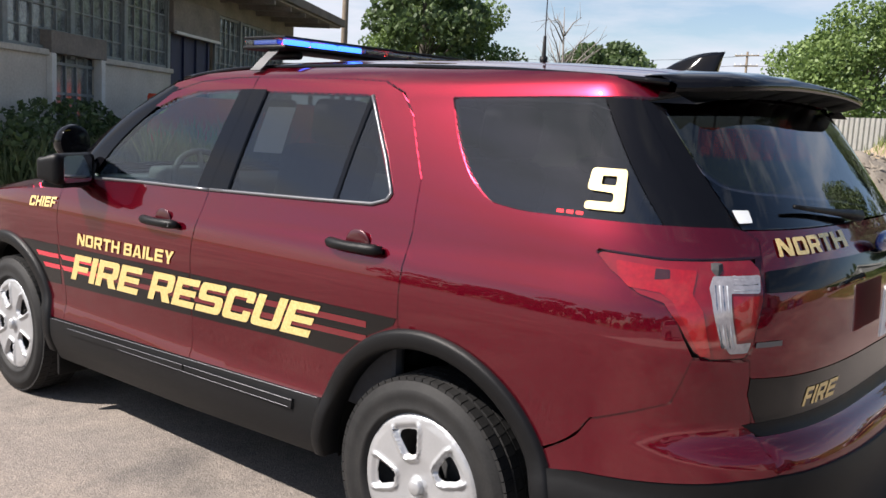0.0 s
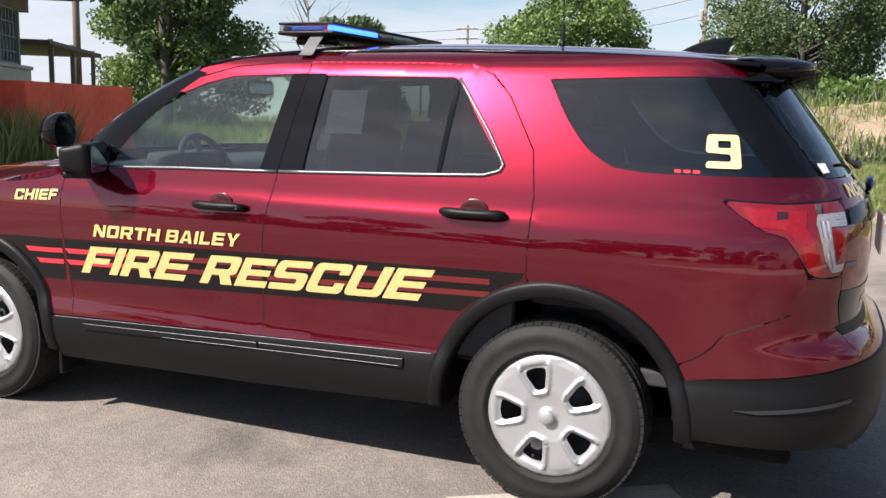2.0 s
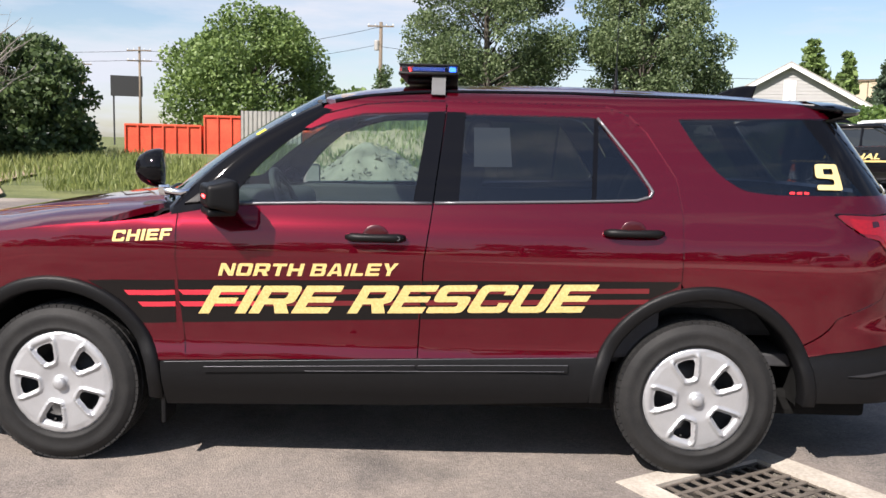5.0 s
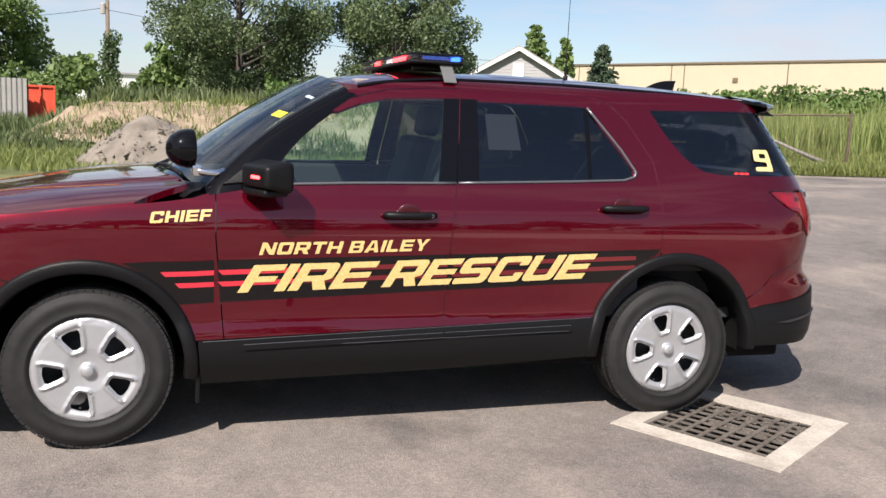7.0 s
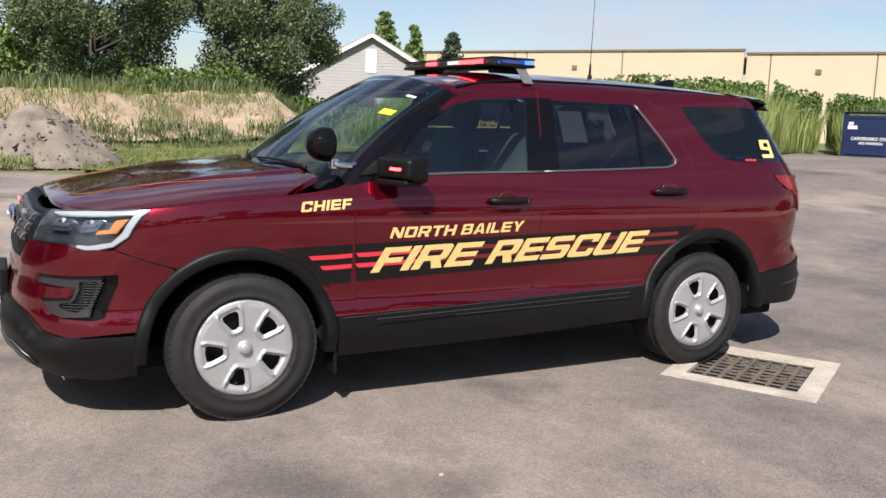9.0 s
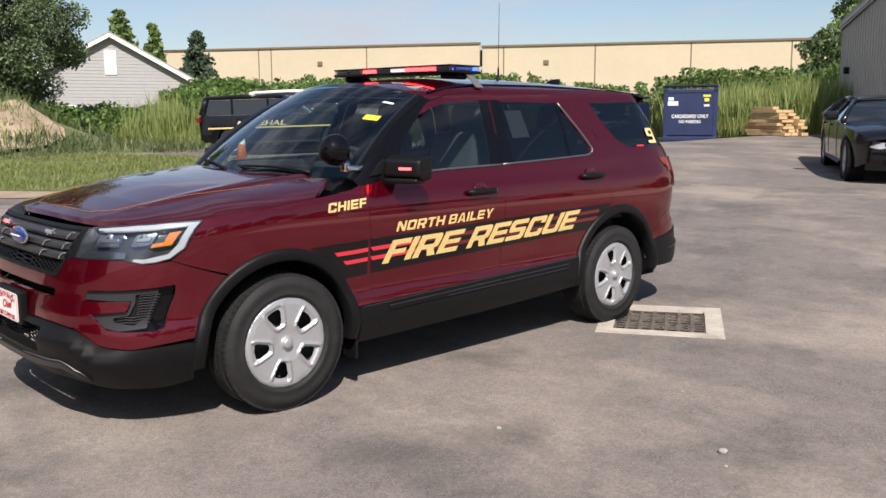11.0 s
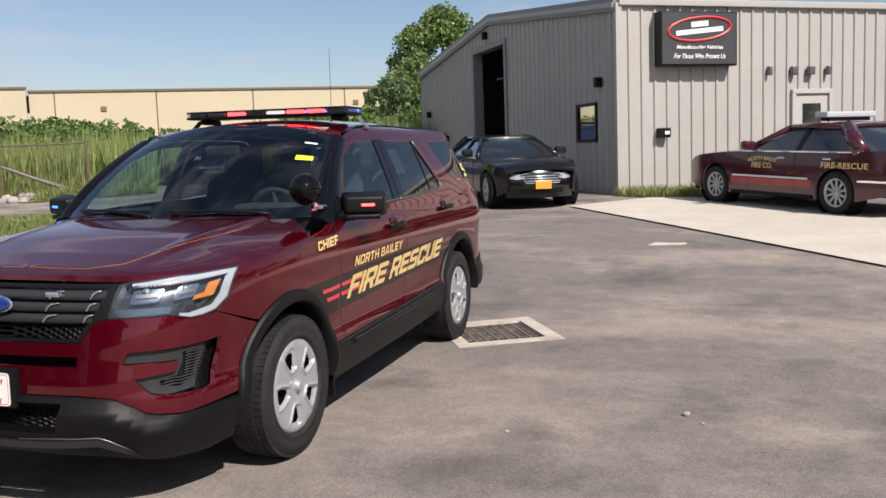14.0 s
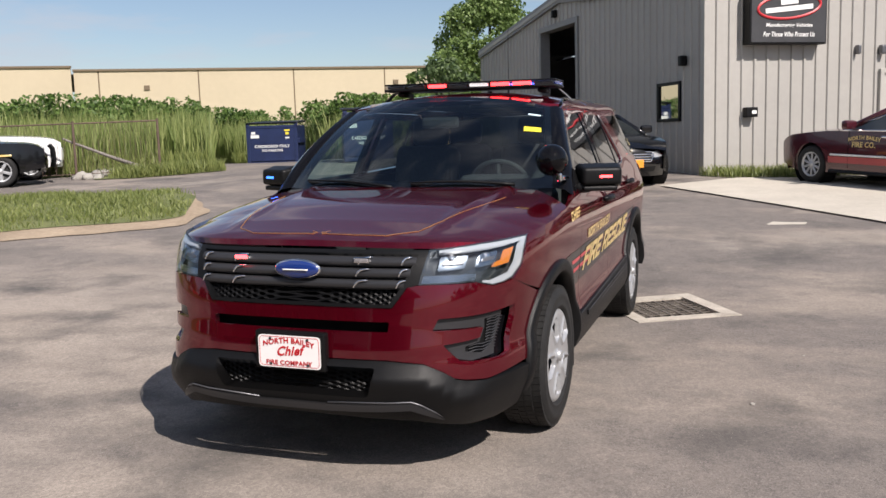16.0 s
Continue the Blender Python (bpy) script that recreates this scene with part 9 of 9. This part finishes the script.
    # underside and wheel wells
    part("underbody", box(xf - xr - 0.5, W * 1.5, 0.30, ((xf + xr) / 2, 0, spec["low"] + 0.22), 0.05), LINER, ob)
    for x in (0, wb):
        for s in (1, -1):
            part("wheel_well", lathe([(rad + 0.06, W - 0.02), (rad + 0.06, W - 0.30), (0.01, W - 0.30)], 24), LINER, ob).matrix_basis = Matrix(((1, 0, 0, x), (0, s, 0, 0), (0, 0, 1, rad), (0, 0, 0, 1)))
            wm = Matrix(((1, 0, 0, x), (0, s, 0, s * (W - 0.13)), (0, 0, 1, rad), (0, 0, 0, 1)))
            whl = new("wheel")
            whl.parent = ob
            whl.matrix_basis = wm
            part("tyre", lathe([(rad * 0.66, 0.10), (rad * 0.80, 0.125), (rad * 0.95, 0.105), (rad, 0.07), (rad, -0.07), (rad * 0.9, -0.11), (rad * 0.66, -0.1)], 36), RUBBER, whl, smooth=True)
            rim = lathe([(rad * 0.68, 0.09), (rad * 0.64, 0.10), (rad * 0.60, 0.07), (rad * 0.58, 0.02), (0.02, 0.015)], 36)
            part("rim", rim, STEEL, whl, smooth=True)
            ns = spec.get("spokes", 5)
            for q in range(ns):
                sp = part("spoke", box(rad * 0.50, 0.03, rad * spec.get("spoke", 0.20), (rad * 0.36, 0.075, 0), 0.012, seg=1), SILVER, whl)
                sp.matrix_basis = Matrix.Rotation(2 * math.pi * q / ns + 0.3, 4, "Y")
            part("hub_cap", lathe([(0.001, 0.095), (rad * 0.17, 0.09), (rad * 0.2, 0.06)], 16), SILVER, whl, smooth=True)
            part("rim_ring", lathe([(rad * 0.66, 0.10), (rad * 0.61, 0.105), (rad * 0.57, 0.07)], 36), SILVER, whl, smooth=True)
    # lamps, grille, plate, mirrors, handles
    we, zt, zb = wide(xf - 0.06, 0.6), hood - 0.20, spec["low"]

    def front_face(t, z):
        v = min(max((z - zb) / (zt - zb), 0), 1)
        return Vector((xf + 0.06 * math.sin(math.pi * v) - 0.10 * max(0, v * 11 - 8) / 4 - 0.02 - 0.20 * min(abs(t), 1.15) ** 2.6, t * (we + 0.004), z))
    hz = zt - 0.075
    for s in (1, -1):
        shape = [(0.50, hz - 0.035), (0.60, hz + 0.030), (0.80, hz + 0.060), (1.00, hz + 0.075), (1.02, hz + 0.02), (0.90, hz - 0.045), (0.70, hz - 0.060)]
        hl = drape("headlamp", rounded([(s * a, b) for a, b in shape], 0.02), front_face, LAMP_GLASS, ob, step=0.05, depth=0.03, lift=0.012, label="clear headlamp")
        drape("lamp_marker", rounded([(s * 0.86, hz + 0.055), (s * 0.99, hz + 0.065), (s * 1.00, hz + 0.02), (s * 0.90, hz - 0.03)], 0.01), front_face, LENS_RED if spec.get("plate") else AMBER, hl, step=0.05, depth=0.0, lift=0.016)
        part("tail_lamp", box(0.12, 0.30, 0.16, (0, 0, 0), 0.03), LENS_RED, ob, "red tail lamp").matrix_basis = pose(xr + 0.10, s * (W - 0.27), spec["tail"] - 0.16, 0, 0, s * 20)
        mx = cowl + (-0.25)
        part("door_mirror", box(0.14, 0.24, 0.16, (mx, s * (W + 0.10), zc + 0.10), 0.05), paint, ob)
        for x in spec["handles"]:
            part("door_handle", box(0.17, 0.04, 0.035, (x, s * (wide(x, belt - 0.12) + 0.012), belt - 0.10), 0.012), spec.get("handle", paint), ob)
    gt, gz = spec.get("gw", 0.9) / 2 / we, zt - 0.115
    ring = rounded([(-gt * 0.80, gz - 0.085), (gt * 0.80, gz - 0.085), (gt, gz + 0.05), (gt * 0.9, gz + 0.085), (-gt * 0.9, gz + 0.085), (-gt, gz + 0.05)], 0.03)
    grille = drape("grille", ring, front_face, PLASTIC, ob, step=0.06, depth=0.02, lift=0.006)
    part("grille_surround", tube([front_face(a, b) + Vector((0.016, 0, 0)) for a, b in ring + ring[:1]], 0.013, 6, caps=False), spec.get("bars", CHROME), grille, smooth=True)
    for q in range(3):
        z = gz - 0.045 + q * 0.045
        part("grille_bar", tube([front_face(gt * (0.86 + 0.04 * q) * (k / 5 - 1), z) + Vector((0.018, 0, 0)) for k in range(11)], 0.013, 6), spec.get("bars", CHROME), grille, smooth=True)
    drape("lower_intake", rounded([(-0.60, zb + 0.09), (0.60, zb + 0.09), (0.66, zb + 0.18), (-0.66, zb + 0.18)], 0.02), front_face, PLASTIC, ob, step=0.06, depth=0.02, lift=0.006)
    if spec.get("plate"):
        part("plate_bar", box(0.02, 0.31, 0.15, (xf + 0.062, 0, zb + 0.245), 0.006), spec["plate"], ob, "plain orange number plate")
    if spec.get("glass"):
        for x in (1.05, 0.05):
            for s in (1, -1):
                part("car_seat", box(0.22, 0.5, 0.75, (x, s * 0.38, 0.88), 0.07, turn=Euler((0, radians(-12), 0)).to_matrix()), CLOTH, ob)
                part("head_rest", box(0.12, 0.26, 0.18, (x - 0.12, s * 0.38, 1.30), 0.05), CLOTH, ob)
        part("cabin_tub", box(2.6, W * 1.7, 0.3, (0.85, 0, 0.78), 0.05), LINER, ob)
    return ob, flank, wide, bz


def sedan_spec(**k):
    d = dict(w=1.90, fo=0.95, ro=1.15, r=0.33, belt=0.98, hood=0.92, top=1.47, tail=1.02, low=0.22, cowl=2.15, deck=-0.45, **{"in": 0.30}, roof_front=1.45, roof_back=0.10, posts=(0.85,), seams=(1.95, 0.85, -0.1), handles=(1.08, 0.1))
    d.update(k)
    return d


vehicle("black_sedan", (-10.37, -0.68), (-12.86, -2.1), lot_z, BLACK_PAINT, "glossy black four-door sedan with chrome grille bars", sedan_spec(w=1.80, top=1.38, belt=0.95, hood=0.90, tail=1.02, gw=0.80, taper=0.32, fo=0.86, ro=1.05, plate=ORANGE_PLATE, handles=(1.0, 0.05), bright=CHROME, r=0.35))
ob, flank, wide, bz = vehicle("maroon_sedan", (-11.23, 3.57), (-9.05, 5.40), lot_z, MAROON, "maroon fire-company sedan with gold lettering and roof light bar", sedan_spec(w=1.98, top=1.46, hood=0.94, belt=0.98, handles=(1.15, 0.15), bright=CHROME, cowl=2.1, roof_front=1.3, cpillar=0.13, r=0.345, spokes=10, spoke=0.13, plate=None, handle=CHROME))
ls = flank(1)
face = lambda u, z: ls(-u, z)
part("white_stripe", tube([ls(x, 0.545) + Vector((0, 0.003, 0)) for x in np.linspace(2.35, 0.55, 10)], 0.018, 5), WHITE, ob, "white stripe")
part("white_stripe", tube([ls(x, 0.545) + Vector((0, 0.003, 0)) for x in np.linspace(-0.45, -0.9, 5)], 0.018, 5), WHITE, ob, "white stripe")
lettering("lettering", "NORTH BAILEY", face, (-1.95, 0.785), (-1.25, 0.785), 0.07, GOLD, ob, 0, 0.006, "gold lettering", 0.02, slices=0, arch=0.04)
lettering("lettering", "FIRE CO.", face, (-1.86, 0.69), (-1.36, 0.69), 0.095, GOLD, ob, 0, 0.006, "gold lettering", 0.02, slices=0)
lettering("lettering", "FIRE-RESCUE", face, (-0.28, 0.73), (0.62, 0.73), 0.095, GOLD, ob, 0, 0.006, "gold lettering", 0.02, slices=0)
drape("red_band", [(2.40, 0.515), (2.40, 0.40), (0.50, 0.40), (0.45, 0.515)], ls, RED_BAND, ob, step=0.2, depth=0.0, lift=0.003, flip=True, label="faded red reflective band")
part("light_bar", box(0.28, 1.1, 0.10, (0.75, 0, 1.58), 0.03), LAMP_WHITE, ob, "pale roof light bar")
part("light_bar_foot", box(0.20, 0.9, 0.06, (0.75, 0, 1.50), 0.01), PLASTIC, ob)
suv_spec = dict(w=2.0, fo=0.95, ro=1.05, r=0.40, belt=1.28, hood=1.22, top=1.90, tail=1.30, low=0.32, cowl=2.20, deck=-0.90, roof_front=1.50, roof_back=-0.75, posts=(1.05, 0.0), seams=(2.05, 1.05, 0.0), handles=(1.2, 0.2), cpillar=0.10)
HD = Vector((-0.73, 0.69, 0)).normalized()
sd = Vector((-HD.y, HD.x, 0))
mid = Vector((-8.5, -18.1, 0)) + sd * 0.95 + HD * 1.15
ob, flank, wide, bz = vehicle("black_suv", tuple((mid + HD * 1.5)[:2]), tuple((mid - HD * 1.5)[:2]), ground_z, BLACK_PAINT, "black sport utility vehicle with gold lettering and chrome window trim", dict(suv_spec, bright=CHROME, fo=1.15, top=1.76, belt=1.16, hood=1.12, tail=1.20))
rs = flank(-1)
rface = lambda u, z: rs(u, z)
lettering("lettering", "MARSHAL", rface, (0.15, 0.84), (1.55, 0.84), 0.15, GOLD, ob, 0.06, 0.006, "gold lettering", 0.03, slices=0)
for sg in (1, -1):
    part("gold_stripe", tube([flank(sg)(x, 0.79) + Vector((0, sg * 0.004, 0)) for x in np.linspace(3.3, -0.7, 16)], 0.03, 5), GOLD, ob, "gold stripe")
for y in (-0.32, 0.32):
    part("push_bumper", tube([(4.30, y, 0.42), (4.34, y, 0.60), (4.33, y, 0.92), (4.26, y, 1.02)], 0.05, 8), PLASTIC, ob, "black push bumper upright", True)
part("push_bumper", tube([(4.32, -0.36, 0.66), (4.35, 0, 0.66), (4.32, 0.36, 0.66)], 0.04, 8), PLASTIC, ob, "black push bumper bar", True)
mid2 = mid + sd * 2.7 + HD * 0.80
vehicle("white_suv", tuple((mid2 + HD * 1.5)[:2]), tuple((mid2 - HD * 1.5)[:2]), ground_z, WHITE_PAINT, "white sport utility vehicle parked beside a black one", suv_spec)
vehicle("white_suv", (-8.2, 8.6), (-5.9, 10.5), lot_z, WHITE_PAINT, "white sport utility vehicle on the concrete drive", suv_spec)
